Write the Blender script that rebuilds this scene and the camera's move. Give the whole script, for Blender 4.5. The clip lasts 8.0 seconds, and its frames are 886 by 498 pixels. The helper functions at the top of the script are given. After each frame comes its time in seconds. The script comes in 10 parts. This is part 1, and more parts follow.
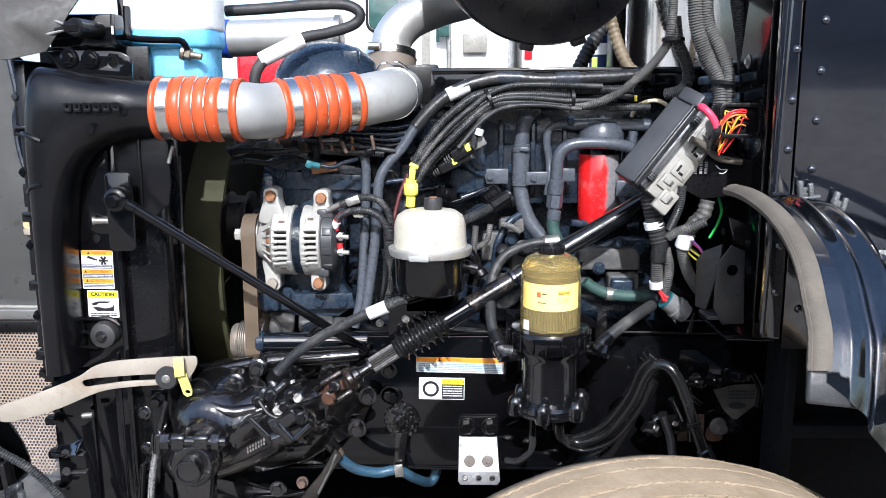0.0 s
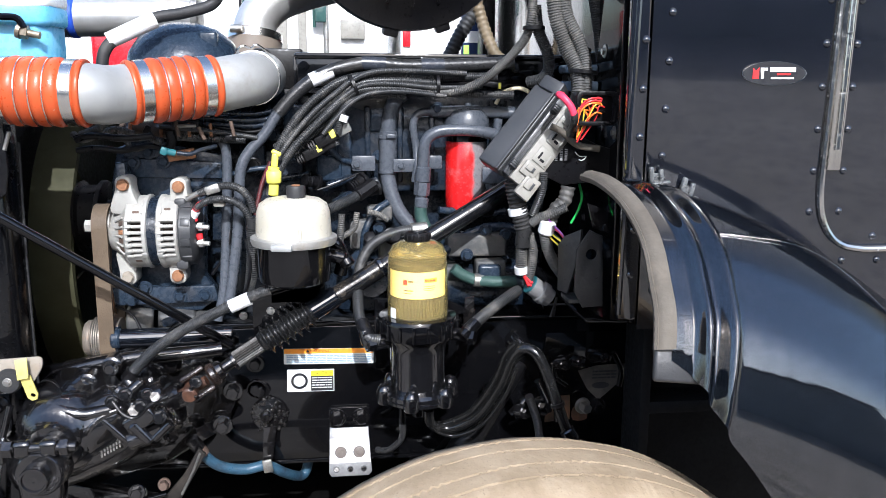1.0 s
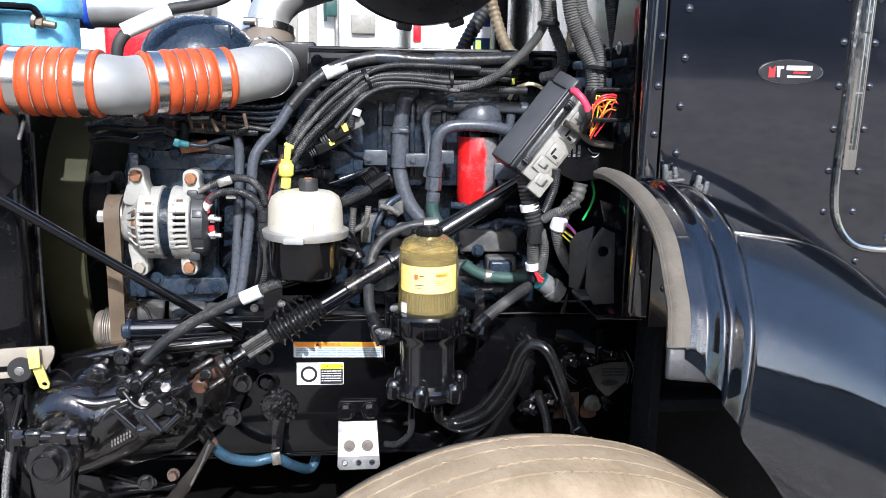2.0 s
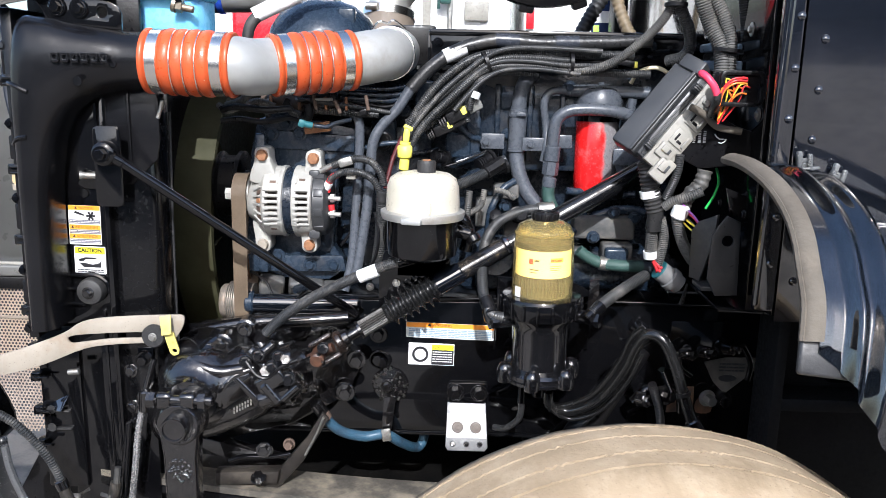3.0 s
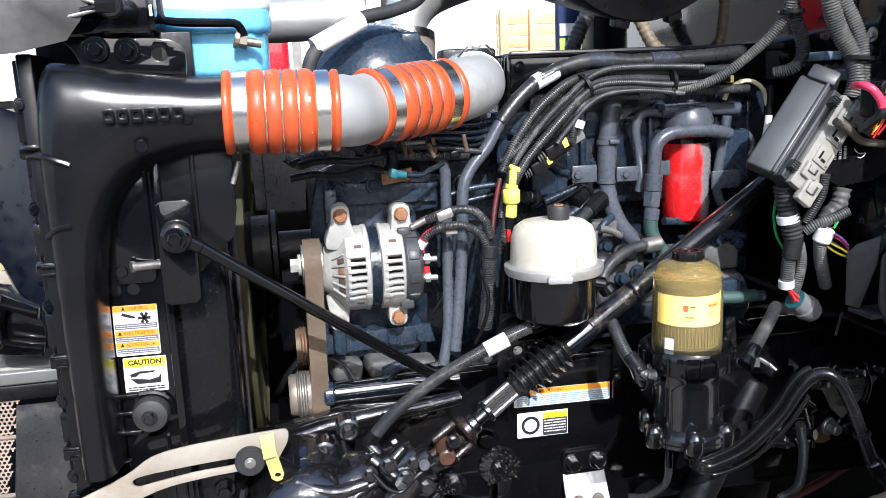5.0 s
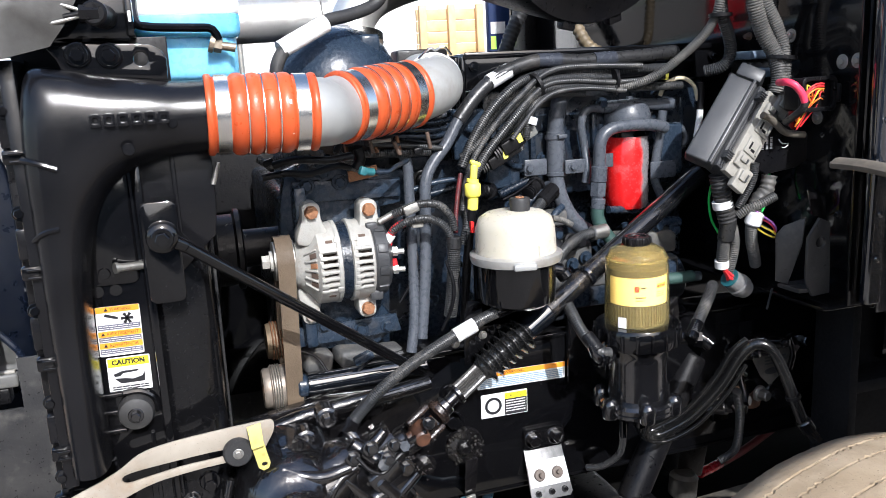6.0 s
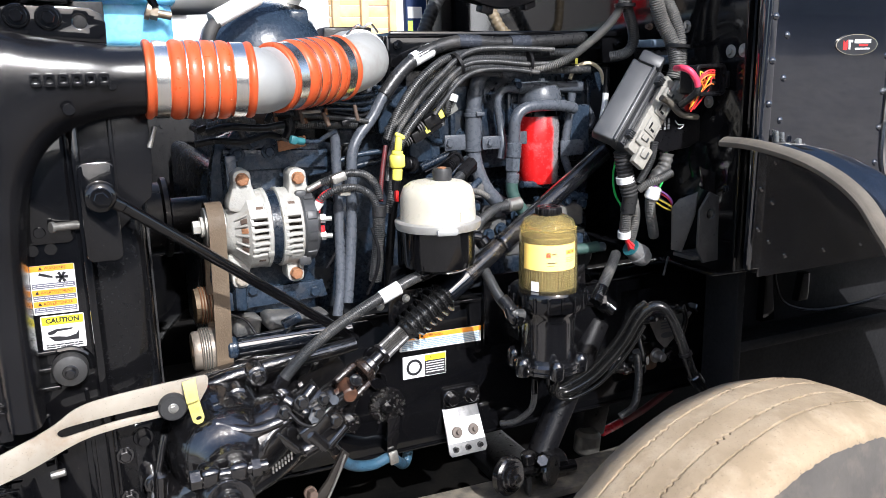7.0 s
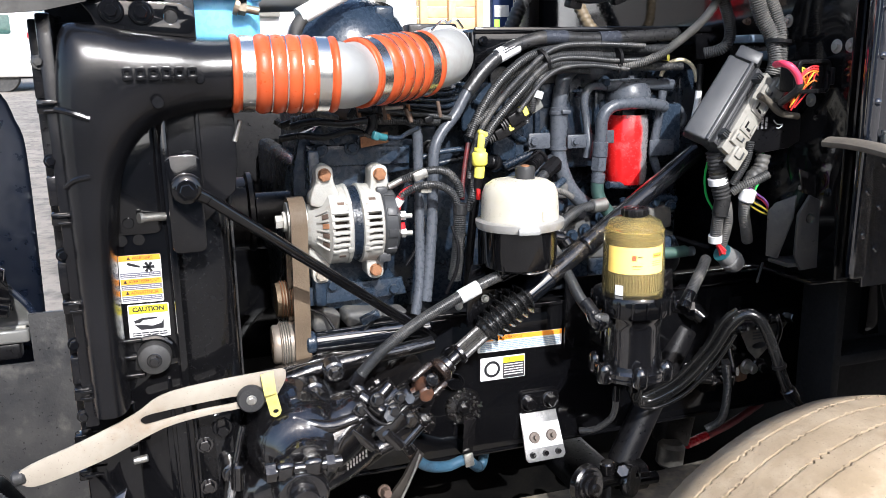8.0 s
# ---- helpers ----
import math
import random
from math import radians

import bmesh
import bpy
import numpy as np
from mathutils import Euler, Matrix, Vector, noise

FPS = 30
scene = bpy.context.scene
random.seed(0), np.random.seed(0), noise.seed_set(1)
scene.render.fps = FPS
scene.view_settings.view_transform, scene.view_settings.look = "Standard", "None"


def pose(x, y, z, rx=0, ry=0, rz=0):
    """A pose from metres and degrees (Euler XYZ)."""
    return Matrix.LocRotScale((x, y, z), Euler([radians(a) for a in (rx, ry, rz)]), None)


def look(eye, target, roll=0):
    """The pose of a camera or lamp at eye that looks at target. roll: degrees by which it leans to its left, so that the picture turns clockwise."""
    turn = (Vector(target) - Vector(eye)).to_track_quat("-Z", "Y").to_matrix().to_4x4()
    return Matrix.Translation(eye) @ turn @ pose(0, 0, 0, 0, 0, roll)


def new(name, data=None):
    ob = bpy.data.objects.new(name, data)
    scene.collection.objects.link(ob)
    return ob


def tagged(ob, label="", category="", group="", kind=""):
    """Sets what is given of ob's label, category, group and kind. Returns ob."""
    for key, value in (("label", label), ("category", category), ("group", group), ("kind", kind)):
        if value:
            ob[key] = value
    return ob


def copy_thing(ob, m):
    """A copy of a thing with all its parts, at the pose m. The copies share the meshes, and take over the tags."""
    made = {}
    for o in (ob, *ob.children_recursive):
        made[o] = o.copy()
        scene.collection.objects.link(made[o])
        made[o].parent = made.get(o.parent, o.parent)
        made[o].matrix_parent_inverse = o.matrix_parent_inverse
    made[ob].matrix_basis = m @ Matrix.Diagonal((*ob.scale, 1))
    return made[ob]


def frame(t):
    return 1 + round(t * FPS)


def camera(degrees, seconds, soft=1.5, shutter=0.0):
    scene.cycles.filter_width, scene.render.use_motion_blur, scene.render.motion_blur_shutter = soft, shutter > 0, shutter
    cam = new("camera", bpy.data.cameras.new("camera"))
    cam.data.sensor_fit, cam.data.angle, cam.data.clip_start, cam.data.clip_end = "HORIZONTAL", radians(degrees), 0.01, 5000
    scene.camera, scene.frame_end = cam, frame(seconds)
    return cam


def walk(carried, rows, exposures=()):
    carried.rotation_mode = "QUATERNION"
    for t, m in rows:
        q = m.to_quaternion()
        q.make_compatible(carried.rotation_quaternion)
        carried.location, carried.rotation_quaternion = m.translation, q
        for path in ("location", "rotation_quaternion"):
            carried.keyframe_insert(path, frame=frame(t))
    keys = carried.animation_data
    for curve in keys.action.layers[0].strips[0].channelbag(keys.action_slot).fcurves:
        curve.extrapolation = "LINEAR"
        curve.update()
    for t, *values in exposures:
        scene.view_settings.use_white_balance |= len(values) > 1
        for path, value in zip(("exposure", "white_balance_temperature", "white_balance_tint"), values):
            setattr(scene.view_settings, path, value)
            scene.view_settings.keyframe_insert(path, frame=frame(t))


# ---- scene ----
cam = camera(58.3, 8.0, soft=0.7)
PATH = [
    (0, (0.035, 0.029, 1.527), (-0.011, 1.997, 1.173), -0.3),
    (0.5, (0.045, 0.034, 1.525), (0.164, 1.996, 1.157), -0.1),
    (1, (0.071, 0.042, 1.524), (0.31, 1.99, 1.141), 0.3),
    (1.2, (0.07, 0.042, 1.524), (0.345, 1.986, 1.14), 0.5),
    (2.3, (0.059, 0.044, 1.519), (0.227, 1.997, 1.122), 1.2),
    (2.5, (0.056, 0.043, 1.515), (0.174, 1.999, 1.115), 1.3),
    (3, (0.042, 0.044, 1.511), (0.006, 1.998, 1.087), 1.2),
    (3.5, (-0.03, 0.071, 1.496), (-0.147, 2.003, 0.99), 0.2),
    (4, (-0.231, 0.184, 1.46), (-0.284, 2.074, 0.809), -3.6),
    (4.5, (-0.342, 0.266, 1.493), (-0.218, 2.177, 0.916), -4.1),
    (4.7, (-0.372, 0.311, 1.516), (-0.127, 2.243, 1.059), -3.2),
    (5.8, (-0.476, 0.302, 1.566), (0.081, 2.189, 1.209), -3.1),
    (6, (-0.501, 0.271, 1.556), (0.088, 2.137, 1.139), -3.0),
    (6.5, (-0.543, 0.216, 1.539), (0.115, 2.047, 1.079), -2.2),
    (7, (-0.559, 0.202, 1.536), (0.244, 1.977, 1.087), -1.2),
    (7.5, (-0.543, 0.214, 1.535), (0.343, 1.955, 1.105), -1.0),
    (8, (-0.548, 0.222, 1.525), (0.064, 2.075, 1.086), -1.2),
]
GRADE = [(0, 1.05, 5850, 10), (1.2, 1.05, 5850, 10), (2.5, 1.07, 5950, 10), (3.5, 1.09, 6000, 10), (4.5, 1.13, 5850, 10), (6, 1.01, 6050, 10), (7, 1.16, 6100, 10), (8, 1.21, 6150, 10)]
walk(cam, [(t, look(eye, target, roll)) for t, eye, target, roll in PATH], GRADE)

# ---- light ----
world = bpy.data.worlds.new("world")
scene.world = world
world.use_nodes = True
sky = world.node_tree.nodes.new("ShaderNodeTexSky")
sky.sky_type, sky.sun_disc = "NISHITA", False
SUN = Vector((0.03, -0.80, 0.60)).normalized()
sky.sun_elevation = math.asin(SUN.z)
sky.sun_rotation = math.atan2(SUN.x, SUN.y)
sky.altitude, sky.air_density, sky.dust_density = 200.0, 1.0, 3.0
world.node_tree.links.new(sky.outputs[0], world.node_tree.nodes["Background"].inputs[0])
world.node_tree.nodes["Background"].inputs[1].default_value = 0.15
lamp = bpy.data.lights.new("sun", "SUN")
lamp.energy, lamp.angle, lamp.color = 3.4, radians(0.6), (1.0, 0.98, 0.96)
sun = new("sun", lamp)
sun.matrix_world = look(SUN * 20, (0, 0, 0))


# ---- shaping tools ----
def mesh_of(bm, name, material, sharp=38.0):
    bmesh.ops.recalc_face_normals(bm, faces=bm.faces)
    limit = radians(sharp)
    for f in bm.faces:
        f.smooth = True
    for e in bm.edges:
        e.smooth = len(e.link_faces) == 2 and e.calc_face_angle(0) < limit
    me = bpy.data.meshes.new(name)
    bm.to_mesh(me)
    bm.free()
    me.materials.append(material)
    return me


OFFSET = {}


def thing(name, at, label, category, group=""):
    ob = new(name)
    ob.empty_display_size = 0.05
    ob.location = at
    OFFSET[ob] = Matrix.Translation(Vector(at)).inverted()
    return tagged(ob, label, category, group)


def place(name, me, m, parent, label=""):
    ob = new(name, me)
    ob.parent = parent
    ob.matrix_parent_inverse = OFFSET.get(parent, Matrix())
    ob.matrix_basis = m
    if label:
        tagged(ob, label)
    return ob


def part(name, bm, material, parent, label="", sharp=38.0):
    return place(name, mesh_of(bm, name, material, sharp), Matrix(), parent, label)


def solo(name, bm, material, label, category, group="", kind="", sharp=38.0):
    ob = new(name, mesh_of(bm, name, material, sharp))
    return tagged(ob, label, category, group, kind)


def basis(origin, z, x=(1, 0, 0)):
    """A pose whose z axis points along z and whose x axis leans towards x."""
    z = Vector(z).normalized()
    x = Vector(x)
    x = x - z * x.dot(z)
    if x.length < 1e-4:
        x = z.orthogonal()
    x.normalize()
    y = z.cross(x)
    m = Matrix((x, y, z)).transposed().to_4x4()
    m.translation = Vector(origin)
    return m


FRONT = Matrix(((1, 0, 0, 0), (0, 0, -1, 0), (0, 1, 0, 0), (0, 0, 0, 1)))  # local xy is world xz, local z faces the camera side


def front(x, y, z):
    return Matrix.Translation((x, y, z)) @ FRONT


def add(bm, other):
    me = bpy.data.meshes.new("joint")
    other.to_mesh(me)
    other.free()
    bm.from_mesh(me)
    bpy.data.meshes.remove(me)
    return bm


def join(*parts):
    bm = parts[0]
    for other in parts[1:]:
        add(bm, other)
    return bm


def box(sx, sy, sz, m=None, bevel=0.0, seg=2):
    bm = bmesh.new()
    bmesh.ops.create_cube(bm, size=1, matrix=Matrix.Diagonal((sx, sy, sz, 1)))
    if bevel:
        bmesh.ops.bevel(bm, geom=bm.edges[:], offset=bevel, segments=seg, profile=0.5, affect="EDGES")
    if m is not None:
        bm.transform(m)
    return bm


def block(x0, x1, y0, y1, z0, z1, bevel=0.003, seg=2):
    return box(abs(x1 - x0), abs(y1 - y0), abs(z1 - z0), Matrix.Translation(((x0 + x1) / 2, (y0 + y1) / 2, (z0 + z1) / 2)), bevel, seg)


def lathe(profile, m=None, seg=32, arc=360.0, start=0.0):
    """Turns (radius, height) pairs round the local z axis."""
    bm = bmesh.new()
    whole = arc >= 360
    n = seg if whole else seg + 1
    rings = []
    for r, h in profile:
        if r < 1e-6 and whole:
            rings.append([bm.verts.new((0, 0, h))] * n)
        else:
            rings.append([bm.verts.new((r * math.cos(a), r * math.sin(a), h)) for a in (radians(start + arc * i / seg) for i in range(n))])
    for a, b in zip(rings, rings[1:]):
        for i in range(seg):
            j = (i + 1) % n
            vs = []
            for v in (a[i], a[j], b[j], b[i]):
                if v not in vs:
                    vs.append(v)
            if len(vs) > 2:
                bm.faces.new(vs)
    for ring in (rings[0], rings[-1]):
        if whole and len(set(ring)) > 2 and ring[0].is_boundary:
            bm.faces.new(ring)
    if m is not None:
        bm.transform(m)
    return bm


def cyl(a, b, r, r2=None, seg=24, bevel=0.0):
    a, b = Vector(a), Vector(b)
    h = (b - a).length
    r2 = r if r2 is None else r2
    c = min(bevel, r * 0.5, r2 * 0.5, h * 0.4)
    prof = [(0, 0), (r - c, 0), (r, c), (r2, h - c), (r2 - c, h), (0, h)] if c else [(0, 0), (r, 0), (r2, h), (0, h)]
    return lathe(prof, basis(a, b - a), seg)


def spline(points, step=0.006):
    """Evenly spaced places along a smooth curve through the points."""
    p = [Vector(v) for v in points]
    p = [2 * p[0] - p[1]] + p + [2 * p[-1] - p[-2]]
    out = []
    for a, b, c, d in zip(p, p[1:], p[2:], p[3:]):
        n = max(2, int((c - b).length / 0.004))
        for i in range(n):
            t = i / n
            out.append(0.5 * ((2 * b) + (c - a) * t + (2 * a - 5 * b + 4 * c - d) * t * t + (3 * b - a - 3 * c + d) * t ** 3))
    out.append(p[-2])
    even, left = [out[0]], step
    for a, b in zip(out, out[1:]):
        gap = (b - a).length
        while gap >= left and gap > 1e-9:
            a = a + (b - a) * (left / gap)
            even.append(a.copy())
            gap, left = (b - a).length, step
        left -= gap
    if (even[-1] - out[-1]).length > step * 0.3:
        even.append(out[-1])
    return even


def sweep(path, radii, seg=12, cap=True):
    """A tube along evenly spaced places with a radius at each."""
    bm = bmesh.new()
    rings, up = [], None
    for i, p in enumerate(path):
        way = (path[min(i + 1, len(path) - 1)] - path[max(i - 1, 0)]).normalized()
        up = way.orthogonal().normalized() if up is None else (up - way * up.dot(way)).normalized()
        side = way.cross(up)
        rings.append([bm.verts.new(p + radii[i] * (up * math.cos(2 * math.pi * k / seg) + side * math.sin(2 * math.pi * k / seg))) for k in range(seg)])
    for a, b in zip(rings, rings[1:]):
        for k in range(seg):
            bm.faces.new((a[k], a[(k + 1) % seg], b[(k + 1) % seg], b[k]))
    if cap:
        bm.faces.new(rings[0])
        bm.faces.new(rings[-1])
    return bm


def tube(points, r, seg=12, step=0.006):
    path = spline(points, step)
    return sweep(path, [r] * len(path), seg)


def loom(points, r, seg=12, pitch=0.0037, depth=0.13):
    """Corrugated conduit with one rib every pitch."""
    path = spline(points, pitch / 4)
    shape = (1.0, 1.0, 1.0 - depth, 1.0 - depth)
    return sweep(path, [r * shape[i % 4] for i in range(len(path))], seg)


def slab(outer, thick, m=None, bevel=0.0, holes=(), seg=2):
    """A plate with the outline in local xy, from z = 0 to thick, with holes."""
    bm = bmesh.new()
    edges = []
    for loop in (outer, *holes):
        vs = [bm.verts.new((x, y, 0)) for x, y in loop]
        edges += [bm.edges.new((a, b)) for a, b in zip(vs, vs[1:] + vs[:1])]
    if holes:
        bmesh.ops.triangle_fill(bm, edges=edges, use_beauty=True, use_dissolve=False)
    else:
        bm.faces.new(list(bm.verts))
    done = bmesh.ops.extrude_face_region(bm, geom=bm.faces[:])
    bmesh.ops.translate(bm, vec=(0, 0, thick), verts=[g for g in done["geom"] if isinstance(g, bmesh.types.BMVert)])
    bmesh.ops.recalc_face_normals(bm, faces=bm.faces)
    if bevel:
        rim = [e for e in bm.edges if len(e.link_faces) == 2 and e.calc_face_angle(0) > 0.9 and abs(e.verts[0].co.z - e.verts[1].co.z) < thick * 0.5]
        bmesh.ops.bevel(bm, geom=rim, offset=bevel, segments=seg, profile=0.5, affect="EDGES")
    if m is not None:
        bm.transform(m)
    return bm


def circle(x, y, r, n=20):
    return [(x + r * math.cos(2 * math.pi * i / n), y + r * math.sin(2 * math.pi * i / n)) for i in range(n)]


def rounded(w, h, r, n=5, x=0.0, y=0.0):
    out = []
    for cx, cy, a in ((w / 2 - r, h / 2 - r, 0), (-w / 2 + r, h / 2 - r, 90), (-w / 2 + r, -h / 2 + r, 180), (w / 2 - r, -h / 2 + r, 270)):
        out += [(x + cx + r * math.cos(radians(a + 90 * i / n)), y + cy + r * math.sin(radians(a + 90 * i / n))) for i in range(n + 1)]
    return out


def smooth_outline(points, n=6):
    """A closed, rounded outline through 2D points."""
    out, k = [], len(points)
    for i in range(k):
        a, b, c, d = (Vector((*points[(i + j) % k], 0)) for j in (-1, 0, 1, 2))
        for s in range(n):
            t = s / n
            v = 0.5 * ((2 * b) + (c - a) * t + (2 * a - 5 * b + 4 * c - d) * t * t + (3 * b - a - 3 * c + d) * t ** 3)
            out.append((v.x, v.y))
    return out


def hexhead(r, h, washer=1.5, flange=0.25):
    """A hexagon head on a washer, standing on local z = 0."""
    bm = lathe([(0, 0), (r * washer, 0), (r * washer, h * flange * 0.7), (r * washer * 0.93, h * flange), (0, h * flange)], None, 18)
    top = bmesh.new()
    low = [top.verts.new((r * math.cos(i * math.pi / 3), r * math.sin(i * math.pi / 3), h * flange)) for i in range(6)]
    mid = [top.verts.new((v.co.x, v.co.y, h * 0.9)) for v in low]
    end = [top.verts.new((v.co.x * 0.86, v.co.y * 0.86, h)) for v in low]
    for a, b in ((low, mid), (mid, end)):
        for i in range(6):
            top.faces.new((a[i], a[(i + 1) % 6], b[(i + 1) % 6], b[i]))
    top.faces.new(end)
    return add(bm, top)


BOLTS = {}


def bolt(parent, at, way=(0, -1, 0), r=0.008, h=0.009, material=None, name="bolt", washer=1.5, turn=10.0):
    key = (r, h, material.name, washer)
    if key not in BOLTS:
        BOLTS[key] = mesh_of(hexhead(r, h, washer), "bolt", material, 25)
    return place(name, BOLTS[key], basis(at, way) @ pose(0, 0, 0, 0, 0, turn), parent)


def lettering(text, size, m, material, parent, name="lettering", bold=0.0, squeeze=1.0):
    """Flat letters in the built-in font, centred on the pose m, as a mesh."""
    cu = bpy.data.curves.new(name, "FONT")
    cu.body, cu.size, cu.align_x, cu.align_y, cu.offset, cu.resolution_u = text, size, "CENTER", "CENTER", bold, 3
    tmp = bpy.data.objects.new(name, cu)
    me = bpy.data.meshes.new_from_object(tmp)
    bpy.data.objects.remove(tmp)
    me.materials.clear()
    me.materials.append(material)
    return place(name, me, m @ Matrix.Diagonal((squeeze, 1, 1, 1)), parent)


def flat(w, h, m, lift=0.0, r=0.0):
    """A thin sheet with rounded corners, such as a sticker, on the local xy plane."""
    return slab(rounded(w, h, max(r, 0.0006), 3) if r else [(-w / 2, -h / 2), (w / 2, -h / 2), (w / 2, h / 2), (-w / 2, h / 2)], 0.0005, m @ Matrix.Translation((0, 0, lift)))


def bars(rows, width, height, m, material, parent, name="print", lift=0.0008, gap=0.45):
    """Rows of small print too fine to read."""
    bm = bmesh.new()
    step = height / rows
    for i in range(rows):
        y = height / 2 - (i + 0.5) * step
        x, k = -width / 2, 0
        while x < width / 2 - 0.001:
            w = min((0.004 + 0.003 * ((i * 7 + k * 5) % 4)) * min(1.0, width / 0.05), width / 2 - x)
            add(bm, box(w, step * (1 - gap), 0.0004, m @ Matrix.Translation((x + w / 2, y, lift))))
            x += w + 0.0011
            k += 1
        if i == rows - 1:
            break
    return part(name, bm, material, parent)


# ---- materials ----
def mat(name, a, b=None, rough=0.5, metal=0.0, scale=12.0, bump=0.0, bump_scale=300.0, spread=0.12, coat=0.0, dirt=None, dirt_amount=0.0, dirt_scale=9.0, through_light=0.0, ior=1.45, soft=0.0, spec=0.5, coat_ior=1.5, specks=0.0, speck_colour=(0.055, 0.052, 0.047), lumps=0.0, lump_scale=30.0):
    """Two tones mixed by noise, roughness broken up by finer noise, fine relief, and patches of dirt."""
    m = bpy.data.materials.new(name)
    m.use_nodes = True
    t = m.node_tree
    n, link = t.nodes, t.links.new
    p = n["Principled BSDF"]
    where = n.new("ShaderNodeTexCoord")

    def cloud(s, detail=4.0, rough_=0.55):
        c = n.new("ShaderNodeTexNoise")
        c.inputs["Scale"].default_value, c.inputs["Detail"].default_value, c.inputs["Roughness"].default_value = s, detail, rough_
        link(where.outputs["Object"], c.inputs["Vector"])
        return c.outputs["Fac"]

    def span(value, lo, hi, low, high):
        r = n.new("ShaderNodeMapRange")
        for key, v in zip(("From Min", "From Max", "To Min", "To Max"), (lo, hi, low, high)):
            r.inputs[key].default_value = v
        link(value, r.inputs["Value"])
        return r.outputs["Result"]

    def mix(fac, c1, c2):
        x = n.new("ShaderNodeMix")
        x.data_type = "RGBA"
        link(fac, x.inputs["Factor"])
        for k, c in ((6, c1), (7, c2)):
            if isinstance(c, tuple):
                x.inputs[k].default_value = (*c, 1)
            else:
                link(c, x.inputs[k])
        return x.outputs[2]

    b = b or tuple(min(1.0, v * 1.35 + 0.003) for v in a)
    big = cloud(scale)
    fine = cloud(scale * 11, 3.0)
    colour = mix(span(big, 0.35, 0.65, 0, 1), a, b)
    roughness = span(fine, 0.3, 0.7, max(0.02, rough - spread), min(1.0, rough + spread))
    if dirt:
        patch = span(cloud(dirt_scale, 8.0, 0.65), 0.62 - 0.3 * dirt_amount, 0.78 - 0.2 * dirt_amount, 0, min(1.0, 0.35 + dirt_amount))
        colour = mix(patch, colour, dirt)
        r = n.new("ShaderNodeMix")
        link(patch, r.inputs["Factor"])
        link(roughness, r.inputs[2])
        r.inputs[3].default_value = min(1.0, rough + 0.35)
        roughness = r.outputs[0]
    if specks:
        spots = span(cloud(420, 2.0), 0.76 - 0.16 * specks, 0.80 - 0.16 * specks, 0, 0.8)
        colour = mix(spots, colour, speck_colour)
    link(colour, p.inputs["Base Color"])
    link(roughness, p.inputs["Roughness"])
    p.inputs["Metallic"].default_value = metal
    p.inputs["Coat Weight"].default_value = coat
    p.inputs["Coat Roughness"].default_value = 0.04
    p.inputs["Coat IOR"].default_value = coat_ior
    p.inputs["Transmission Weight"].default_value = through_light
    p.inputs["IOR"].default_value = ior
    p.inputs["Specular IOR Level"].default_value = spec
    if soft:
        p.inputs["Subsurface Weight"].default_value = soft
        p.inputs["Subsurface Radius"].default_value = (0.02, 0.018, 0.012)
        p.inputs["Subsurface Scale"].default_value = 1.0
    if bump:
        k = n.new("ShaderNodeBump")
        k.inputs["Strength"].default_value, k.inputs["Distance"].default_value = bump, 0.002
        height = cloud(bump_scale, 3.0)
        if lumps:
            both = n.new("ShaderNodeMath")
            both.operation = "MULTIPLY_ADD"
            both.inputs[1].default_value = lumps
            link(cloud(lump_scale, 2.0), both.inputs[0])
            link(height, both.inputs[2])
            height = both.outputs[0]
        link(height, k.inputs["Height"])
        link(k.outputs[0], p.inputs["Normal"])
    return m


black_paint = mat("black_paint", (0.002, 0.002, 0.0025), (0.0035, 0.0035, 0.004), 0.10, bump=0.06, bump_scale=55, coat=0.45, coat_ior=1.5, spec=0.35, spread=0.05, dirt=(0.014, 0.0125, 0.011), dirt_amount=0.08, specks=0.35)
black_cast = mat("black_cast", (0.003, 0.0028, 0.003), (0.006, 0.0055, 0.006), 0.19, bump=0.55, bump_scale=130, lumps=3.4, lump_scale=34, coat=0.7, coat_ior=1.8, spec=0.5, spread=0.08, dirt=(0.035, 0.028, 0.022), dirt_amount=0.14, dirt_scale=22, specks=0.25)
black_grain = mat("grainy_black_paint", (0.003, 0.003, 0.0035), (0.006, 0.006, 0.007), 0.12, bump=0.7, bump_scale=120, coat=1.0, coat_ior=1.65, spec=0.5, spread=0.05, dirt=(0.022, 0.02, 0.018), dirt_amount=0.08, specks=0.5)
black_sheen = mat("black_sheen", (0.003, 0.004, 0.006), (0.005, 0.006, 0.009), 0.08, coat=1.0, bump=0.05, bump_scale=14, spread=0.03, spec=0.8, coat_ior=1.85, specks=0.25)
fender_gloss = mat("fender_gloss", (0.004, 0.005, 0.008), (0.006, 0.008, 0.012), 0.05, coat=1.0, bump=0.025, bump_scale=6, spread=0.02, spec=1.0, coat_ior=2.6, specks=0.2)
cab_paint = mat("cab_paint", (0.004, 0.005, 0.008), (0.006, 0.007, 0.011), 0.13, coat=1.0, coat_ior=1.7, bump=0.05, bump_scale=4, spread=0.05, dirt=(0.024, 0.025, 0.029), dirt_amount=0.16, dirt_scale=5, spec=0.7, specks=0.28, speck_colour=(0.05, 0.048, 0.045))
tank_plastic = mat("tank_plastic", (0.0035, 0.0035, 0.0042), (0.006, 0.006, 0.007), 0.22, bump=0.10, bump_scale=700, spec=0.42, spread=0.05, specks=0.2)
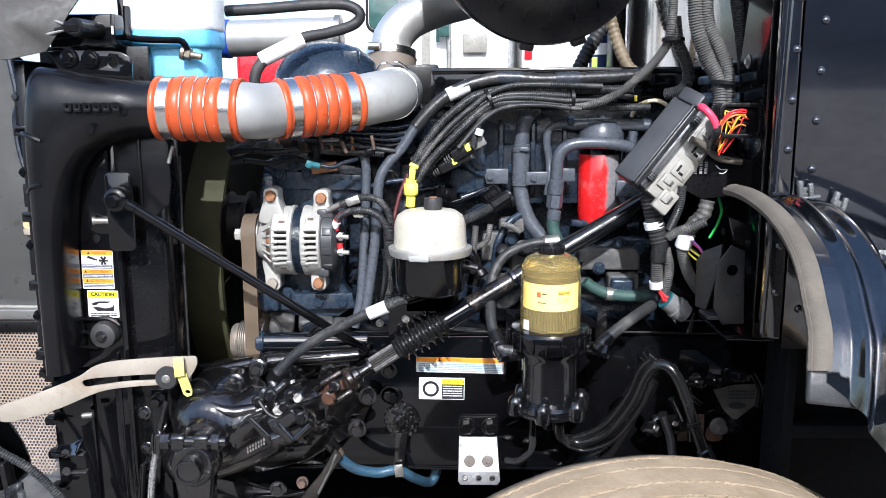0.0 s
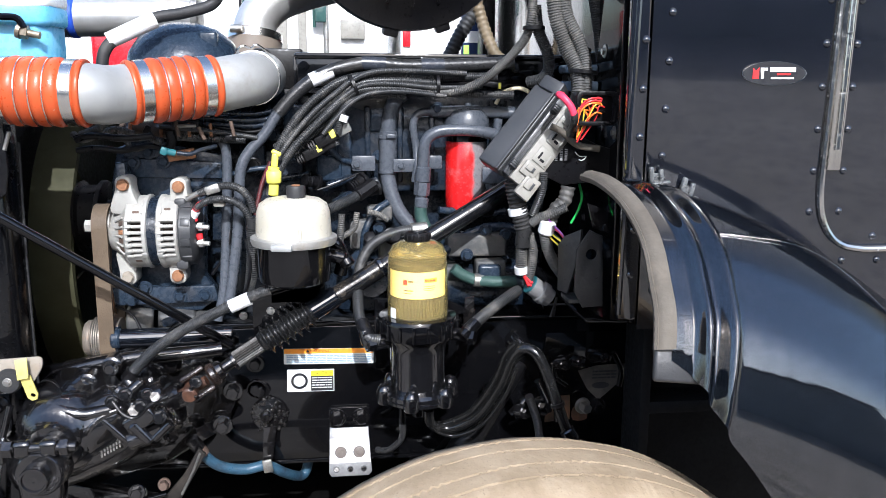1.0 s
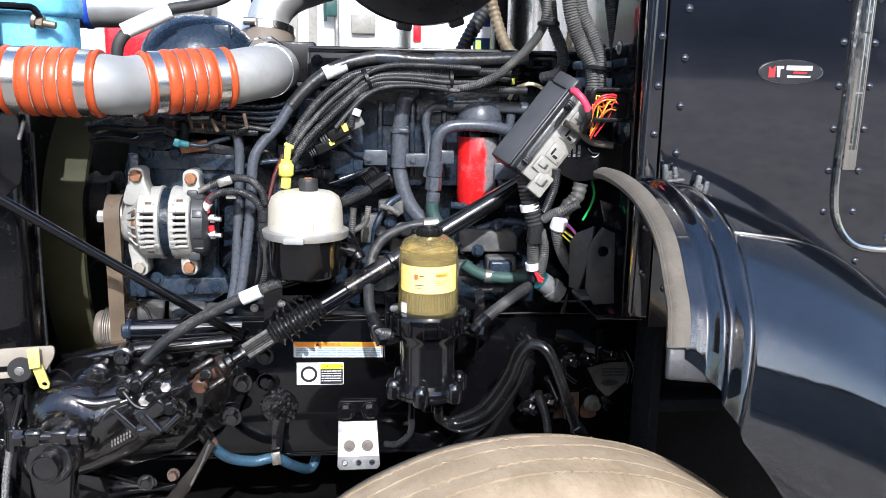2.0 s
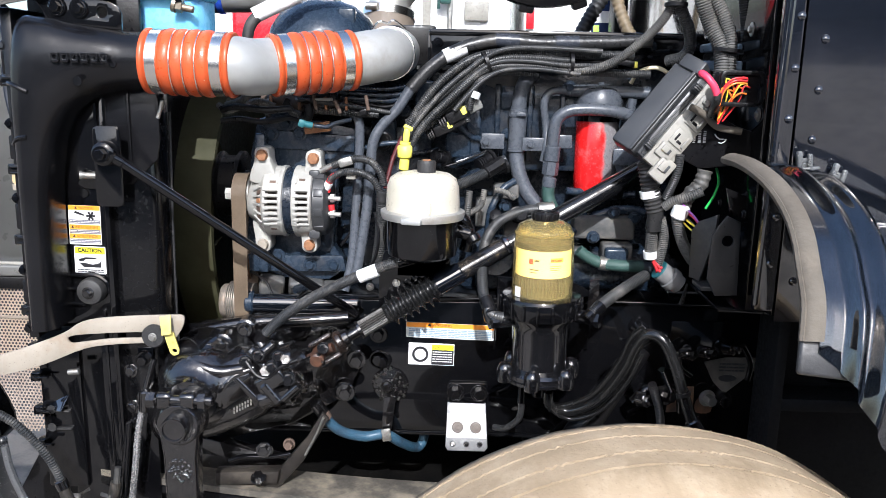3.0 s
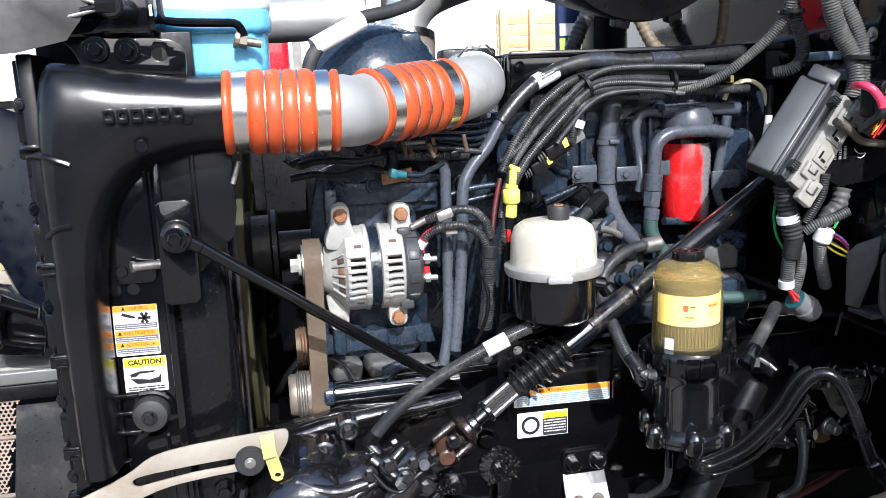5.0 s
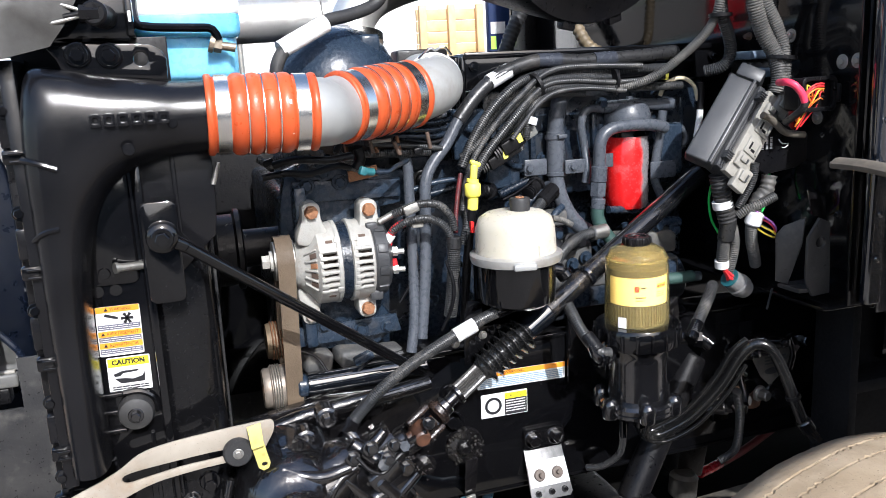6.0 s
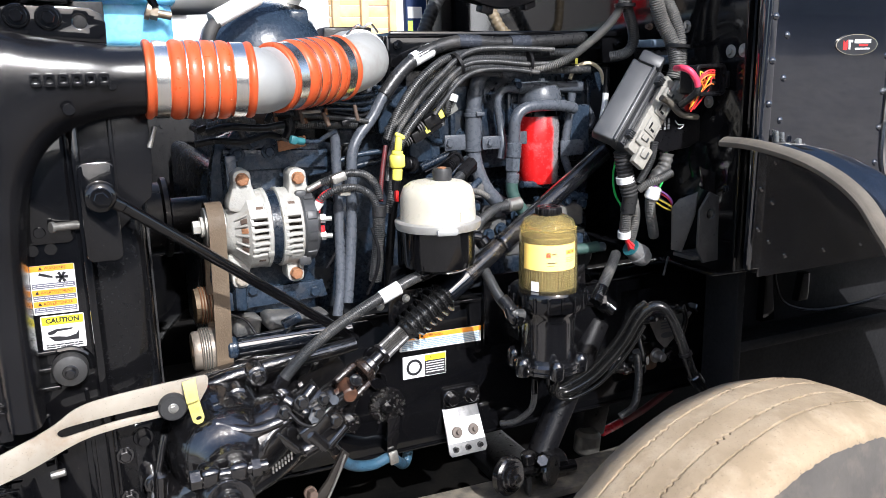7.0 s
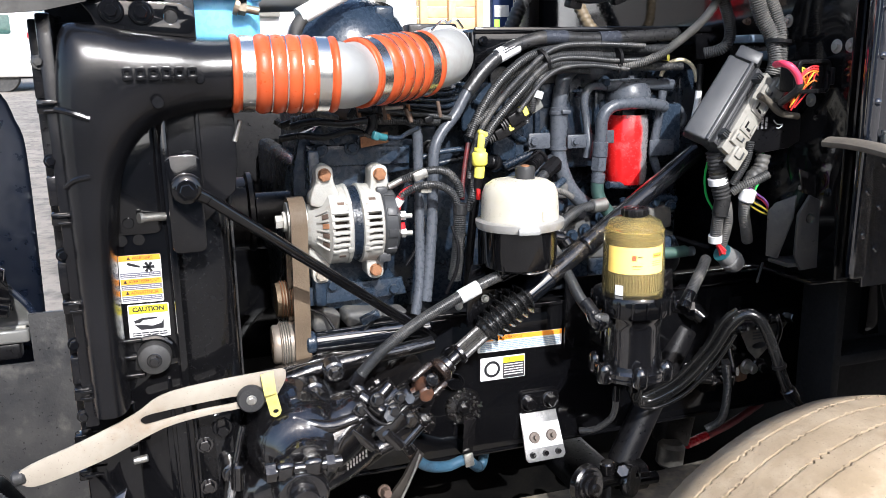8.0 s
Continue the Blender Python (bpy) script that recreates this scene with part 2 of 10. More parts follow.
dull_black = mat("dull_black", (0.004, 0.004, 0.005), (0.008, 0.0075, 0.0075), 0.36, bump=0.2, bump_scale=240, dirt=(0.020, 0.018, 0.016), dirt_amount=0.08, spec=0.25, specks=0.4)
rubber = mat("rubber", (0.016, 0.016, 0.017), (0.03, 0.029, 0.028), 0.55, bump=0.2, bump_scale=400, dirt=(0.09, 0.085, 0.075), dirt_amount=0.2, specks=0.6)
grey_rubber = mat("grey_rubber", (0.092, 0.079, 0.063), (0.125, 0.109, 0.088), 0.75, bump=0.3, bump_scale=260, spec=0.25, dirt=(0.16, 0.135, 0.105), dirt_amount=0.32, dirt_scale=18)
dusty_cast = mat("dusty_casting", (0.05, 0.051, 0.052), (0.085, 0.083, 0.079), 0.6, scale=30, bump=0.5, bump_scale=150, dirt=(0.17, 0.155, 0.13), dirt_amount=0.35, dirt_scale=30, specks=0.5)
conduit = mat("conduit", (0.017, 0.018, 0.019), (0.036, 0.036, 0.036), 0.36, scale=20, dirt=(0.13, 0.122, 0.11), dirt_amount=0.32, dirt_scale=26, specks=0.5)
conduit_dusty = mat("conduit_dusty", (0.048, 0.047, 0.045), (0.085, 0.082, 0.076), 0.55, scale=20, dirt=(0.20, 0.185, 0.16), dirt_amount=0.35, dirt_scale=30)
tape = mat("tape", (0.013, 0.013, 0.014), (0.024, 0.024, 0.024), 0.33, bump=0.5, bump_scale=120, dirt=(0.09, 0.08, 0.07), dirt_amount=0.2, specks=0.5)
slate = mat("slate_paint", (0.012, 0.021, 0.035), (0.021, 0.032, 0.049), 0.26, bump=0.35, bump_scale=140, dirt=(0.06, 0.053, 0.046), dirt_amount=0.2, dirt_scale=22, specks=0.5)
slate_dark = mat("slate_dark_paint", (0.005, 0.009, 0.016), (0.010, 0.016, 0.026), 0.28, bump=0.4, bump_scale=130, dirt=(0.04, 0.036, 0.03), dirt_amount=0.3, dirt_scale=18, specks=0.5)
pipe_grey = mat("pipe_grey_paint", (0.050, 0.057, 0.069), (0.068, 0.075, 0.088), 0.30, bump=0.12, bump_scale=200, dirt=(0.04, 0.039, 0.037), dirt_amount=0.18, dirt_scale=24, specks=0.4)
pale_pipe = mat("pale_grey_paint", (0.28, 0.28, 0.272), (0.34, 0.34, 0.328), 0.42, metal=0.2, bump=0.08, bump_scale=120, spread=0.06, dirt=(0.23, 0.205, 0.17), dirt_amount=0.26, dirt_scale=14)
bare_pipe = mat("bare_pipe", (0.50, 0.49, 0.46), (0.62, 0.61, 0.58), 0.42, metal=0.75, bump=0.1, bump_scale=80, dirt=(0.30, 0.22, 0.13), dirt_amount=0.2, dirt_scale=10)
steel = mat("steel", (0.72, 0.70, 0.66), (0.76, 0.74, 0.70), 0.24, metal=1.0, scale=3, spread=0.02)
dull_steel = mat("dull_steel", (0.30, 0.29, 0.27), (0.42, 0.41, 0.38), 0.42, metal=0.9, bump=0.25, bump_scale=220, dirt=(0.16, 0.11, 0.07), dirt_amount=0.3, dirt_scale=40)
cast_alu = mat("cast_aluminium", (0.28, 0.272, 0.25), (0.38, 0.37, 0.34), 0.45, metal=0.1, bump=0.35, bump_scale=260, dirt=(0.26, 0.22, 0.17), dirt_amount=0.25, dirt_scale=40)
sooty = mat("sooty_rust", (0.06, 0.04, 0.03), (0.11, 0.07, 0.05), 0.8, bump=0.5, bump_scale=150)
rust = mat("rust", (0.20, 0.088, 0.042), (0.30, 0.145, 0.07), 0.75, metal=0.15, scale=90, bump=0.6, bump_scale=420)
orange = mat("orange_silicone", (0.40, 0.058, 0.015), (0.48, 0.078, 0.021), 0.36, bump=0.12, bump_scale=240, dirt=(0.28, 0.08, 0.04), dirt_amount=0.2, dirt_scale=16)
red_can = mat("red_can", (0.52, 0.008, 0.010), (0.60, 0.014, 0.014), 0.22, coat=0.5, dirt=(0.20, 0.20, 0.21), dirt_amount=0.26, dirt_scale=7)
milk = mat("milky_plastic", (0.42, 0.39, 0.315), (0.50, 0.465, 0.385), 0.34, soft=0.25, dirt=(0.54, 0.46, 0.32), dirt_amount=0.3, dirt_scale=9)
amber = mat("amber_plastic", (0.96, 0.84, 0.50), (0.94, 0.80, 0.44), 0.06, through_light=0.96, ior=1.2, spread=0.04)
paper = mat("filter_paper", (0.058, 0.050, 0.028), (0.040, 0.034, 0.018), 0.8, scale=40)
yellow = mat("yellow_plastic", (0.80, 0.72, 0.09), (0.86, 0.79, 0.16), 0.4, dirt=(0.50, 0.42, 0.14), dirt_amount=0.2)
yellow_tag = mat("yellow_tag", (0.58, 0.50, 0.14), (0.66, 0.58, 0.20), 0.45, dirt=(0.30, 0.25, 0.08), dirt_amount=0.35, dirt_scale=40)
cream_paint = mat("cream_paint", (0.235, 0.205, 0.165), (0.31, 0.275, 0.225), 0.48, bump=0.15, bump_scale=90, dirt=(0.20, 0.13, 0.075), dirt_amount=0.32, dirt_scale=14, specks=0.6, speck_colour=(0.10, 0.075, 0.05))
tread_rubber = mat("dusty_tread", (0.225, 0.168, 0.105), (0.285, 0.218, 0.142), 0.92, scale=16, bump=0.6, bump_scale=110, spread=0.04, dirt=(0.335, 0.265, 0.18), dirt_amount=0.45, dirt_scale=22, specks=0.6, speck_colour=(0.13, 0.098, 0.065))
wall_rubber = mat("dusty_sidewall", (0.055, 0.050, 0.045), (0.085, 0.076, 0.066), 0.9, scale=6, bump=0.4, bump_scale=80, spread=0.05, dirt=(0.15, 0.125, 0.10), dirt_amount=0.35, dirt_scale=8)
belt_rubber = mat("belt_back", (0.085, 0.060, 0.038), (0.12, 0.087, 0.056), 0.7, bump=0.3, bump_scale=300)
bottle_blue = mat("bottle_blue", (0.12, 0.42, 0.69), (0.21, 0.54, 0.76), 0.3, scale=9, soft=0.4)
bottle_clear = mat("bottle_clear", (0.78, 0.83, 0.85), (0.84, 0.88, 0.89), 0.32, soft=0.4)
blue_silicone = mat("blue_silicone", (0.02, 0.06, 0.42), (0.03, 0.09, 0.5), 0.4)
blue_hose = mat("blue_hose", (0.020, 0.056, 0.092), (0.036, 0.082, 0.125), 0.38, bump=0.5, bump_scale=160, dirt=(0.012, 0.018, 0.028), dirt_amount=0.45, dirt_scale=20)
green_hose = mat("green_hose", (0.020, 0.050, 0.043), (0.034, 0.072, 0.062), 0.6, bump=0.3, bump_scale=260)
white_print = mat("white_print", (0.58, 0.58, 0.57), (0.66, 0.66, 0.65), 0.4, dirt=(0.5, 0.48, 0.44), dirt_amount=0.1, dirt_scale=30)
black_print = mat("black_print", (0.012, 0.012, 0.014), None, 0.4)
orange_print = mat("orange_print", (0.80, 0.27, 0.02), (0.84, 0.31, 0.03), 0.4)
yellow_print = mat("yellow_print", (0.85, 0.72, 0.01), (0.88, 0.77, 0.03), 0.4)
label_yellow = mat("label_yellow", (0.84, 0.72, 0.36), (0.88, 0.78, 0.44), 0.45)
red_print = mat("red_print", (0.70, 0.02, 0.02), None, 0.4)
red_wire = mat("red_wire", (0.50, 0.02, 0.025), None, 0.38)
pink_boot = mat("pink_boot", (0.62, 0.035, 0.08), None, 0.4)
orange_wire = mat("orange_wire", (0.62, 0.15, 0.02), None, 0.38)
yellow_wire = mat("yellow_wire", (0.62, 0.48, 0.04), None, 0.38)
green_wire = mat("green_wire", (0.02, 0.34, 0.06), None, 0.38)
purple_wire = mat("purple_wire", (0.30, 0.10, 0.38), None, 0.4)
teal = mat("teal_plastic", (0.010, 0.075, 0.09), (0.02, 0.11, 0.125), 0.45)
light_grey = mat("light_grey_plastic", (0.21, 0.20, 0.175), (0.27, 0.257, 0.225), 0.5, dirt=(0.15, 0.135, 0.11), dirt_amount=0.35, dirt_scale=40)
lid_grey = mat("lid_grey_plastic", (0.030, 0.031, 0.033), (0.042, 0.043, 0.045), 0.40, bump=0.07, bump_scale=700, dirt=(0.075, 0.072, 0.066), dirt_amount=0.12, specks=0.4)
frost = mat("frosted_plastic", (0.20, 0.205, 0.205), (0.26, 0.265, 0.265), 0.3, through_light=0.6)
brown_boot = mat("brown_boot", (0.15, 0.12, 0.095), (0.20, 0.165, 0.13), 0.6, bump=0.2, bump_scale=120)
olive = mat("olive_plastic", (0.034, 0.033, 0.017), (0.052, 0.050, 0.027), 0.62, bump=0.1, bump_scale=60, spec=0.15)
fibre = mat("grey_gelcoat", (0.10, 0.099, 0.093), (0.15, 0.147, 0.138), 0.38, scale=3, dirt=(0.055, 0.057, 0.055), dirt_amount=0.42, dirt_scale=3)
# Navy tone stands in for sky reflected by the hood's far skin.
navy = mat("navy_sky_tint", (0.0035, 0.0065, 0.015), (0.007, 0.011, 0.022), 0.35, scale=4)
glue = mat("dried_glue", (0.36, 0.26, 0.13), (0.46, 0.36, 0.20), 0.5, scale=18)
chrome = mat("stainless", (0.62, 0.60, 0.56), (0.72, 0.70, 0.66), 0.16, metal=1.0, bump=0.05, bump_scale=200)
concrete = mat("concrete", (0.19, 0.165, 0.14), (0.26, 0.23, 0.195), 0.9, scale=1.6, bump=0.5, bump_scale=60, dirt=(0.07, 0.066, 0.062), dirt_amount=0.5, dirt_scale=7, specks=0.5, speck_colour=(0.10, 0.09, 0.08))
white_paint = mat("white_paint", (0.76, 0.76, 0.75), (0.82, 0.82, 0.81), 0.3, scale=1.5, dirt=(0.6, 0.58, 0.54), dirt_amount=0.1)
red_paint = mat("red_paint", (0.45, 0.012, 0.02), (0.52, 0.02, 0.03), 0.25, coat=0.5)
blue_paint = mat("blue_paint", (0.008, 0.020, 0.065), (0.012, 0.026, 0.085), 0.55, spec=0.2)
wood = mat("pine", (0.55, 0.36, 0.17), (0.68, 0.48, 0.26), 0.6, scale=8)
glass_dark = mat("window_glass", (0.03, 0.07, 0.065), (0.05, 0.10, 0.09), 0.08)
worn_black = mat("worn_black_paint", (0.018, 0.018, 0.019), (0.034, 0.033, 0.032), 0.38, bump=0.3, bump_scale=120, dirt=(0.08, 0.075, 0.065), dirt_amount=0.25, dirt_scale=20, specks=0.5)
lime = mat("lime_sticker", (0.35, 0.85, 0.08), None, 0.5)


def overspray(m, edge, softness, colour):
    """Lays grey overspray with a ragged border on one side of a painted can."""
    t = m.node_tree
    n, link = t.nodes, t.links.new
    p = n["Principled BSDF"]
    old = p.inputs["Base Color"].links[0].from_socket
    where, split, noise = n.new("ShaderNodeTexCoord"), n.new("ShaderNodeSeparateXYZ"), n.new("ShaderNodeTexNoise")
    link(where.outputs["Object"], split.inputs[0])
    link(where.outputs["Object"], noise.inputs["Vector"])
    noise.inputs["Scale"].default_value, noise.inputs["Detail"].default_value = 22, 5
    sway = n.new("ShaderNodeMath")
    sway.operation = "MULTIPLY_ADD"
    sway.inputs[1].default_value, sway.inputs[2].default_value = 0.05, -0.025
    link(noise.outputs["Fac"], sway.inputs[0])
    total = n.new("ShaderNodeMath")
    link(split.outputs[0], total.inputs[0])
    link(sway.outputs[0], total.inputs[1])
    r = n.new("ShaderNodeMapRange")
    r.inputs["From Min"].default_value, r.inputs["From Max"].default_value = edge - softness, edge + softness
    link(total.outputs[0], r.inputs["Value"])
    x = n.new("ShaderNodeMix")
    x.data_type = "RGBA"
    link(r.outputs["Result"], x.inputs["Factor"])
    link(old, x.inputs[6])
    x.inputs[7].default_value = (*colour, 1)
    link(x.outputs[2], p.inputs["Base Color"])


overspray(red_can, 0.321, 0.005, (0.16, 0.15, 0.155))


# ---- ground, rail, cab side and firewall ----
GROUND = 0.123


def ground():
    bm = bmesh.new()
    bmesh.ops.create_grid(bm, x_segments=80, y_segments=80, size=150, matrix=Matrix.Translation((0, 0, GROUND)))
    for v in bm.verts:
        v.co.z += 0.045 * min(55.0, max(0.0, v.co.y - 7.5))
    solo("ground", bm, concrete, "sunlit dusty concrete yard with stains", "ground", kind="structure")


ground()

RAIL_Y = 1.527


def frame_rail():
    rail = thing("chassis_rail", (0.3, RAIL_Y, 0.82), "glossy black steel chassis rail with welded-on brackets and stickers", "chassis rail")
    web = slab([(-0.62, 0.815), (2.4, 0.815), (2.4, 1.085), (-0.25, 1.085), (-0.34, 1.044), (-0.43, 1.022), (-0.62, 1.0)], 0.009, front(0, RAIL_Y + 0.009, 0), 0.002)
    part("web", web, black_paint, rail)
    part("upper_flange", block(-0.25, 2.4, RAIL_Y - 0.001, RAIL_Y + 0.088, 1.086, 1.095, 0.003), black_paint, rail)
    part("flange_slope", slab([(-0.25, 1.0945), (-0.25, 1.086), (-0.34, 1.045), (-0.43, 1.023), (-0.62, 1.001), (-0.62, 1.009), (-0.43, 1.031), (-0.345, 1.053)], 0.016, front(0, RAIL_Y + 0.014, 0), 0.002), black_paint, rail)
    part("lower_flange", block(-0.62, 2.4, RAIL_Y - 0.001, RAIL_Y + 0.088, 0.805, 0.814, 0.003), black_paint, rail)
    # stickers
    a, b = Vector((-0.054, 1.525, 1.042)), Vector((0.118, 1.525, 1.009))
    c = front((a.x + b.x) / 2, RAIL_Y - 0.0012, (a.z + b.z) / 2) @ pose(0, 0, 0, 0, 0, -1.2)
    w, h = b.x - a.x, abs(a.z - b.z) * 0.94
    s = part("warning_sticker", flat(w, h, c, 0, 0.002), white_print, rail, "white sticker with an orange warning band and fine print")
    part("band", flat(w * 0.995, h * 0.3, c @ Matrix.Translation((0, h * 0.34, 0)), 0.0006), orange_print, s)
    lettering("\u25B2 WARNING", h * 0.25, c @ Matrix.Translation((-w * 0.12, h * 0.34, 0.0013)), black_print, s)
    bars(5, w * 0.94, h * 0.56, c @ Matrix.Translation((0, -h * 0.17, 0)), mat("pale_print", (0.17, 0.24, 0.30), None, 0.5), s, gap=0.35)
    a, b = Vector((-0.049, 1.525, 1.000)), Vector((0.041, 1.525, 0.955))
    c = front((a.x + b.x) / 2, RAIL_Y - 0.0012, (a.z + b.z) / 2) @ pose(0, 0, 0, 0, 0, -0.8)
    w, h = b.x - a.x, abs(a.z - b.z)
    s = part("caution_sticker", flat(w, h, c, 0, 0.0015), white_print, rail, "white caution sticker with a black ring and yellow header")
    part("ring", slab(circle(-w * 0.24, -h * 0.02, h * 0.36, 28), 0.0005, c @ Matrix.Translation((0, 0, 0.0006)), holes=[circle(-w * 0.24, -h * 0.02, h * 0.25, 28)]), black_print, s)
    part("panel", flat(w * 0.48, h * 0.9, c @ Matrix.Translation((w * 0.245, -h * 0.02, 0)), 0.0006), black_print, s)
    part("header", flat(w * 0.48, h * 0.24, c @ Matrix.Translation((w * 0.245, h * 0.33, 0)), 0.0012), yellow_print, s)
    lettering("CAUTION", h * 0.2, c @ Matrix.Translation((w * 0.26, h * 0.33, 0.0019)), black_print, s)
    bars(5, w * 0.42, h * 0.55, c @ Matrix.Translation((w * 0.24, -h * 0.1, 0)), white_print, s, lift=0.0014, gap=0.6)
    for at in ((-0.109, 1.524, 0.966), (-0.175, 1.500, 0.905), (-0.107, 1.524, 0.964), (-0.108, 1.524, 1.016), (-0.100, 1.524, 0.962)):
        bolt(rail, at, r=0.011, h=0.014, material=black_paint, washer=1.6)
    return rail


frame_rail()


def cab_side():
    cab = thing("cab_side", (1.0, 1.24, 1.15), "glossy black riveted cab side panel with scuffs", "cab panel")
    y = 1.236
    tagged(cab, kind="structure")
    part("skin", block(0.535, 2.6, y, y + 0.004, 1.150, 3.0, 0.001), cab_paint, cab)
    part("far_side", block(0.545, 2.6, 2.90, 2.904, 1.150, 3.0, 0.001), cab_paint, cab)
    part("rear_wall", block(2.6, 2.604, y, 2.904, 1.150, 3.0, 0.001), cab_paint, cab)
    part("roof", block(0.535, 2.604, y, 2.904, 3.0, 3.01, 0.002), cab_paint, cab)
    part("windscreen_header", block(0.533, 0.541, y + 0.01, 2.9, 2.70, 3.0, 0.002), cab_paint, cab)
    # folded edge strip down the front of the panel, leaning slightly
    lean = Matrix.Translation((0.512, y - 0.006, 1.17)) @ Matrix.Shear("XZ", 4, (0.018, 0.0)) @ Matrix.Translation((0, 0, 0.75))
    part("edge_strip", box(0.03, 0.016, 1.5, lean, 0.004), cab_paint, cab)
    part("edge_bead", tube([(0.498, y - 0.012, 1.18), (0.508, y - 0.012, 1.7), (0.52, y - 0.012, 2.3), (0.53, y - 0.012, 2.65)], 0.005, 8, 0.05), cab_paint, cab)
    rivet = mesh_of(lathe([(0, 0.004), (0.003, 0.0036), (0.0058, 0.0018), (0.0066, 0)], None, 14), "rivet", cab_paint)
    for i in range(14):
        z = 1.215 + 0.072 * i
        place("rivet", rivet, front(0.557 + 0.018 * (z - 1.2), y, z), cab)
        place("rivet", rivet, front(0.514 + 0.018 * (z - 1.2), y - 0.0142, z + 0.03), cab)
    for i in range(9):
        z = 1.34 + 0.066 * i
        place("rivet", rivet, front(0.815 + 0.012 * (z - 1.34), y, z), cab)
        place("rivet", rivet, front(0.866 + 0.012 * (z - 1.34), y, z), cab)
    for i in range(14):
        place("rivet", rivet, front(0.60 + 0.1 * i, y, 1.185), cab)
    for i in range(8):
        place("rivet", rivet, front(0.93 + 0.055 * i, y, 1.298), cab)
        place("rivet", rivet, front(0.88 + 0.062 * i, y, 1.258), cab)
    # door edge trim and long hinge
    path = [(0.850, y - 0.004, 2.4), (0.837, y - 0.004, 1.8), (0.829, y - 0.004, 1.45), (0.829, y - 0.004, 1.37), (0.838, y - 0.004, 1.325), (0.862, y - 0.004, 1.292), (0.90, y - 0.004, 1.279), (1.0, y - 0.004, 1.277), (1.6, y - 0.004, 1.277)]
    trim = tube(path, 0.0055, 8, 0.015)
    part("door_trim", trim, chrome, cab, "bright stainless trim round the door")
    hinge = part("hinge", box(0.022, 0.010, 0.95, Matrix.Translation((0.850, y - 0.006, 1.882)) @ pose(0, 0, 0, 0, 0.7, 0), 0.003), chrome, cab, "polished stainless piano hinge")
    for i in range(6):
        z = 1.44 + 0.09 * i
        part("knuckle", cyl((0.8445 + 0.012 * (z - 1.4), y - 0.012, z), (0.8453 + 0.012 * (z - 1.4), y - 0.012, z + 0.087), 0.0055, seg=10), chrome, hinge)
    # oval dealer badge: plain shapes only
    c = front(0.7345, y - 0.001, 1.558)
    oval = lambda k: [(k * 0.0535 * math.cos(2 * math.pi * i / 40), k * 0.0185 * math.sin(2 * math.pi * i / 40)) for i in range(40)]
    badge = part("badge", slab(oval(1.0), 0.0015, c), chrome, cab, "oval black dealer badge with a silver rim")
    part("field", slab(oval(0.955), 0.0006, c @ Matrix.Translation((0, 0, 0.0015))), black_print, badge)
    part("mark", slab([(-0.036, -0.009), (-0.026, -0.008), (-0.026, 0.009), (-0.031, 0.003), (-0.036, 0.008)], 0.0005, c @ Matrix.Translation((0, 0, 0.0022))), red_print, badge)
    part("stroke", slab([(-0.022, -0.008), (-0.018, -0.008), (-0.018, 0.0045), (-0.0125, 0.004), (-0.0125, 0.0085), (-0.024, 0.0085)], 0.0005, c @ Matrix.Translation((0, 0, 0.0022))), white_print, badge)
    part("bar", slab([(-0.008, 0.0025), (0.034, 0.0025), (0.034, 0.0095), (-0.008, 0.0095)], 0.0005, c @ Matrix.Translation((0, 0, 0.0022))), white_print, badge)
    part("bar", slab([(0.004, -0.0025), (0.026, -0.0025), (0.026, 0.0005), (0.004, 0.0005)], 0.0005, c @ Matrix.Translation((0, 0, 0.0022))), red_print, badge)
    part("bar", slab([(-0.006, -0.0085), (0.032, -0.0085), (0.032, -0.0055), (-0.006, -0.0055)], 0.0005, c @ Matrix.Translation((0, 0, 0.0022))), white_print, badge)


cab_side()


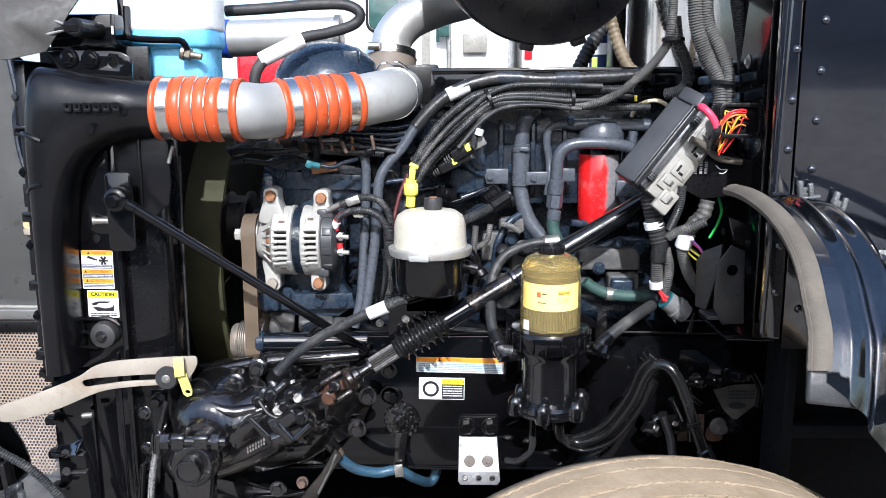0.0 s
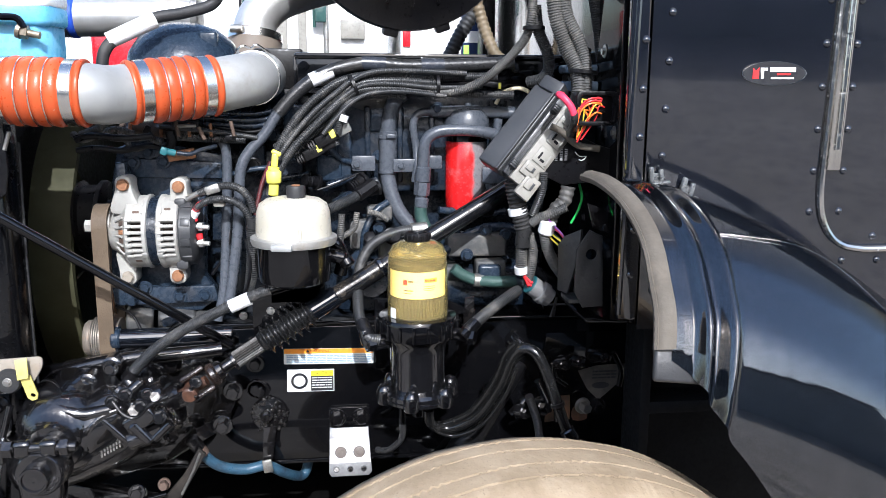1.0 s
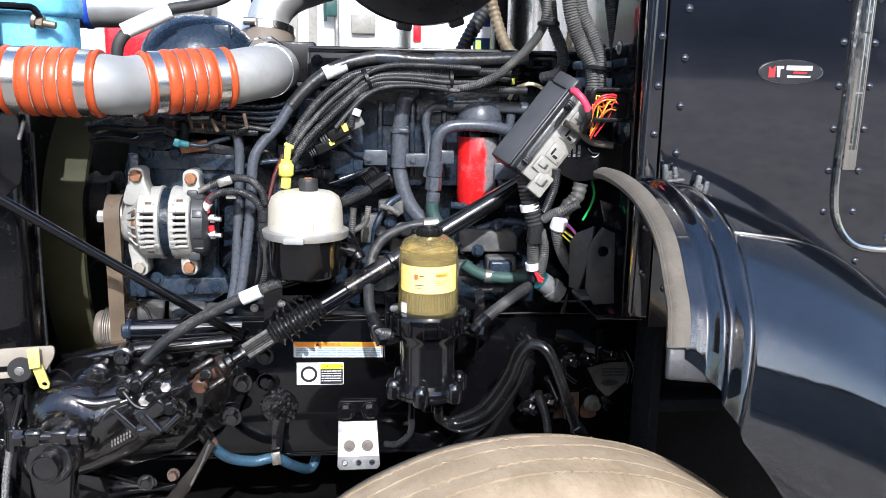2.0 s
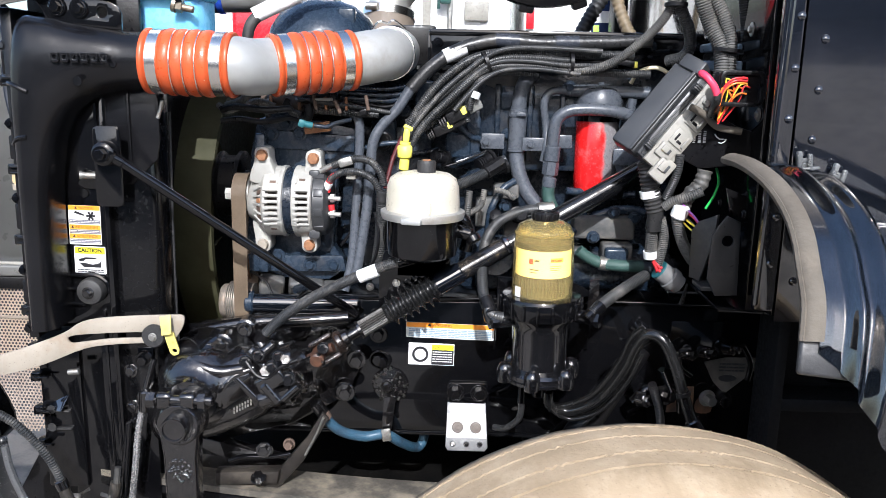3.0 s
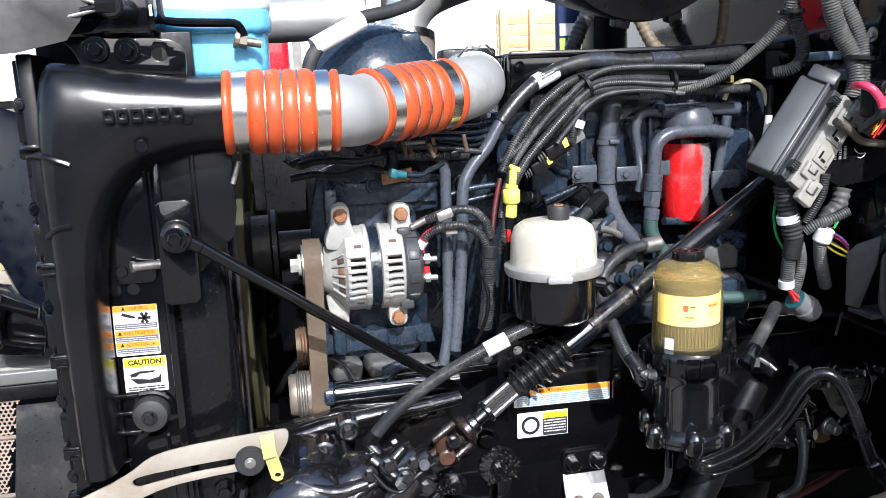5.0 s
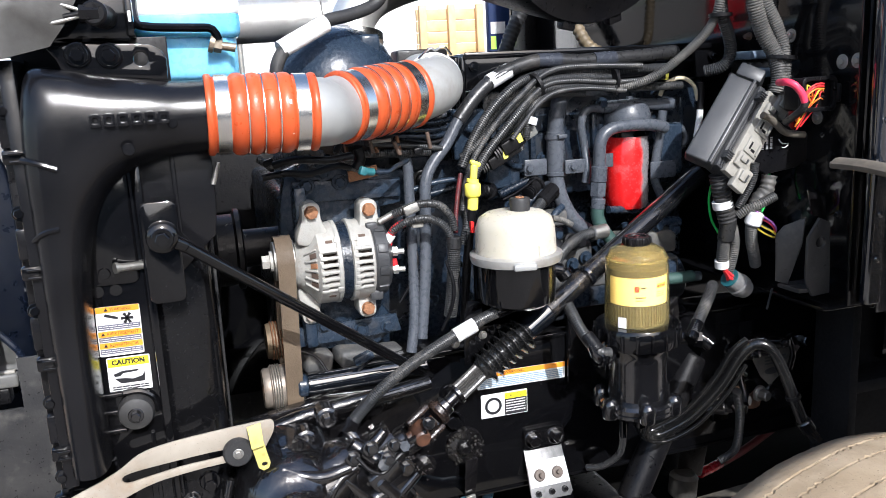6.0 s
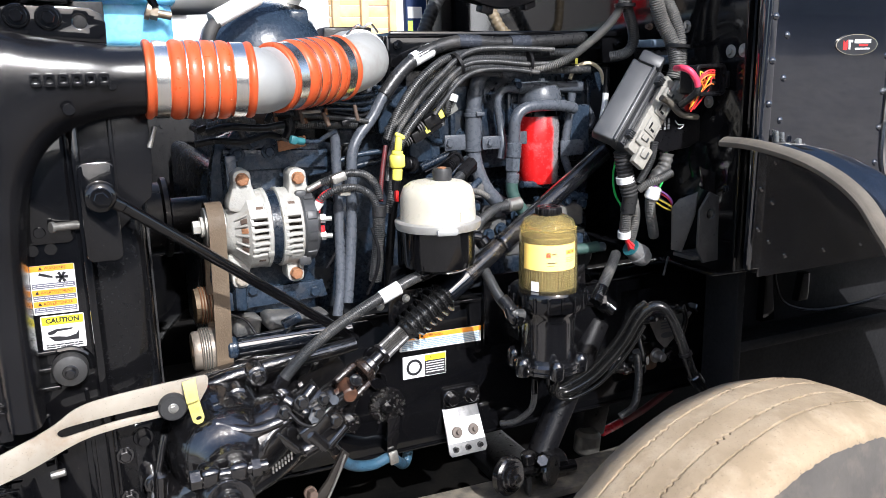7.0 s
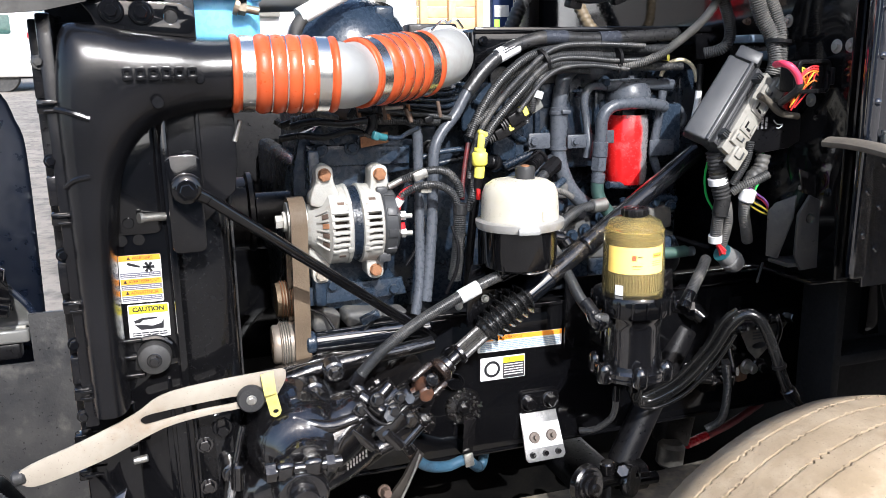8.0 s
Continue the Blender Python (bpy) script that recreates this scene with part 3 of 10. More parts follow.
def firewall():
    wall = thing("firewall", (0.535, 1.7, 1.16), "black painted sheet-metal firewall with washers and grommets", "firewall")
    tagged(wall, kind="structure")
    part("sheet", block(0.533, 0.541, 1.245, 2.9, 1.155, 2.7, 0.002), black_paint, wall)
    part("side_return", block(0.497, 0.532, 1.258, 1.264, 1.160, 2.6, 0.002), black_paint, wall)
    part("ledge", block(0.46, 0.532, 1.27, 2.8, 1.152, 1.159, 0.002), black_paint, wall)
    part("floor_panel", block(0.545, 2.5, 1.30, 2.9, 1.140, 1.150, 0.002), black_paint, wall)
    for y, z in ((1.331, 1.551), (1.30, 1.552), (1.45, 1.60), (1.38, 1.46), (1.52, 1.42), (1.40, 1.72)):
        bolt(wall, (0.532, y, z), (-1, 0, 0), 0.006, 0.006, dull_steel, "bolt", 2.0)
    # Lid colour is raised and blued to suggest sky reflected on top.
    lid_sky = mat("sky_blue_grey_lid", (0.10, 0.14, 0.19), (0.13, 0.17, 0.22), 0.35)
    jb = thing("junction_block", (0.49, 1.52, 1.53), "dark junction block with blue-grey lids on the firewall", "junction box")
    part("body", block(0.480, 0.532, 1.500, 1.545, 1.515, 1.562, 0.004), dull_black, jb)
    part("lid", block(0.474, 0.532, 1.485, 1.548, 1.563, 1.578, 0.004), lid_sky, jb, "lid toned blue-grey for the sky it reflects")
    part("lower_lid", block(0.462, 0.530, 1.470, 1.499, 1.530, 1.548, 0.004), lid_sky, jb, "lid toned blue-grey for the sky it reflects")
    for k in range(3):
        part("port", lathe([(0.004, 0.003), (0.009, 0.003), (0.010, 0), (0.004, 0)], front(0.490 + 0.015 * k, 1.500, 1.548), 18), lid_grey, jb)
    for y, z, r in ((1.56, 1.606, 0.005), (1.60, 1.535, 0.006), (1.63, 1.490, 0.005)):
        bolt(wall, (0.532, y, z), (-1, -0.2, 0), r, 0.012, sooty)
    for y in (1.28, 1.34, 1.40):
        bolt(wall, (0.49, y, 1.31), (-1, 0, 0), 0.005, 0.005, black_paint)


firewall()


# ---- fender flare behind the wheel arch ----
ARCH = (0.355, 0.435)  # x and z of the wheel's centre


def fender():
    flare = thing("fender_flare", (0.75, 1.1, 1.05), "glossy black moulded fender flare with ridges and grey edge seal", "fender")
    section = [(1.245, 0.968), (1.19, 0.968), (1.13, 0.962), (1.07, 0.950), (1.015, 0.930), (0.97, 0.903), (0.935, 0.868), (0.908, 0.838), (0.894, 0.80), (0.886, 0.768), (0.882, 0.742), (0.880, 0.705), (0.884, 0.665)]
    curve = [(v.x, v.y) for v in spline([(a, b, 0) for a, b in section], 0.012)]

    old_end = next(k for k, (_, r) in enumerate(curve) if r < 0.743)
    full = len(curve) - 1

    def shape(bm_name, inset, first, last, material):
        bm = bmesh.new()
        rows = []
        n = 220
        for i in range(n + 1):
            s = first + (last - first) * (i / n) ** 1.8
            drop = -0.055 * max(0.0, s - 0.06) / 0.8
            step = 0.013 * min(1.0, max(0.0, (s - 0.034) / 0.010))
            bumps = 0.007 * math.exp(-((s - 0.047) / 0.005) ** 2) + 0.008 * math.exp(-((s - 0.082) / 0.006) ** 2) - 0.013 * math.exp(-((s - 0.064) / 0.0085) ** 2)
            row = []
            reach = old_end * (0.89 + 0.11 * min(1.0, s / 0.10)) + (full - old_end) * min(1.0, max(0.0, s - 0.03) / 0.16)
            for k in range(len(curve)):
                q = reach * k / (len(curve) - 1)
                u = min(int(q), len(curve) - 2)
                y, r = (curve[u][j] + (curve[u + 1][j] - curve[u][j]) * (q - u) for j in (0, 1))
                f = q / old_end
                ang = radians(84.5 - 1.0 * min(1.0, f)) - s / 0.9
                out = (step + bumps) * min(1.0, 4 * f) - inset
                ny, nr = (-0.2 - 0.75 * f, 1.0 - 0.85 * f)
                rr = r + out * nr + drop * (1 - 0.2 * f) - 0.05 * f * max(0.0, s - 0.1)
                yy = y + out * ny - 0.10 * f * max(0.0, s - 0.02) * (1 - 0.3 * f)
                row.append(bm.verts.new((ARCH[0] + rr * math.cos(ang), yy, ARCH[1] + rr * math.sin(ang))))
            rows.append(row)
        for a, b in zip(rows, rows[1:]):
            for k in range(len(a) - 1):
                bm.faces.new((a[k], a[k + 1], b[k + 1], b[k]))
        bmesh.ops.solidify(bm, geom=bm.faces[:], thickness=0.005)
        return part(bm_name, bm, material, flare, sharp=50)

    shape("shell", 0.0, 0.004, 1.0, fender_gloss)
    # flat grey rubber seal: a flap with a ribbed inner bead, following the front edge
    edge = []
    for k, (y, r) in enumerate(curve[: int(old_end * 0.90)]):
        ang = radians(84.5 - 1.0 * k / old_end)
        edge.append(Vector((ARCH[0] + r * math.cos(ang) - 0.002 - 0.012 * max(0.0, k / old_end - 0.55), y, ARCH[1] + r * math.sin(ang) + 0.003)))
    edge = spline(edge, 0.006)
    bm = bmesh.new()
    rows = []
    for i, p in enumerate(edge):
        way = (edge[min(i + 1, len(edge) - 1)] - edge[max(i - 1, 0)]).normalized()
        out = way.cross(Vector((1, 0, 0))).normalized()
        out = -out if out.z - out.y < 0 else out
        ripple = 0.0007 * (i % 2)
        row = []
        for x, h in ((-0.010, -0.009), (-0.0128, -0.006), (-0.0128 - ripple, -0.001), (-0.0103, 0.0022), (-0.0085, 0.0012), (-0.006, 0.0042), (0.0, 0.0064), (0.007, 0.0068), (0.0115, 0.0056), (0.0115, 0.002), (0.0, -0.002), (-0.006, -0.009)):
            row.append(bm.verts.new(p + Vector((x, 0, 0)) + out * h))
        rows.append(row)
    for a, b in zip(rows, rows[1:]):
        for k in range(len(a)):
            bm.faces.new((a[k], a[(k + 1) % len(a)], b[(k + 1) % len(b)], b[k]))
    bm.faces.new(rows[0])
    bm.faces.new(rows[-1])
    part("edge_seal", bm, grey_rubber, flare, "weathered grey rubber edge seal", sharp=40)
    tip = edge[-1]
    part("end_cap", box(0.064, 0.010, 0.046, basis(tip + Vector((0.020, 0.003, -0.019)), edge[-1] - edge[-4], (1, 0, 0)), 0.0045, 3), mat("cap_rubber", (0.018, 0.018, 0.019), (0.03, 0.03, 0.031), 0.4, bump=0.2, bump_scale=160, coat=0.2), flare, "black rubber end of the seal")
    for x, z, lean in ((0.552, 1.392, -8), (0.600, 1.372, 14)):
        m = Matrix.Translation((x, 1.222, z)) @ pose(0, 0, 0, 0, lean, 0)
        part("clip", join(box(0.034, 0.016, 0.004, m @ Matrix.Translation((0, 0, -0.002)), 0.0015), box(0.008, 0.010, 0.026, m @ Matrix.Translation((-0.010, 0, 0.012)), 0.003, 3), box(0.007, 0.008, 0.020, m @ Matrix.Translation((0.006, 0.002, 0.009)), 0.0025, 3), box(0.022, 0.003, 0.014, m @ Matrix.Translation((-0.002, 0.006, 0.006)), 0.001)), frost, flare, "translucent plastic clip")
    return flare


fender()


# ---- wheel ----
def wheel():
    hub = Vector((0.289, 0.9595, 0.598))
    w = thing("front_wheel", (hub.x, hub.y, GROUND), "dusty worn front truck tyre with circumferential grooves", "wheel")
    turn = Matrix.Translation(hub) @ Matrix.Rotation(0.127, 4, "Z")
    R, half = 0.475, 0.1077

    def crown(y):
        u = y / half
        return R - 0.010 * u * u - 0.010 * abs(u) ** 8

    tread = [(crown(half) - 0.055, -half + 0.010), (crown(half) - 0.013, -half - 0.001), (crown(half), -half + 0.003)]
    for c in (-0.050, -0.019, 0.023, 0.055):
        tread += [(crown(c - 0.006), c - 0.006), (crown(c - 0.0022) - 0.0002, c - 0.0022), (crown(c) - 0.0030, c - 0.0012), (crown(c) - 0.0030, c + 0.0012), (crown(c + 0.0022) - 0.0002, c + 0.0022), (crown(c + 0.006), c + 0.006)]
    tread += [(crown(half), half - 0.006), (crown(half) - 0.022, half), (crown(half) - 0.055, half + 0.004)]
    bm = bmesh.new()
    rows, seg = [], 960
    for r, yy in tread:
        row = []
        for i in range(seg):
            a = 2 * math.pi * i / seg
            c, s = math.cos(a), math.sin(a)
            rr = r + 0.0016 * noise.noise((6 * c, 6 * s, 30 * yy)) + (0.004 * noise.noise((45 * c, 45 * s, 8)) if yy < 0.012 - half else 0)
            wave = 0.0014 * noise.noise((70 * c, 70 * s, 10 * yy)) + 0.0010 * (1 if i % 4 < 2 else -1) * max(0.0, 0.6 + 2.2 * noise.noise((9 * c, 9 * s, 40 * yy))) * (abs(yy) < 0.09)
            row.append(bm.verts.new((rr * c, yy + wave, rr * s)))
        rows.append(row)
    for a, b in zip(rows, rows[1:]):
        for i in range(seg):
            bm.faces.new((a[i], a[(i + 1) % seg], b[(i + 1) % seg], b[i]))
    bm.transform(turn)
    part("tread", bm, tread_rubber, w, sharp=60)
    pick = random.Random(11)
    for c in (-0.050, -0.019, 0.023, 0.055):
        crumbs = bmesh.new()
        a = radians(25)
        while a < radians(160):
            a += pick.uniform(0.006, 0.016)
            if pick.random() < 0.35 + 0.6 * noise.noise((7 * a, c * 60, 3)):
                continue
            side = pick.choice((-1, 1)) * 0.0022
            m = Matrix.Rotation(-a, 4, "Y") @ Matrix.Translation((crown(c) + 0.0002, c + side, 0)) @ pose(0, 0, 0, pick.uniform(0, 90), 0, 0)
            add(crumbs, box(pick.uniform(0.0005, 0.0011), pick.uniform(0.0010, 0.0022), pick.uniform(0.0020, 0.0042), m))
        crumbs.transform(turn)
        tagged(part("groove_rubble", crumbs, tread_rubber, w), kind="stuff")
    for s in (-1, 1):
        e = crown(half) - (0.055 if s > 0 else 0.012)
        prof = [(e, -0.004), (e - 0.03, 0.004), (e - 0.09, 0.016), (e - 0.14, 0.010), (e - 0.160, 0.0), (e - 0.165, -0.012)]
        part("sidewall", lathe(prof, turn @ basis((0, s * (half + 0.004), 0), (0, s, 0)), 96), wall_rubber, w)
    part("rim", lathe([(0.285, 0.02), (0.288, 0.0), (0.277, -0.006), (0.268, -0.05), (0.20, -0.06), (0.12, -0.02), (0.05, -0.02), (0, -0.02)], turn @ basis((0, -0.10, 0), (0, -1, 0)), 64), dull_steel, w)
    part("drum", cyl(turn @ Vector((0, -0.02, 0)), turn @ Vector((0, 0.20, 0)), 0.24, seg=48, bevel=0.01), dull_black, w)
    return w


near_wheel = wheel()
across = copy_thing(near_wheel, pose(near_wheel.location.x, near_wheel.location.y + 1.98, GROUND))
tagged(across, "shaded dusty front tyre across the axle", "wheel")


def fender_liner():
    dark = mat("liner_plastic", (0.006, 0.006, 0.0065), (0.010, 0.010, 0.0105), 0.6, bump=0.3, bump_scale=60, spec=0.2)
    li = thing("inner_fender_liner", (0.9, 1.42, 0.55), "matt black inner fender liner with brackets and a loose wire", "liner")
    part("panel", block(0.60, 2.2, 1.40, 1.412, 0.50, 1.135, 0.003), dark, li)
    part("sill", block(0.60, 2.2, 1.33, 1.40, 0.96, 0.985, 0.006), dark, li)
    part("front_leg", block(0.585, 0.605, 1.33, 1.42, 0.50, 1.135, 0.004), dark, li)
    part("bracket", slab([(0.70, 1.00), (0.735, 1.00), (0.72, 1.10), (0.70, 1.10)], 0.02, front(0, 1.39, 0), 0.003), black_paint, li)
    part("bracket", slab([(0.80, 1.03), (0.83, 1.03), (0.83, 1.09), (0.81, 1.09)], 0.02, front(0, 1.39, 0), 0.003), black_paint, li)
    part("wire", tube([(0.74, 1.385, 1.13), (0.745, 1.385, 1.08), (0.77, 1.38, 1.03), (0.84, 1.375, 1.005), (0.95, 1.37, 1.0), (1.1, 1.37, 1.01)], 0.003, 8), dull_black, li)


fender_liner()


# ---- charge-air tank, hoses and pipe ----
def charge_air():
    tank = thing("charge_air_tank", (-0.66, 1.38, 0.85), "black moulded plastic charge-air cooler tank with a bolted flange", "cooler tank")
    # each station: inner edge, outer edge, depth half, squareness
    stations = [((-0.462, 1.480), (-0.462, 1.572), 0.0462, 2.0), ((-0.500, 1.480), (-0.500, 1.572), 0.0465, 2.0), ((-0.538, 1.474), (-0.536, 1.576), 0.0495, 2.2), ((-0.575, 1.459), (-0.590, 1.583), 0.0525, 2.3), ((-0.600, 1.437), (-0.640, 1.592), 0.0545, 2.5), ((-0.617, 1.408), (-0.676, 1.586), 0.0555, 2.5), ((-0.629, 1.368), (-0.690, 1.500), 0.0560, 2.4), ((-0.637, 1.320), (-0.691, 1.38), 0.0560, 2.4), ((-0.641, 1.26), (-0.691, 1.27), 0.0560, 2.4), ((-0.642, 1.16), (-0.691, 1.16), 0.0560, 2.4), ((-0.642, 1.062), (-0.691, 1.062), 0.0560, 2.4)]
    fine = []
    for i in range(len(stations) - 1):
        p = [stations[max(0, min(len(stations) - 1, i + d))] for d in (-1, 0, 1, 2)]
        for s in range(6):
            t = s / 6

            def glide(f):
                a, b, c, d = (f(q) for q in p)
                return 0.5 * (2 * b + (c - a) * t + (2 * a - 5 * b + 4 * c - d) * t * t + (3 * b - a - 3 * c + d) * t ** 3)

            fine.append((glide(lambda q: q[0][0]), glide(lambda q: q[0][1]), glide(lambda q: q[1][0]), glide(lambda q: q[1][1]), glide(lambda q: q[2]), glide(lambda q: q[3])))
    body = bmesh.new()
    rings = []
    for ax, az, bx, bz, depth, power in fine:
        ring = []
        for k in range(40):
            c, s = math.cos(2 * math.pi * k / 40), math.sin(2 * math.pi * k / 40)
            u = math.copysign(abs(c) ** (2 / power), c)
            v = math.copysign(abs(s) ** (2 / power), s)
            ring.append(body.verts.new(((ax + bx) / 2 + (bx - ax) / 2 * u, 1.373 + depth * v, (az + bz) / 2 + (bz - az) / 2 * u)))
        rings.append(ring)
    for p, q in zip(rings, rings[1:]):
        for k in range(40):
            body.faces.new((p[k], p[(k + 1) % 40], q[(k + 1) % 40], q[k]))
    body.faces.new(rings[0])
    body.faces.new(rings[-1])
    part("shell", body, tank_plastic, tank, sharp=60)
    # raised maker's mark as plain blocks
    a, b = Vector((-0.607, 1.316, 1.529)), Vector((-0.513, 1.316, 1.528))
    for i in range(6):
        x = a.x + (b.x - a.x) * (i + 0.5) / 6
        w = (b.x - a.x) / 6 * 0.8
        part("raised_block", slab(rounded(w, 0.017, 0.003), 0.003, front(x, 1.3165, a.z), 0.001, holes=[rounded(w * 0.45, 0.0065, 0.002)]), tank_plastic, tank)
    part("pad", lathe([(0, 0.002), (0.0055, 0.002), (0.0065, 0)], front(-0.512, 1.3265, 1.520), 16), tank_plastic, tank)
    part("pad", lathe([(0, 0.002), (0.007, 0.002), (0.008, 0)], front(-0.566, 1.317, 1.492), 16), tank_plastic, tank)
    part("rib", tube([(-0.688, 1.335, 1.487), (-0.67, 1.319, 1.483), (-0.648, 1.317, 1.474)], 0.004, 8), tank_plastic, tank)
    part("rib", tube([(-0.688, 1.335, 1.388), (-0.672, 1.319, 1.399), (-0.655, 1.317, 1.402)], 0.004, 8), tank_plastic, tank)
    # crimped flange with clips and bolts along the front edge
    flange = part("flange", block(-0.702, -0.684, 1.352, 1.44, 1.05, 1.605, 0.003), tank_plastic, tank)
    part("flange_back", block(-0.716, -0.700, 1.385, 1.44, 1.05, 1.60, 0.003), dull_black, tank)
    for i, z in enumerate((1.545, 1.49, 1.42, 1.345, 1.295, 1.225, 1.17, 1.10, 1.065)):
        if i % 2:
            part("clip", join(block(-0.712, -0.690, 1.350, 1.374, z - 0.009, z + 0.009, 0.003), block(-0.704, -0.676, 1.344, 1.352, z + 0.003, z + 0.007, 0.0015), block(-0.704, -0.676, 1.344, 1.352, z - 0.007, z - 0.003, 0.0015)), black_paint, tank)
        else:
            bolt(tank, (-0.704, 1.362, z), (0, -1, 0.1), 0.0065, 0.012, black_paint)
    for z0, z1 in ((1.50, 1.555), (1.36, 1.40), (1.24, 1.285), (1.11, 1.15)):
        part("crimp_strip", block(-0.714, -0.699, 1.365, 1.41, z0, z1, 0.003), tank_plastic, tank)
    return tank


charge_air()


def coupler(parent, a, b, r, bands=(0.145, 0.855)):
    """A convoluted silicone coupler between two places, with its clamps and wire rings."""
    a, b = Vector(a), Vector(b)
    L = (b - a).length
    m = basis(a, b - a)
    prof = [(r, 0)]
    n = 110
    for i in range(n + 1):
        u = i / n
        rr = r + 0.0015
        for c in (0.29, 0.43, 0.57, 0.71):
            rr = max(rr, r + 0.0050 * max(0.0, 1 - ((u - c) / 0.066) ** 2) ** 0.5 + 0.0015)
        for c in (0.03, 0.97):
            rr = max(rr, r + 0.0042 * max(0.0, 1 - ((u - c) / 0.038) ** 2) ** 0.5 + 0.0015)
        prof.append((rr, u * L))
    prof.append((r, L))
    sleeve = part("sleeve", lathe(prof, m, 48), orange, parent, "orange silicone coupler", sharp=70)
    for c in (0.36, 0.50, 0.64):
        part("wire_ring", lathe([(r + 0.0025, c * L - 0.0018), (r + 0.0062, c * L - 0.0008), (r + 0.0062, c * L + 0.0008), (r + 0.0025, c * L + 0.0018)], m, 48), steel, sleeve)
    for c in bands:
        h = 0.0085
        part("clamp", lathe([(r + 0.001, c * L - h), (r + 0.0045, c * L - h), (r + 0.0045, c * L + h), (r + 0.001, c * L + h)], m, 48), steel, sleeve, "stainless band clamp")
    return sleeve


def charge_pipe():
    pipe = thing("charge_air_pipe", (-0.3, 1.39, 1.48), "pale grey charge-air pipe with orange silicone couplers and steel clamps", "pipe")
    c0, c1 = Vector((-0.470, 1.366, 1.526)), Vector((-0.327, 1.366, 1.522))
    c2, c3 = Vector((-0.283, 1.425, 1.523)), Vector((-0.154, 1.494, 1.536))
    coupler(pipe, c0, c1, 0.0475)
    coupler(pipe, c2, c3, 0.0475)
    mid = [c1 + (c0 - c1) * 0.1, c1, (c1 + c2) / 2 + Vector((0, 0, -0.003)), c2, c2 + (c3 - c2) * 0.1]
    part("straight", tube(mid, 0.0468, 40, 0.01), pale_pipe, pipe, sharp=60)
    bend = [c3 + (c2 - c3) * 0.12, c3, c3 + Vector((0.036, 0.022, 0.008)), c3 + Vector((0.058, 0.056, 0.013)), c3 + Vector((0.064, 0.100, 0.018)), c3 + Vector((0.066, 0.16, 0.02))]
    part("elbow", tube(bend, 0.0468, 40, 0.008), pale_pipe, pipe, sharp=60)
    e = c3 + Vector((0.060, 0.070, 0.015))
    part("elbow_clamp", lathe([(0.047, -0.004), (0.0495, -0.003), (0.0495, 0.003), (0.047, 0.004)], basis(e, (0.12, 1, 0.05)), 40), steel, pipe)
    part("clamp_spring", tube([e + Vector((-0.03, -0.02, 0.040)), e + Vector((-0.015, -0.035, 0.055)), e + Vector((0.0, -0.02, 0.052)), e + Vector((0.01, -0.03, 0.058)), e + Vector((0.03, -0.01, 0.045))], 0.002, 8), steel, pipe)
    part("maker_stripe", box(0.004, 0.0006, 0.045, Matrix.Translation(c0 + (c1 - c0) * 0.73 + Vector((0, -0.0495, -0.004))) @ pose(0, 0, 0, 8, 0, 0)), white_print, pipe)


charge_pipe()


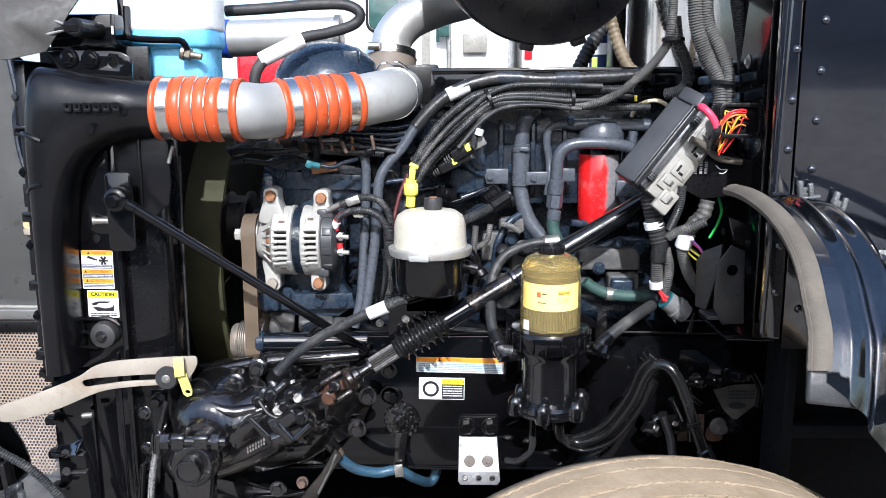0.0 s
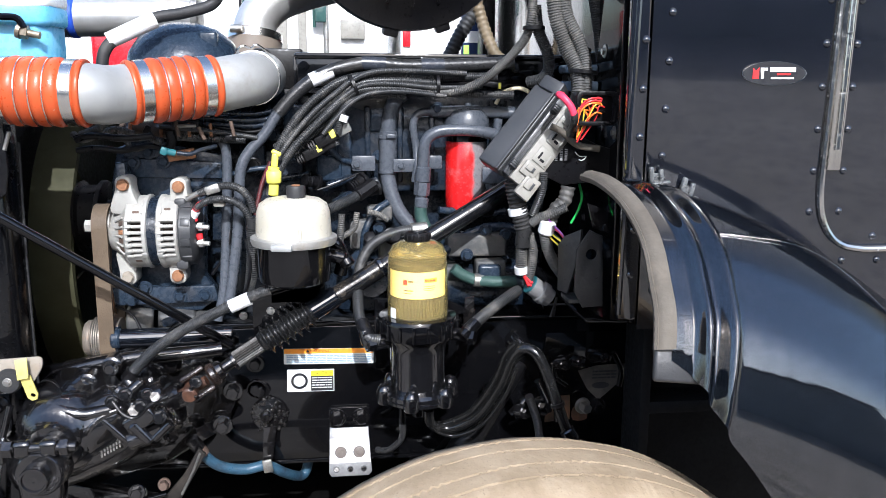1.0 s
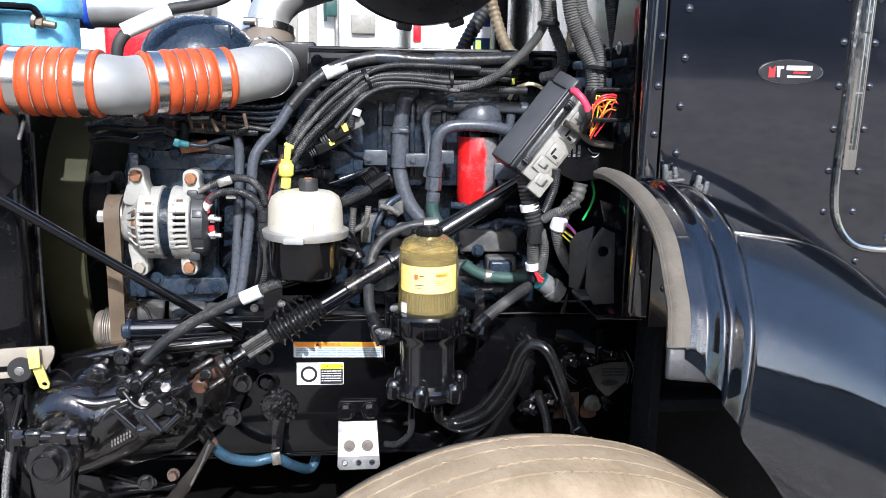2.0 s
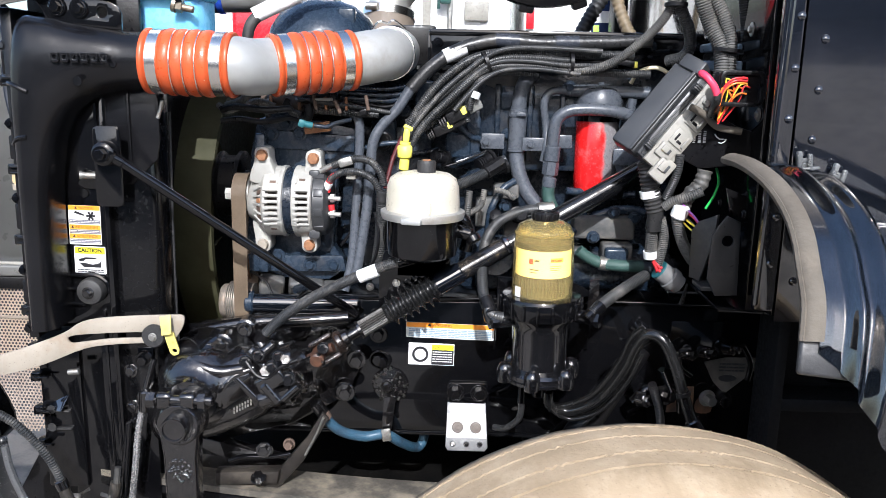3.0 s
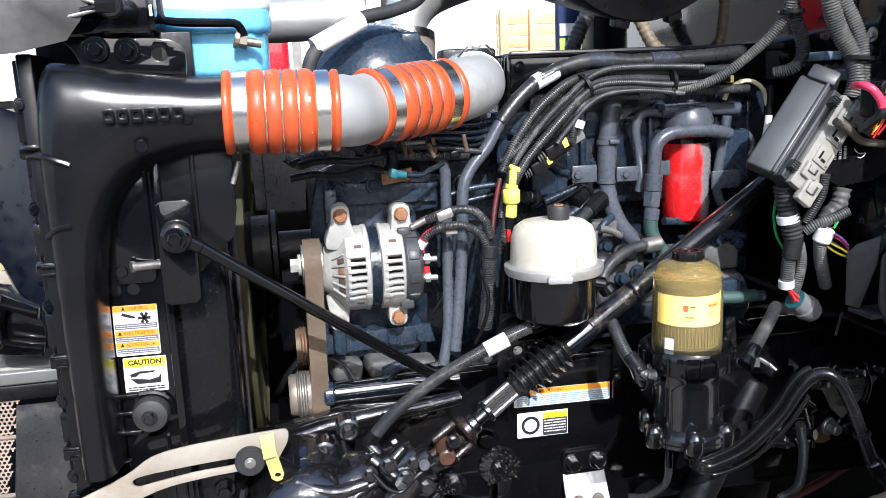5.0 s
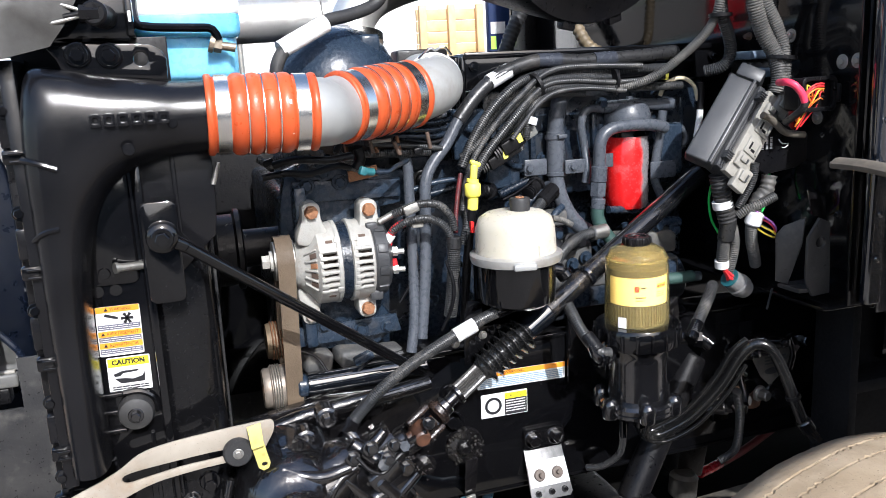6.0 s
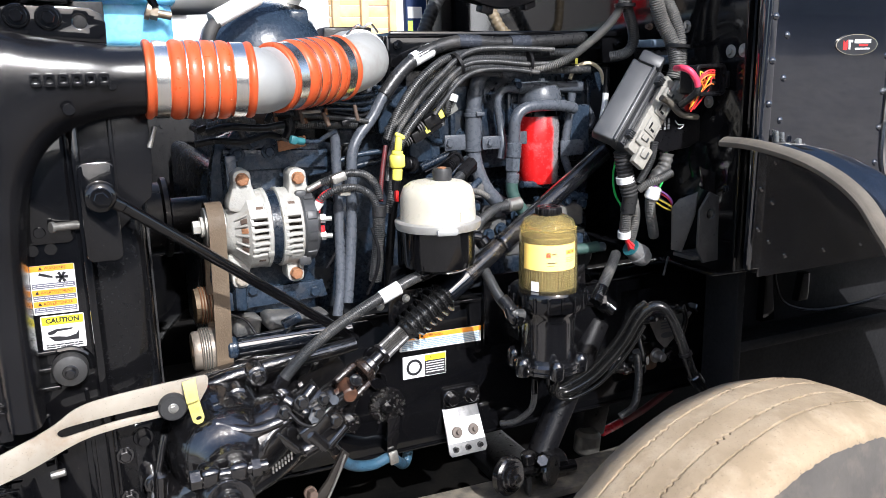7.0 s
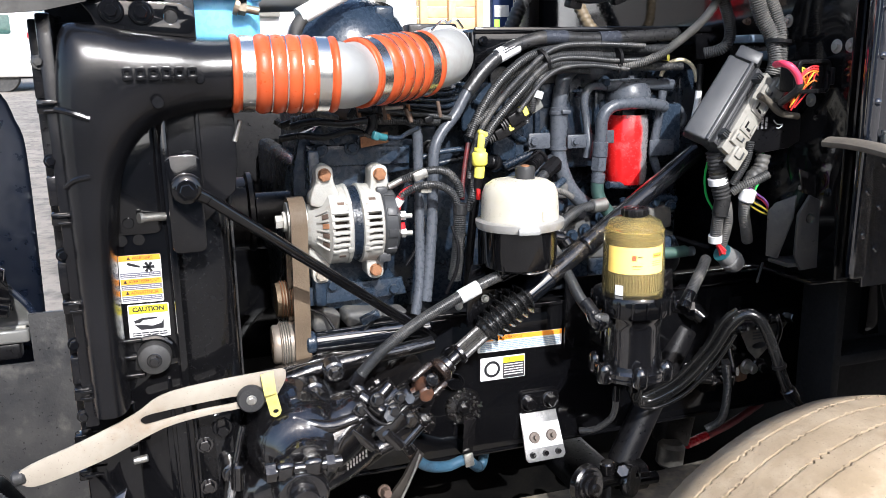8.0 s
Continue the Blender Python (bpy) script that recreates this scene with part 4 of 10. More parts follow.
# ---- radiator side, fan shroud and fan ----
def radiator():
    rad = thing("radiator", (-0.6, 1.6, 0.75), "black steel radiator side support with bolts, stickers and a rubber mount", "radiator")
    y = 1.405
    part("side_plate", slab([(-0.668, 0.62), (-0.560, 0.62), (-0.560, 1.545), (-0.668, 1.545)], 0.012, front(0, y + 0.012, 0), 0.003), black_paint, rad)
    part("raised_panel", slab(rounded(0.078, 0.155, 0.012, 5), 0.006, front(-0.6165, y, 1.385), 0.003), black_paint, rad)
    part("vertical_rib", block(-0.572, -0.560, y - 0.020, y + 0.02, 0.62, 1.52, 0.005), black_paint, rad)
    part("vertical_rib", block(-0.592, -0.586, y - 0.006, y + 0.005, 0.70, 1.09, 0.002), black_paint, rad)
    part("core", block(-0.692, -0.585, 1.43, 2.25, 0.72, 1.60, 0.01), dull_black, rad)
    part("foot_plate", slab([(-0.60, 0.62), (-0.505, 0.62), (-0.505, 1.02), (-0.60, 1.02)], 0.008, front(0, y + 0.004, 0), 0.002), black_paint, rad)
    for z in (0.975, 0.905, 0.875, 0.845):
        bolt(rad, (-0.548, y - 0.004, z), r=0.009 if z > 0.9 else 0.006, h=0.008, material=black_cast)
    bolt(rad, (-0.520, y - 0.004, 1.0), r=0.010, h=0.02, material=black_paint)
    # upper bolted plate
    plate = part("mount_plate", slab([(p[0], p[2]) for p in ((-0.650, 1.370, 1.619), (-0.618, 1.370, 1.622), (-0.546, 1.370, 1.620), (-0.528, 1.370, 1.618), (-0.515, 1.370, 1.611), (-0.510, 1.370, 1.600), (-0.511, 1.370, 1.574), (-0.631, 1.370, 1.582), (-0.638, 1.370, 1.603), (-0.644, 1.370, 1.611))], 0.008, front(0, 1.372, 0), 0.002, holes=[circle(-0.541, 1.601, 0.0085)]), black_paint, rad)
    for at in ((-0.613, 1.364, 1.608), (-0.577, 1.364, 1.606)):
        part("washer", lathe([(0, 0.004), (0.0145, 0.004), (0.0160, 0.002), (0.016, 0)], front(*at), 28), black_paint, plate)
        bolt(plate, (at[0], at[1] - 0.004, at[2]), r=0.0085, h=0.009, material=black_paint)
    part("upper_bracket", block(-0.662, -0.552, 1.40, 1.47, 1.625, 1.683, 0.004), black_paint, rad)
    part("bracket_lip", block(-0.553, -0.545, 1.392, 1.46, 1.63, 1.682, 0.002), black_paint, rad)
    part("lip_slot", block(-0.551, -0.547, 1.390, 1.393, 1.648, 1.662, 0.001), white_print, rad)
    part("inner_wall", block(-0.70, -0.508, 1.435, 1.445, 1.545, 1.632, 0.002), dull_black, rad)
    # stickers
    a, b = Vector((-0.643, 1.403, 1.283)), Vector((-0.588, 1.403, 1.210))
    y1 = y - 0.0015
    for kind, (x, z, w, h) in (("warning", (-0.6135, 1.243, 0.057, 0.070)), ("caution", (-0.6085, 1.180, 0.056, 0.050))):
        c = front(x, y1, z) @ pose(0, 0, 0, 0, 0, -1.0)
        if kind == "warning":
            s = part("warning_sticker", flat(w, h, c, 0, 0.002), white_print, rad, "white and orange warning sticker with a fan pictogram")
            for k, word in ((0.44, "WARNING"), (-0.05, "AVERTISSEMENT"), (-0.285, "ADVERTENCIA")):
                part("band", flat(w * 0.97, h * 0.115, c @ Matrix.Translation((0, h * k, 0)), 0.0006), orange_print, s)
                lettering("\u25B2 " + word, h * 0.095, c @ Matrix.Translation((0, h * k, 0.0013)), black_print, s, squeeze=0.85)
            part("fan_pictogram", join(*[slab([(0, -0.0012), (0.008, -0.0022), (0.008, 0.0022), (0, 0.0012)], 0.0004, c @ Matrix.Translation((w * 0.2, h * 0.24, 0.0006)) @ pose(0, 0, 0, 0, 0, 60 * i)) for i in range(6)]), black_print, s)
            part("finger_pictogram", slab([(-0.018, 0.004), (-0.006, 0.0), (0.0, -0.001), (0.0, 0.0015), (-0.006, 0.004), (-0.016, 0.0075)], 0.0004, c @ Matrix.Translation((0, h * 0.25, 0.0006))), black_print, s)
            for k in (0.085, -0.165, -0.405):
                part("text_field", flat(w * 0.95, h * 0.10, c @ Matrix.Translation((0, h * k, 0)), 0.0006), mat("slate_print", (0.09, 0.09, 0.12), None, 0.5), s)
                bars(2, w * 0.9, h * 0.08, c @ Matrix.Translation((0, h * k, 0.0006)), white_print, s, gap=0.72)
        else:
            s = part("caution_sticker", flat(w, h, c, 0, 0.002), white_print, rad, "white caution sticker with a yellow header")
            part("header", flat(w * 0.95, h * 0.24, c @ Matrix.Translation((0, h * 0.35, 0)), 0.0006), yellow_print, s)
            lettering("CAUTION", h * 0.19, c @ Matrix.Translation((0, h * 0.35, 0.0013)), black_print, s, bold=0.0005)
            part("pictogram", slab([(-0.02, -0.004), (-0.012, -0.012), (0.019, -0.012), (0.020, 0.002), (0.016, -0.004), (0.004, -0.007), (-0.006, -0.005)], 0.0004, c @ Matrix.Translation((0, -0.001, 0.0006))), black_print, s)
            part("pictogram", slab([(-0.021, 0.002), (-0.009, 0.006), (0.013, 0.006), (0.010, 0.0035), (-0.008, 0.0025), (-0.012, -0.001), (-0.019, -0.002)], 0.0004, c @ Matrix.Translation((0, -0.001, 0.0006))), black_print, s)
            bars(2, w * 0.85, h * 0.13, c @ Matrix.Translation((0, -h * 0.39, 0)), black_print, s)
    # round rubber mount on a forked arm
    mount = part("rubber_mount", lathe([(0, 0.022), (0.012, 0.022), (0.022, 0.018), (0.0245, 0.010), (0.0245, 0)], front(-0.606, y - 0.003, 1.126), 32), rubber, rad)
    bolt(mount, (-0.606, y - 0.025, 1.126), r=0.007, h=0.009, material=black_cast)
    for z in (1.153, 1.128, 1.100):
        part("arm", cyl((-0.66, y - 0.004, z), (-0.62, y - 0.004, z), 0.0045, seg=10, bevel=0.002), black_paint, rad)
    part("arm_loop", tube([(-0.62, y - 0.004, 1.153), (-0.598, y - 0.004, 1.153), (-0.580, y - 0.004, 1.140), (-0.577, y - 0.004, 1.120)], 0.0045, 8), black_paint, rad)
    part("pin", join(cyl((-0.606, y - 0.022, 1.334), (-0.572, y - 0.006, 1.331), 0.0058, seg=14, bevel=0.001), cyl((-0.607, y - 0.0225, 1.334), (-0.603, y - 0.0205, 1.3338), 0.0075, seg=14)), dull_steel, rad)
    part("boss", lathe([(0, 0.003), (0.007, 0.003), (0.008, 0)], front(-0.622, y - 0.006, 1.325), 16), black_paint, rad)
    for x in (-0.634, -0.611):
        part("pocket", lathe([(0.006, 0.002), (0.008, 0.002), (0.008, 0), (0.006, 0)], front(x, y - 0.002, 1.300), 16), black_paint, rad)
    # lower end of the side: a plain black column with clips down its front edge
    part("lower_column", block(-0.716, -0.640, 1.398, 1.44, 0.74, 1.06, 0.004), black_paint, rad)
    for z in (1.02, 0.965, 0.90, 0.835):
        part("column_clip", join(block(-0.724, -0.706, 1.380, 1.402, z - 0.008, z + 0.008, 0.003), block(-0.716, -0.690, 1.376, 1.384, z - 0.002, z + 0.002, 0.001)), black_paint, rad)
    part("stud", cyl((-0.648, 1.37, 0.981), (-0.628, 1.37, 0.983), 0.0055, seg=12, bevel=0.001), dull_steel, rad)

    # bent tabs and lips between the tank's foot and the lever
    t0 = Vector((-0.683, 1.400, 0.917))
    part("bent_tab", box(0.036, 0.003, 0.045, Matrix.Translation(t0) @ pose(0, 0, 0, -38, 0, -25), 0.001), black_sheen, rad)
    for py, w in ((665, 0.040), (696, 0.045)):
        c = Vector((-0.683, 1.395, 0.896)) if py == 665 else Vector((-0.684, 1.395, 0.861))
        part("lip", box(w, 0.012, 0.003, Matrix.Translation(c), 0.001), worn_black, rad)
        part("lip_ring", lathe([(0.004, 0), (0.008, 0), (0.008, 0.002), (0.004, 0.002)], front(c.x - 0.012, c.y - 0.006, c.z + 0.004), 14), worn_black, rad)


radiator()


def shroud_and_fan():
    sh = thing("fan_shroud", (-0.52, 1.9, 0.9), "black plastic fan shroud with a thin metal ring edge", "fan shroud")
    part("side_duct", slab(smooth_outline([(-0.57, 1.405), (-0.50, 1.408), (-0.484, 1.43), (-0.482, 1.475), (-0.50, 1.49), (-0.57, 1.49)], 3), 0.62, Matrix.Translation((0, 0, 0.86)), 0.004), mat("duct_black", (0.0025, 0.0025, 0.003), (0.004, 0.004, 0.0045), 0.2, bump=0.03, bump_scale=60, spec=0.3, coat=0.3, dirt=(0.010, 0.0095, 0.009), dirt_amount=0.08, specks=0.3), sh, sharp=60)
    part("upper_cover", slab([(-0.566, 1.322), (-0.520, 1.318), (-0.486, 1.352), (-0.474, 1.362), (-0.468, 1.40), (-0.468, 1.49), (-0.566, 1.49)], 0.008, front(0, 1.400, 0), 0.003), tank_plastic, sh)
    part("cover_fold", block(-0.522, -0.516, 1.387, 1.394, 1.36, 1.49, 0.002), tank_plastic, sh)
    part("stud", cyl((-0.460, 1.392, 1.462), (-0.470, 1.392, 1.432), 0.0035, seg=10, bevel=0.001), dull_steel, sh)
    for i in range(5):
        part("ring_edge", tube([(-0.4795 - 0.006 * i, 1.468 - 0.006 * i, 0.84), (-0.4805 - 0.006 * i, 1.462 - 0.007 * i, 1.05), (-0.4795 - 0.006 * i, 1.463 - 0.007 * i, 1.25), (-0.478 - 0.006 * i, 1.472 - 0.006 * i, 1.44)], 0.0016 if i % 2 else 0.0026, 8, 0.03), worn_black if i in (0, 2) else dull_black, sh)
    # Unseen far wall, added to block the bright yard behind the fan.
    part("far_wall", block(-0.57, -0.45, 2.42, 2.45, 0.75, 1.60, 0.005), dull_black, sh)
    part("roof", block(-0.57, -0.47, 1.50, 2.42, 1.560, 1.575, 0.005), dull_black, sh)
    part("floor", block(-0.57, -0.46, 1.50, 2.42, 0.76, 0.775, 0.005), dull_black, sh)
    hub = Vector((-0.513, 2.02, 1.17))
    fan = thing("cooling_fan", hub, "olive plastic engine fan with a wide outer ring", "fan")
    ring = lathe([(0.330, -0.045), (0.345, -0.045), (0.348, 0.0), (0.345, 0.036), (0.335, 0.038), (0.330, 0.03)], basis(hub, (1, 0, 0)), 96)
    part("outer_ring", ring, olive, fan, "olive outer ring", sharp=60)
    part("hub", lathe([(0, 0.05), (0.09, 0.05), (0.12, 0.03), (0.13, -0.04), (0, -0.04)], basis(hub, (1, 0, 0)), 40), dull_black, fan)
    for i in range(9):
        blade = slab([(0.10, -0.020), (0.22, -0.036), (0.335, -0.052), (0.335, 0.045), (0.22, 0.034), (0.10, 0.020)], 0.006, Matrix.Translation(hub) @ Matrix.Rotation(radians(40 * i + 30), 4, "X") @ basis((0, 0, 0), (0.75, 0, 0.66), (0, 1, 0)), 0.002)
        part("blade", blade, olive, fan)
    cl = thing("fan_pulley", (-0.449, 1.755, 1.19), "black fan drive pulley and front engine cover", "pulley")
    part("drum", lathe([(0, -0.029), (0.062, -0.029), (0.073, -0.026), (0.075, -0.020), (0.066, -0.016), (0.066, 0.014), (0.075, 0.018), (0.075, 0.026), (0.070, 0.029), (0, 0.029)], basis((-0.449, 1.755, 1.27), (1, 0, 0)), 48), dull_black, cl)
    part("shaft", cyl((-0.52, 1.755, 1.27), (-0.34, 1.755, 1.27), 0.035, seg=24), dull_black, cl)
    # Invented black sheet that closes the bay and keeps its depth dark.
    part("dark_backing", block(-0.57, 0.55, 2.44, 2.47, 0.58, 1.575, 0.01), dull_black, cl)
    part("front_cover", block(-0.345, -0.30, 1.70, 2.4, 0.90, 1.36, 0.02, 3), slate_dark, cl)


shroud_and_fan()


def strut_rod():
    rod = thing("radiator_strut", (-0.538, 1.345, 1.377), "long black steel strut rod with a bolted eye end", "strut rod")
    y = 1.352
    part("bracket", slab(rounded(0.046, 0.135, 0.010, 5), 0.006, front(-0.543, y + 0.006, 1.353), 0.002), black_paint, rod)
    eye = Vector((-0.541, 1.338, 1.376))
    part("eye", lathe([(0, 0.012), (0.013, 0.012), (0.019, 0.008), (0.021, 0.0), (0.021, -0.010)], front(*eye), 28), black_paint, rod)
    bolt(rod, eye + Vector((0, -0.012, 0)), r=0.0095, h=0.010, material=black_paint)
    a, b = Vector((-0.515, 1.345, 1.361)), Vector((-0.147, 1.500, 1.062))
    part("neck", tube([eye + Vector((0.01, 0, -0.004)), a], 0.0095, 12), black_paint, rod)
    part("rod", cyl(a, b, 0.0085, seg=16, bevel=0.002), black_paint, rod)


strut_rod()


# ---- cream lever with a slot and a yellow tag ----
def lever():
    lev = thing("slotted_bracket", (-0.6, 1.37, 1.0), "cream painted slotted steel bracket with a bent yellow tag", "bracket")
    y = 1.345
    top = [(-0.790, 1.345, 1.004), (-0.708, 1.345, 1.034), (-0.640, 1.345, 1.062), (-0.606, 1.345, 1.083), (-0.567, 1.345, 1.092), (-0.498, 1.345, 1.098), (-0.439, 1.345, 1.101), (-0.428, 1.345, 1.100), (-0.425, 1.345, 1.094), (-0.427, 1.345, 1.083), (-0.435, 1.345, 1.069), (-0.447, 1.345, 1.056), (-0.486, 1.345, 1.049), (-0.541, 1.345, 1.045), (-0.602, 1.345, 1.035), (-0.676, 1.345, 1.004), (-0.739, 1.345, 0.985), (-0.783, 1.345, 0.979)]
    slot = [(-0.628, 1.345, 1.056), (-0.590, 1.345, 1.062), (-0.495, 1.345, 1.068), (-0.493, 1.345, 1.059), (-0.551, 1.345, 1.055), (-0.601, 1.345, 1.048), (-0.626, 1.345, 1.045)]
    part("plate", slab(smooth_outline([(p[0], p[2]) for p in top], 4), 0.005, front(0, y + 0.005, 0), 0.0012, holes=[smooth_outline([(p[0], p[2]) for p in slot], 4)]), cream_paint, lev)
    c = Vector((-0.478, 1.335, 1.063))
    knob = part("rubber_washer", lathe([(0, 0.010), (0.018, 0.010), (0.0205, 0.006), (0.0205, 0)], front(c.x, 1.345, c.z), 32), rubber, lev)
    bolt(knob, (c.x, 1.335, c.z), r=0.005, h=0.005, material=dull_steel)
    t0 = Vector((-0.453, 1.335, 1.098))
    tag = join(slab([(-0.010, 0.003), (0.009, 0.005), (0.0085, -0.028), (-0.009, -0.030)], 0.003, front(t0.x, t0.y, t0.z) @ pose(0, 0, 0, -8, 0, 4), 0.001), slab([(-0.009, -0.028), (0.0085, -0.026), (0.0125, -0.062), (0.009, -0.070), (0.001, -0.072), (-0.005, -0.066)], 0.004, front(t0.x, t0.y, t0.z) @ pose(0, 0, 0, 10, 0, 5), 0.001, holes=[circle(0.004, -0.062, 0.0042, 12)]))
    part("yellow_tag", tag, yellow_tag, lev, "bent pale yellow plastic tag")
    e = Vector((-0.790, 1.345, 0.991))
    part("end_pin", cyl(e + Vector((-0.012, 0.006, 0)), e + Vector((0.006, 0.006, 0.003)), 0.0105, seg=16, bevel=0.003), rubber, lev)


lever()


# ---- engine block and covers ----
def engine():
    eng = thing("engine_block", (0.1, 1.95, 0.95), "dark slate painted diesel engine block with bolted covers", "engine")
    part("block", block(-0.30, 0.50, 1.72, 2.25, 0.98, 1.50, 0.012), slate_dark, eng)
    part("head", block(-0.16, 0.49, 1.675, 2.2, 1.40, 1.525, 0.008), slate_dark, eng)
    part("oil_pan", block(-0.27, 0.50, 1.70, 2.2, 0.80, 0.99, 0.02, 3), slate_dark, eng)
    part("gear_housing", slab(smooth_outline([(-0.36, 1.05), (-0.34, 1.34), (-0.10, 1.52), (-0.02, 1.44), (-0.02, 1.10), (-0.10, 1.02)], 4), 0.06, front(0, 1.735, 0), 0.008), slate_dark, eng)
    cover = part("valve_cover", block(-0.020, 0.50, 1.612, 2.15, 1.535, 1.598, 0.004), black_paint, eng, "black valve cover with a bolted rim")
    part("rim", block(-0.022, 0.50, 1.607, 1.618, 1.588, 1.600, 0.004), black_paint, cover)
    for i in range(7):
        bolt(cover, (-0.005 + 0.082 * i, 1.607, 1.575), r=0.006, h=0.007, material=black_paint)
    for i in range(6):
        part("end_fin", block(-0.0245, -0.0195, 1.615 + 0.018 * i, 1.619 + 0.018 * i, 1.50, 1.592, 0.001), black_paint, cover)
    # Paler slab stands in for sunlight on the dusty cover face.
    part("sunlit_pad", slab([(0.082, 1.500), (0.098, 1.526), (0.190, 1.524), (0.178, 1.474), (0.132, 1.482)], 0.004, front(0, 1.640, 0), 0.0015), dusty_cast, eng, "pale dusty pad standing for a sunlit patch on the cover")
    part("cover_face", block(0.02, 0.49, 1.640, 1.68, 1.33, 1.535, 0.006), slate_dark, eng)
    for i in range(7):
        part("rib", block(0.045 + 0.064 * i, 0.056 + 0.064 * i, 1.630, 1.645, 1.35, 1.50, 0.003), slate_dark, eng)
    for x, z in ((-0.30, 1.40), (-0.12, 1.46), (0.03, 1.52), (0.10, 1.47), (0.21, 1.36), (0.40, 1.43), (0.46, 1.30), (0.06, 1.35), (-0.02, 1.22), (0.12, 1.24), (0.28, 1.22), (0.40, 1.18)):
        bolt(eng, (x, 1.672 if x > -0.2 else 1.674, z), r=0.009, h=0.011, material=slate)
    # round cover, sensors and small castings between the pipes
    c = Vector((0.083, 1.655, 1.348))
    part("round_cover", lathe([(0, 0.010), (0.010, 0.010), (0.013, 0.016), (0.022, 0.016), (0.026, 0.010), (0.030, 0.010), (0.032, 0)], front(*c), 32), slate, eng)
    part("port_ring", lathe([(0.016, 0.018), (0.021, 0.018), (0.021, 0), (0.016, 0)], front(*Vector((0.096, 1.600, 1.199))), 24), slate, eng)
    for at, w, h, t in (((0.135, 1.600, 1.294), 0.05, 0.03, 0.03), ((0.170, 1.600, 1.220), 0.075, 0.05, 0.04), ((0.328, 1.600, 1.228), 0.12, 0.045, 0.05), ((0.354, 1.580, 1.180), 0.06, 0.04, 0.04), ((0.250, 1.600, 1.170), 0.10, 0.03, 0.04), ((-0.017, 1.630, 1.458), 0.06, 0.09, 0.04), ((0.039, 1.630, 1.379), 0.05, 0.05, 0.03), ((0.068, 1.640, 1.401), 0.03, 0.10, 0.04), ((0.153, 1.645, 1.474), 0.07, 0.05, 0.02), ((0.393, 1.620, 1.401), 0.05, 0.10, 0.04), ((-0.111, 1.655, 1.400), 0.05, 0.05, 0.03), ((0.096, 1.610, 1.250), 0.04, 0.06, 0.03)):
        part("casting", box(w, t, h, Matrix.Translation(at), 0.006, 3), dusty_cast if at[2] < 1.31 and at[0] > 0.09 else slate, eng)
    for a, b, r in (((0.107, 1.620, 1.369), (0.033, 1.610, 1.345), 0.008), ((0.134, 1.600, 1.354), (0.048, 1.580, 1.311), 0.0125), ((-0.101, 1.660, 1.348), (0.004, 1.660, 1.365), 0.007)):
        part("sensor", cyl(a, b, r, seg=14, bevel=0.002), slate_dark, eng)
    part("fuel_pump", join(cyl((0.122, 1.660, 1.144), (0.117, 1.560, 1.168), 0.04, seg=28, bevel=0.005), block(0.08, 0.20, 1.57, 1.64, 1.10, 1.17, 0.008)), slate_dark, eng)
    part("starter", cyl((0.10, 1.63, 1.14), (0.42, 1.63, 1.14), 0.048, seg=32, bevel=0.006), slate_dark, eng)
    for at, way, r, n in (((0.106, 1.600, 1.359), (-0.6, -0.4, -0.3), 0.013, 3), ((0.134, 1.590, 1.344), (-0.7, -0.3, -0.2), 0.011, 3), ((0.017, 1.610, 1.353), (-0.7, -0.5, 0.2), 0.012, 2), ((0.156, 1.570, 1.251), (0.2, -1, 0.2), 0.013, 2), ((0.117, 1.570, 1.234), (-0.1, -0.8, 0.6), 0.012, 3), ((0.335, 1.620, 1.294), (0.6, -0.6, 0), 0.012, 2), ((-0.108, 1.620, 1.383), (0, -1, 0.1), 0.014, 2)):
        w = basis(at, way)
        part("sensor", join(lathe([(0, 0), (r * 1.3, 0), (r * 1.3, 0.006), (r, 0.007), (r, 0.02), (r * 0.8, 0.022), (r * 0.8, 0.034), (0, 0.034)], w, 18), *[lathe([(r * 0.8, 0.0), (r * 0.98, 0.001), (r * 0.98, 0.003), (r * 0.8, 0.004)], w @ Matrix.Translation((0, 0, 0.023 + 0.005 * i)), 18) for i in range(n)]), dull_black, eng)
    for at in ((0.136, 1.640, 1.401), (0.068, 1.640, 1.318), (0.162, 1.575, 1.207), (0.190, 1.575, 1.216), (0.134, 1.580, 1.266), (0.344, 1.575, 1.261), (0.385, 1.580, 1.249), (0.306, 1.570, 1.211), (0.251, 1.620, 1.496), (-0.068, 1.630, 1.445), (-0.029, 1.620, 1.403)):
        bolt(eng, at, r=0.0085, h=0.012, material=slate)
    for pts, r in (([(-0.027, 1.600, 1.471), (0.017, 1.600, 1.446), (0.056, 1.610, 1.403), (0.084, 1.620, 1.391)], 0.0065), ([(0.151, 1.590, 1.315), (0.128, 1.580, 1.300), (0.106, 1.570, 1.262), (0.101, 1.570, 1.217)], 0.007), ([(0.253, 1.600, 1.297), (0.299, 1.610, 1.292), (0.347, 1.620, 1.286), (0.392, 1.620, 1.290)], 0.0075), ([(0.263, 1.580, 1.215), (0.310, 1.600, 1.245), (0.366, 1.600, 1.262), (0.411, 1.600, 1.257)], 0.010), ([(0.287, 1.600, 1.268), (0.294, 1.600, 1.234), (0.276, 1.590, 1.201)], 0.006)):
        part("small_pipe", tube(pts, r, 12), slate, eng)
    return eng


engine()


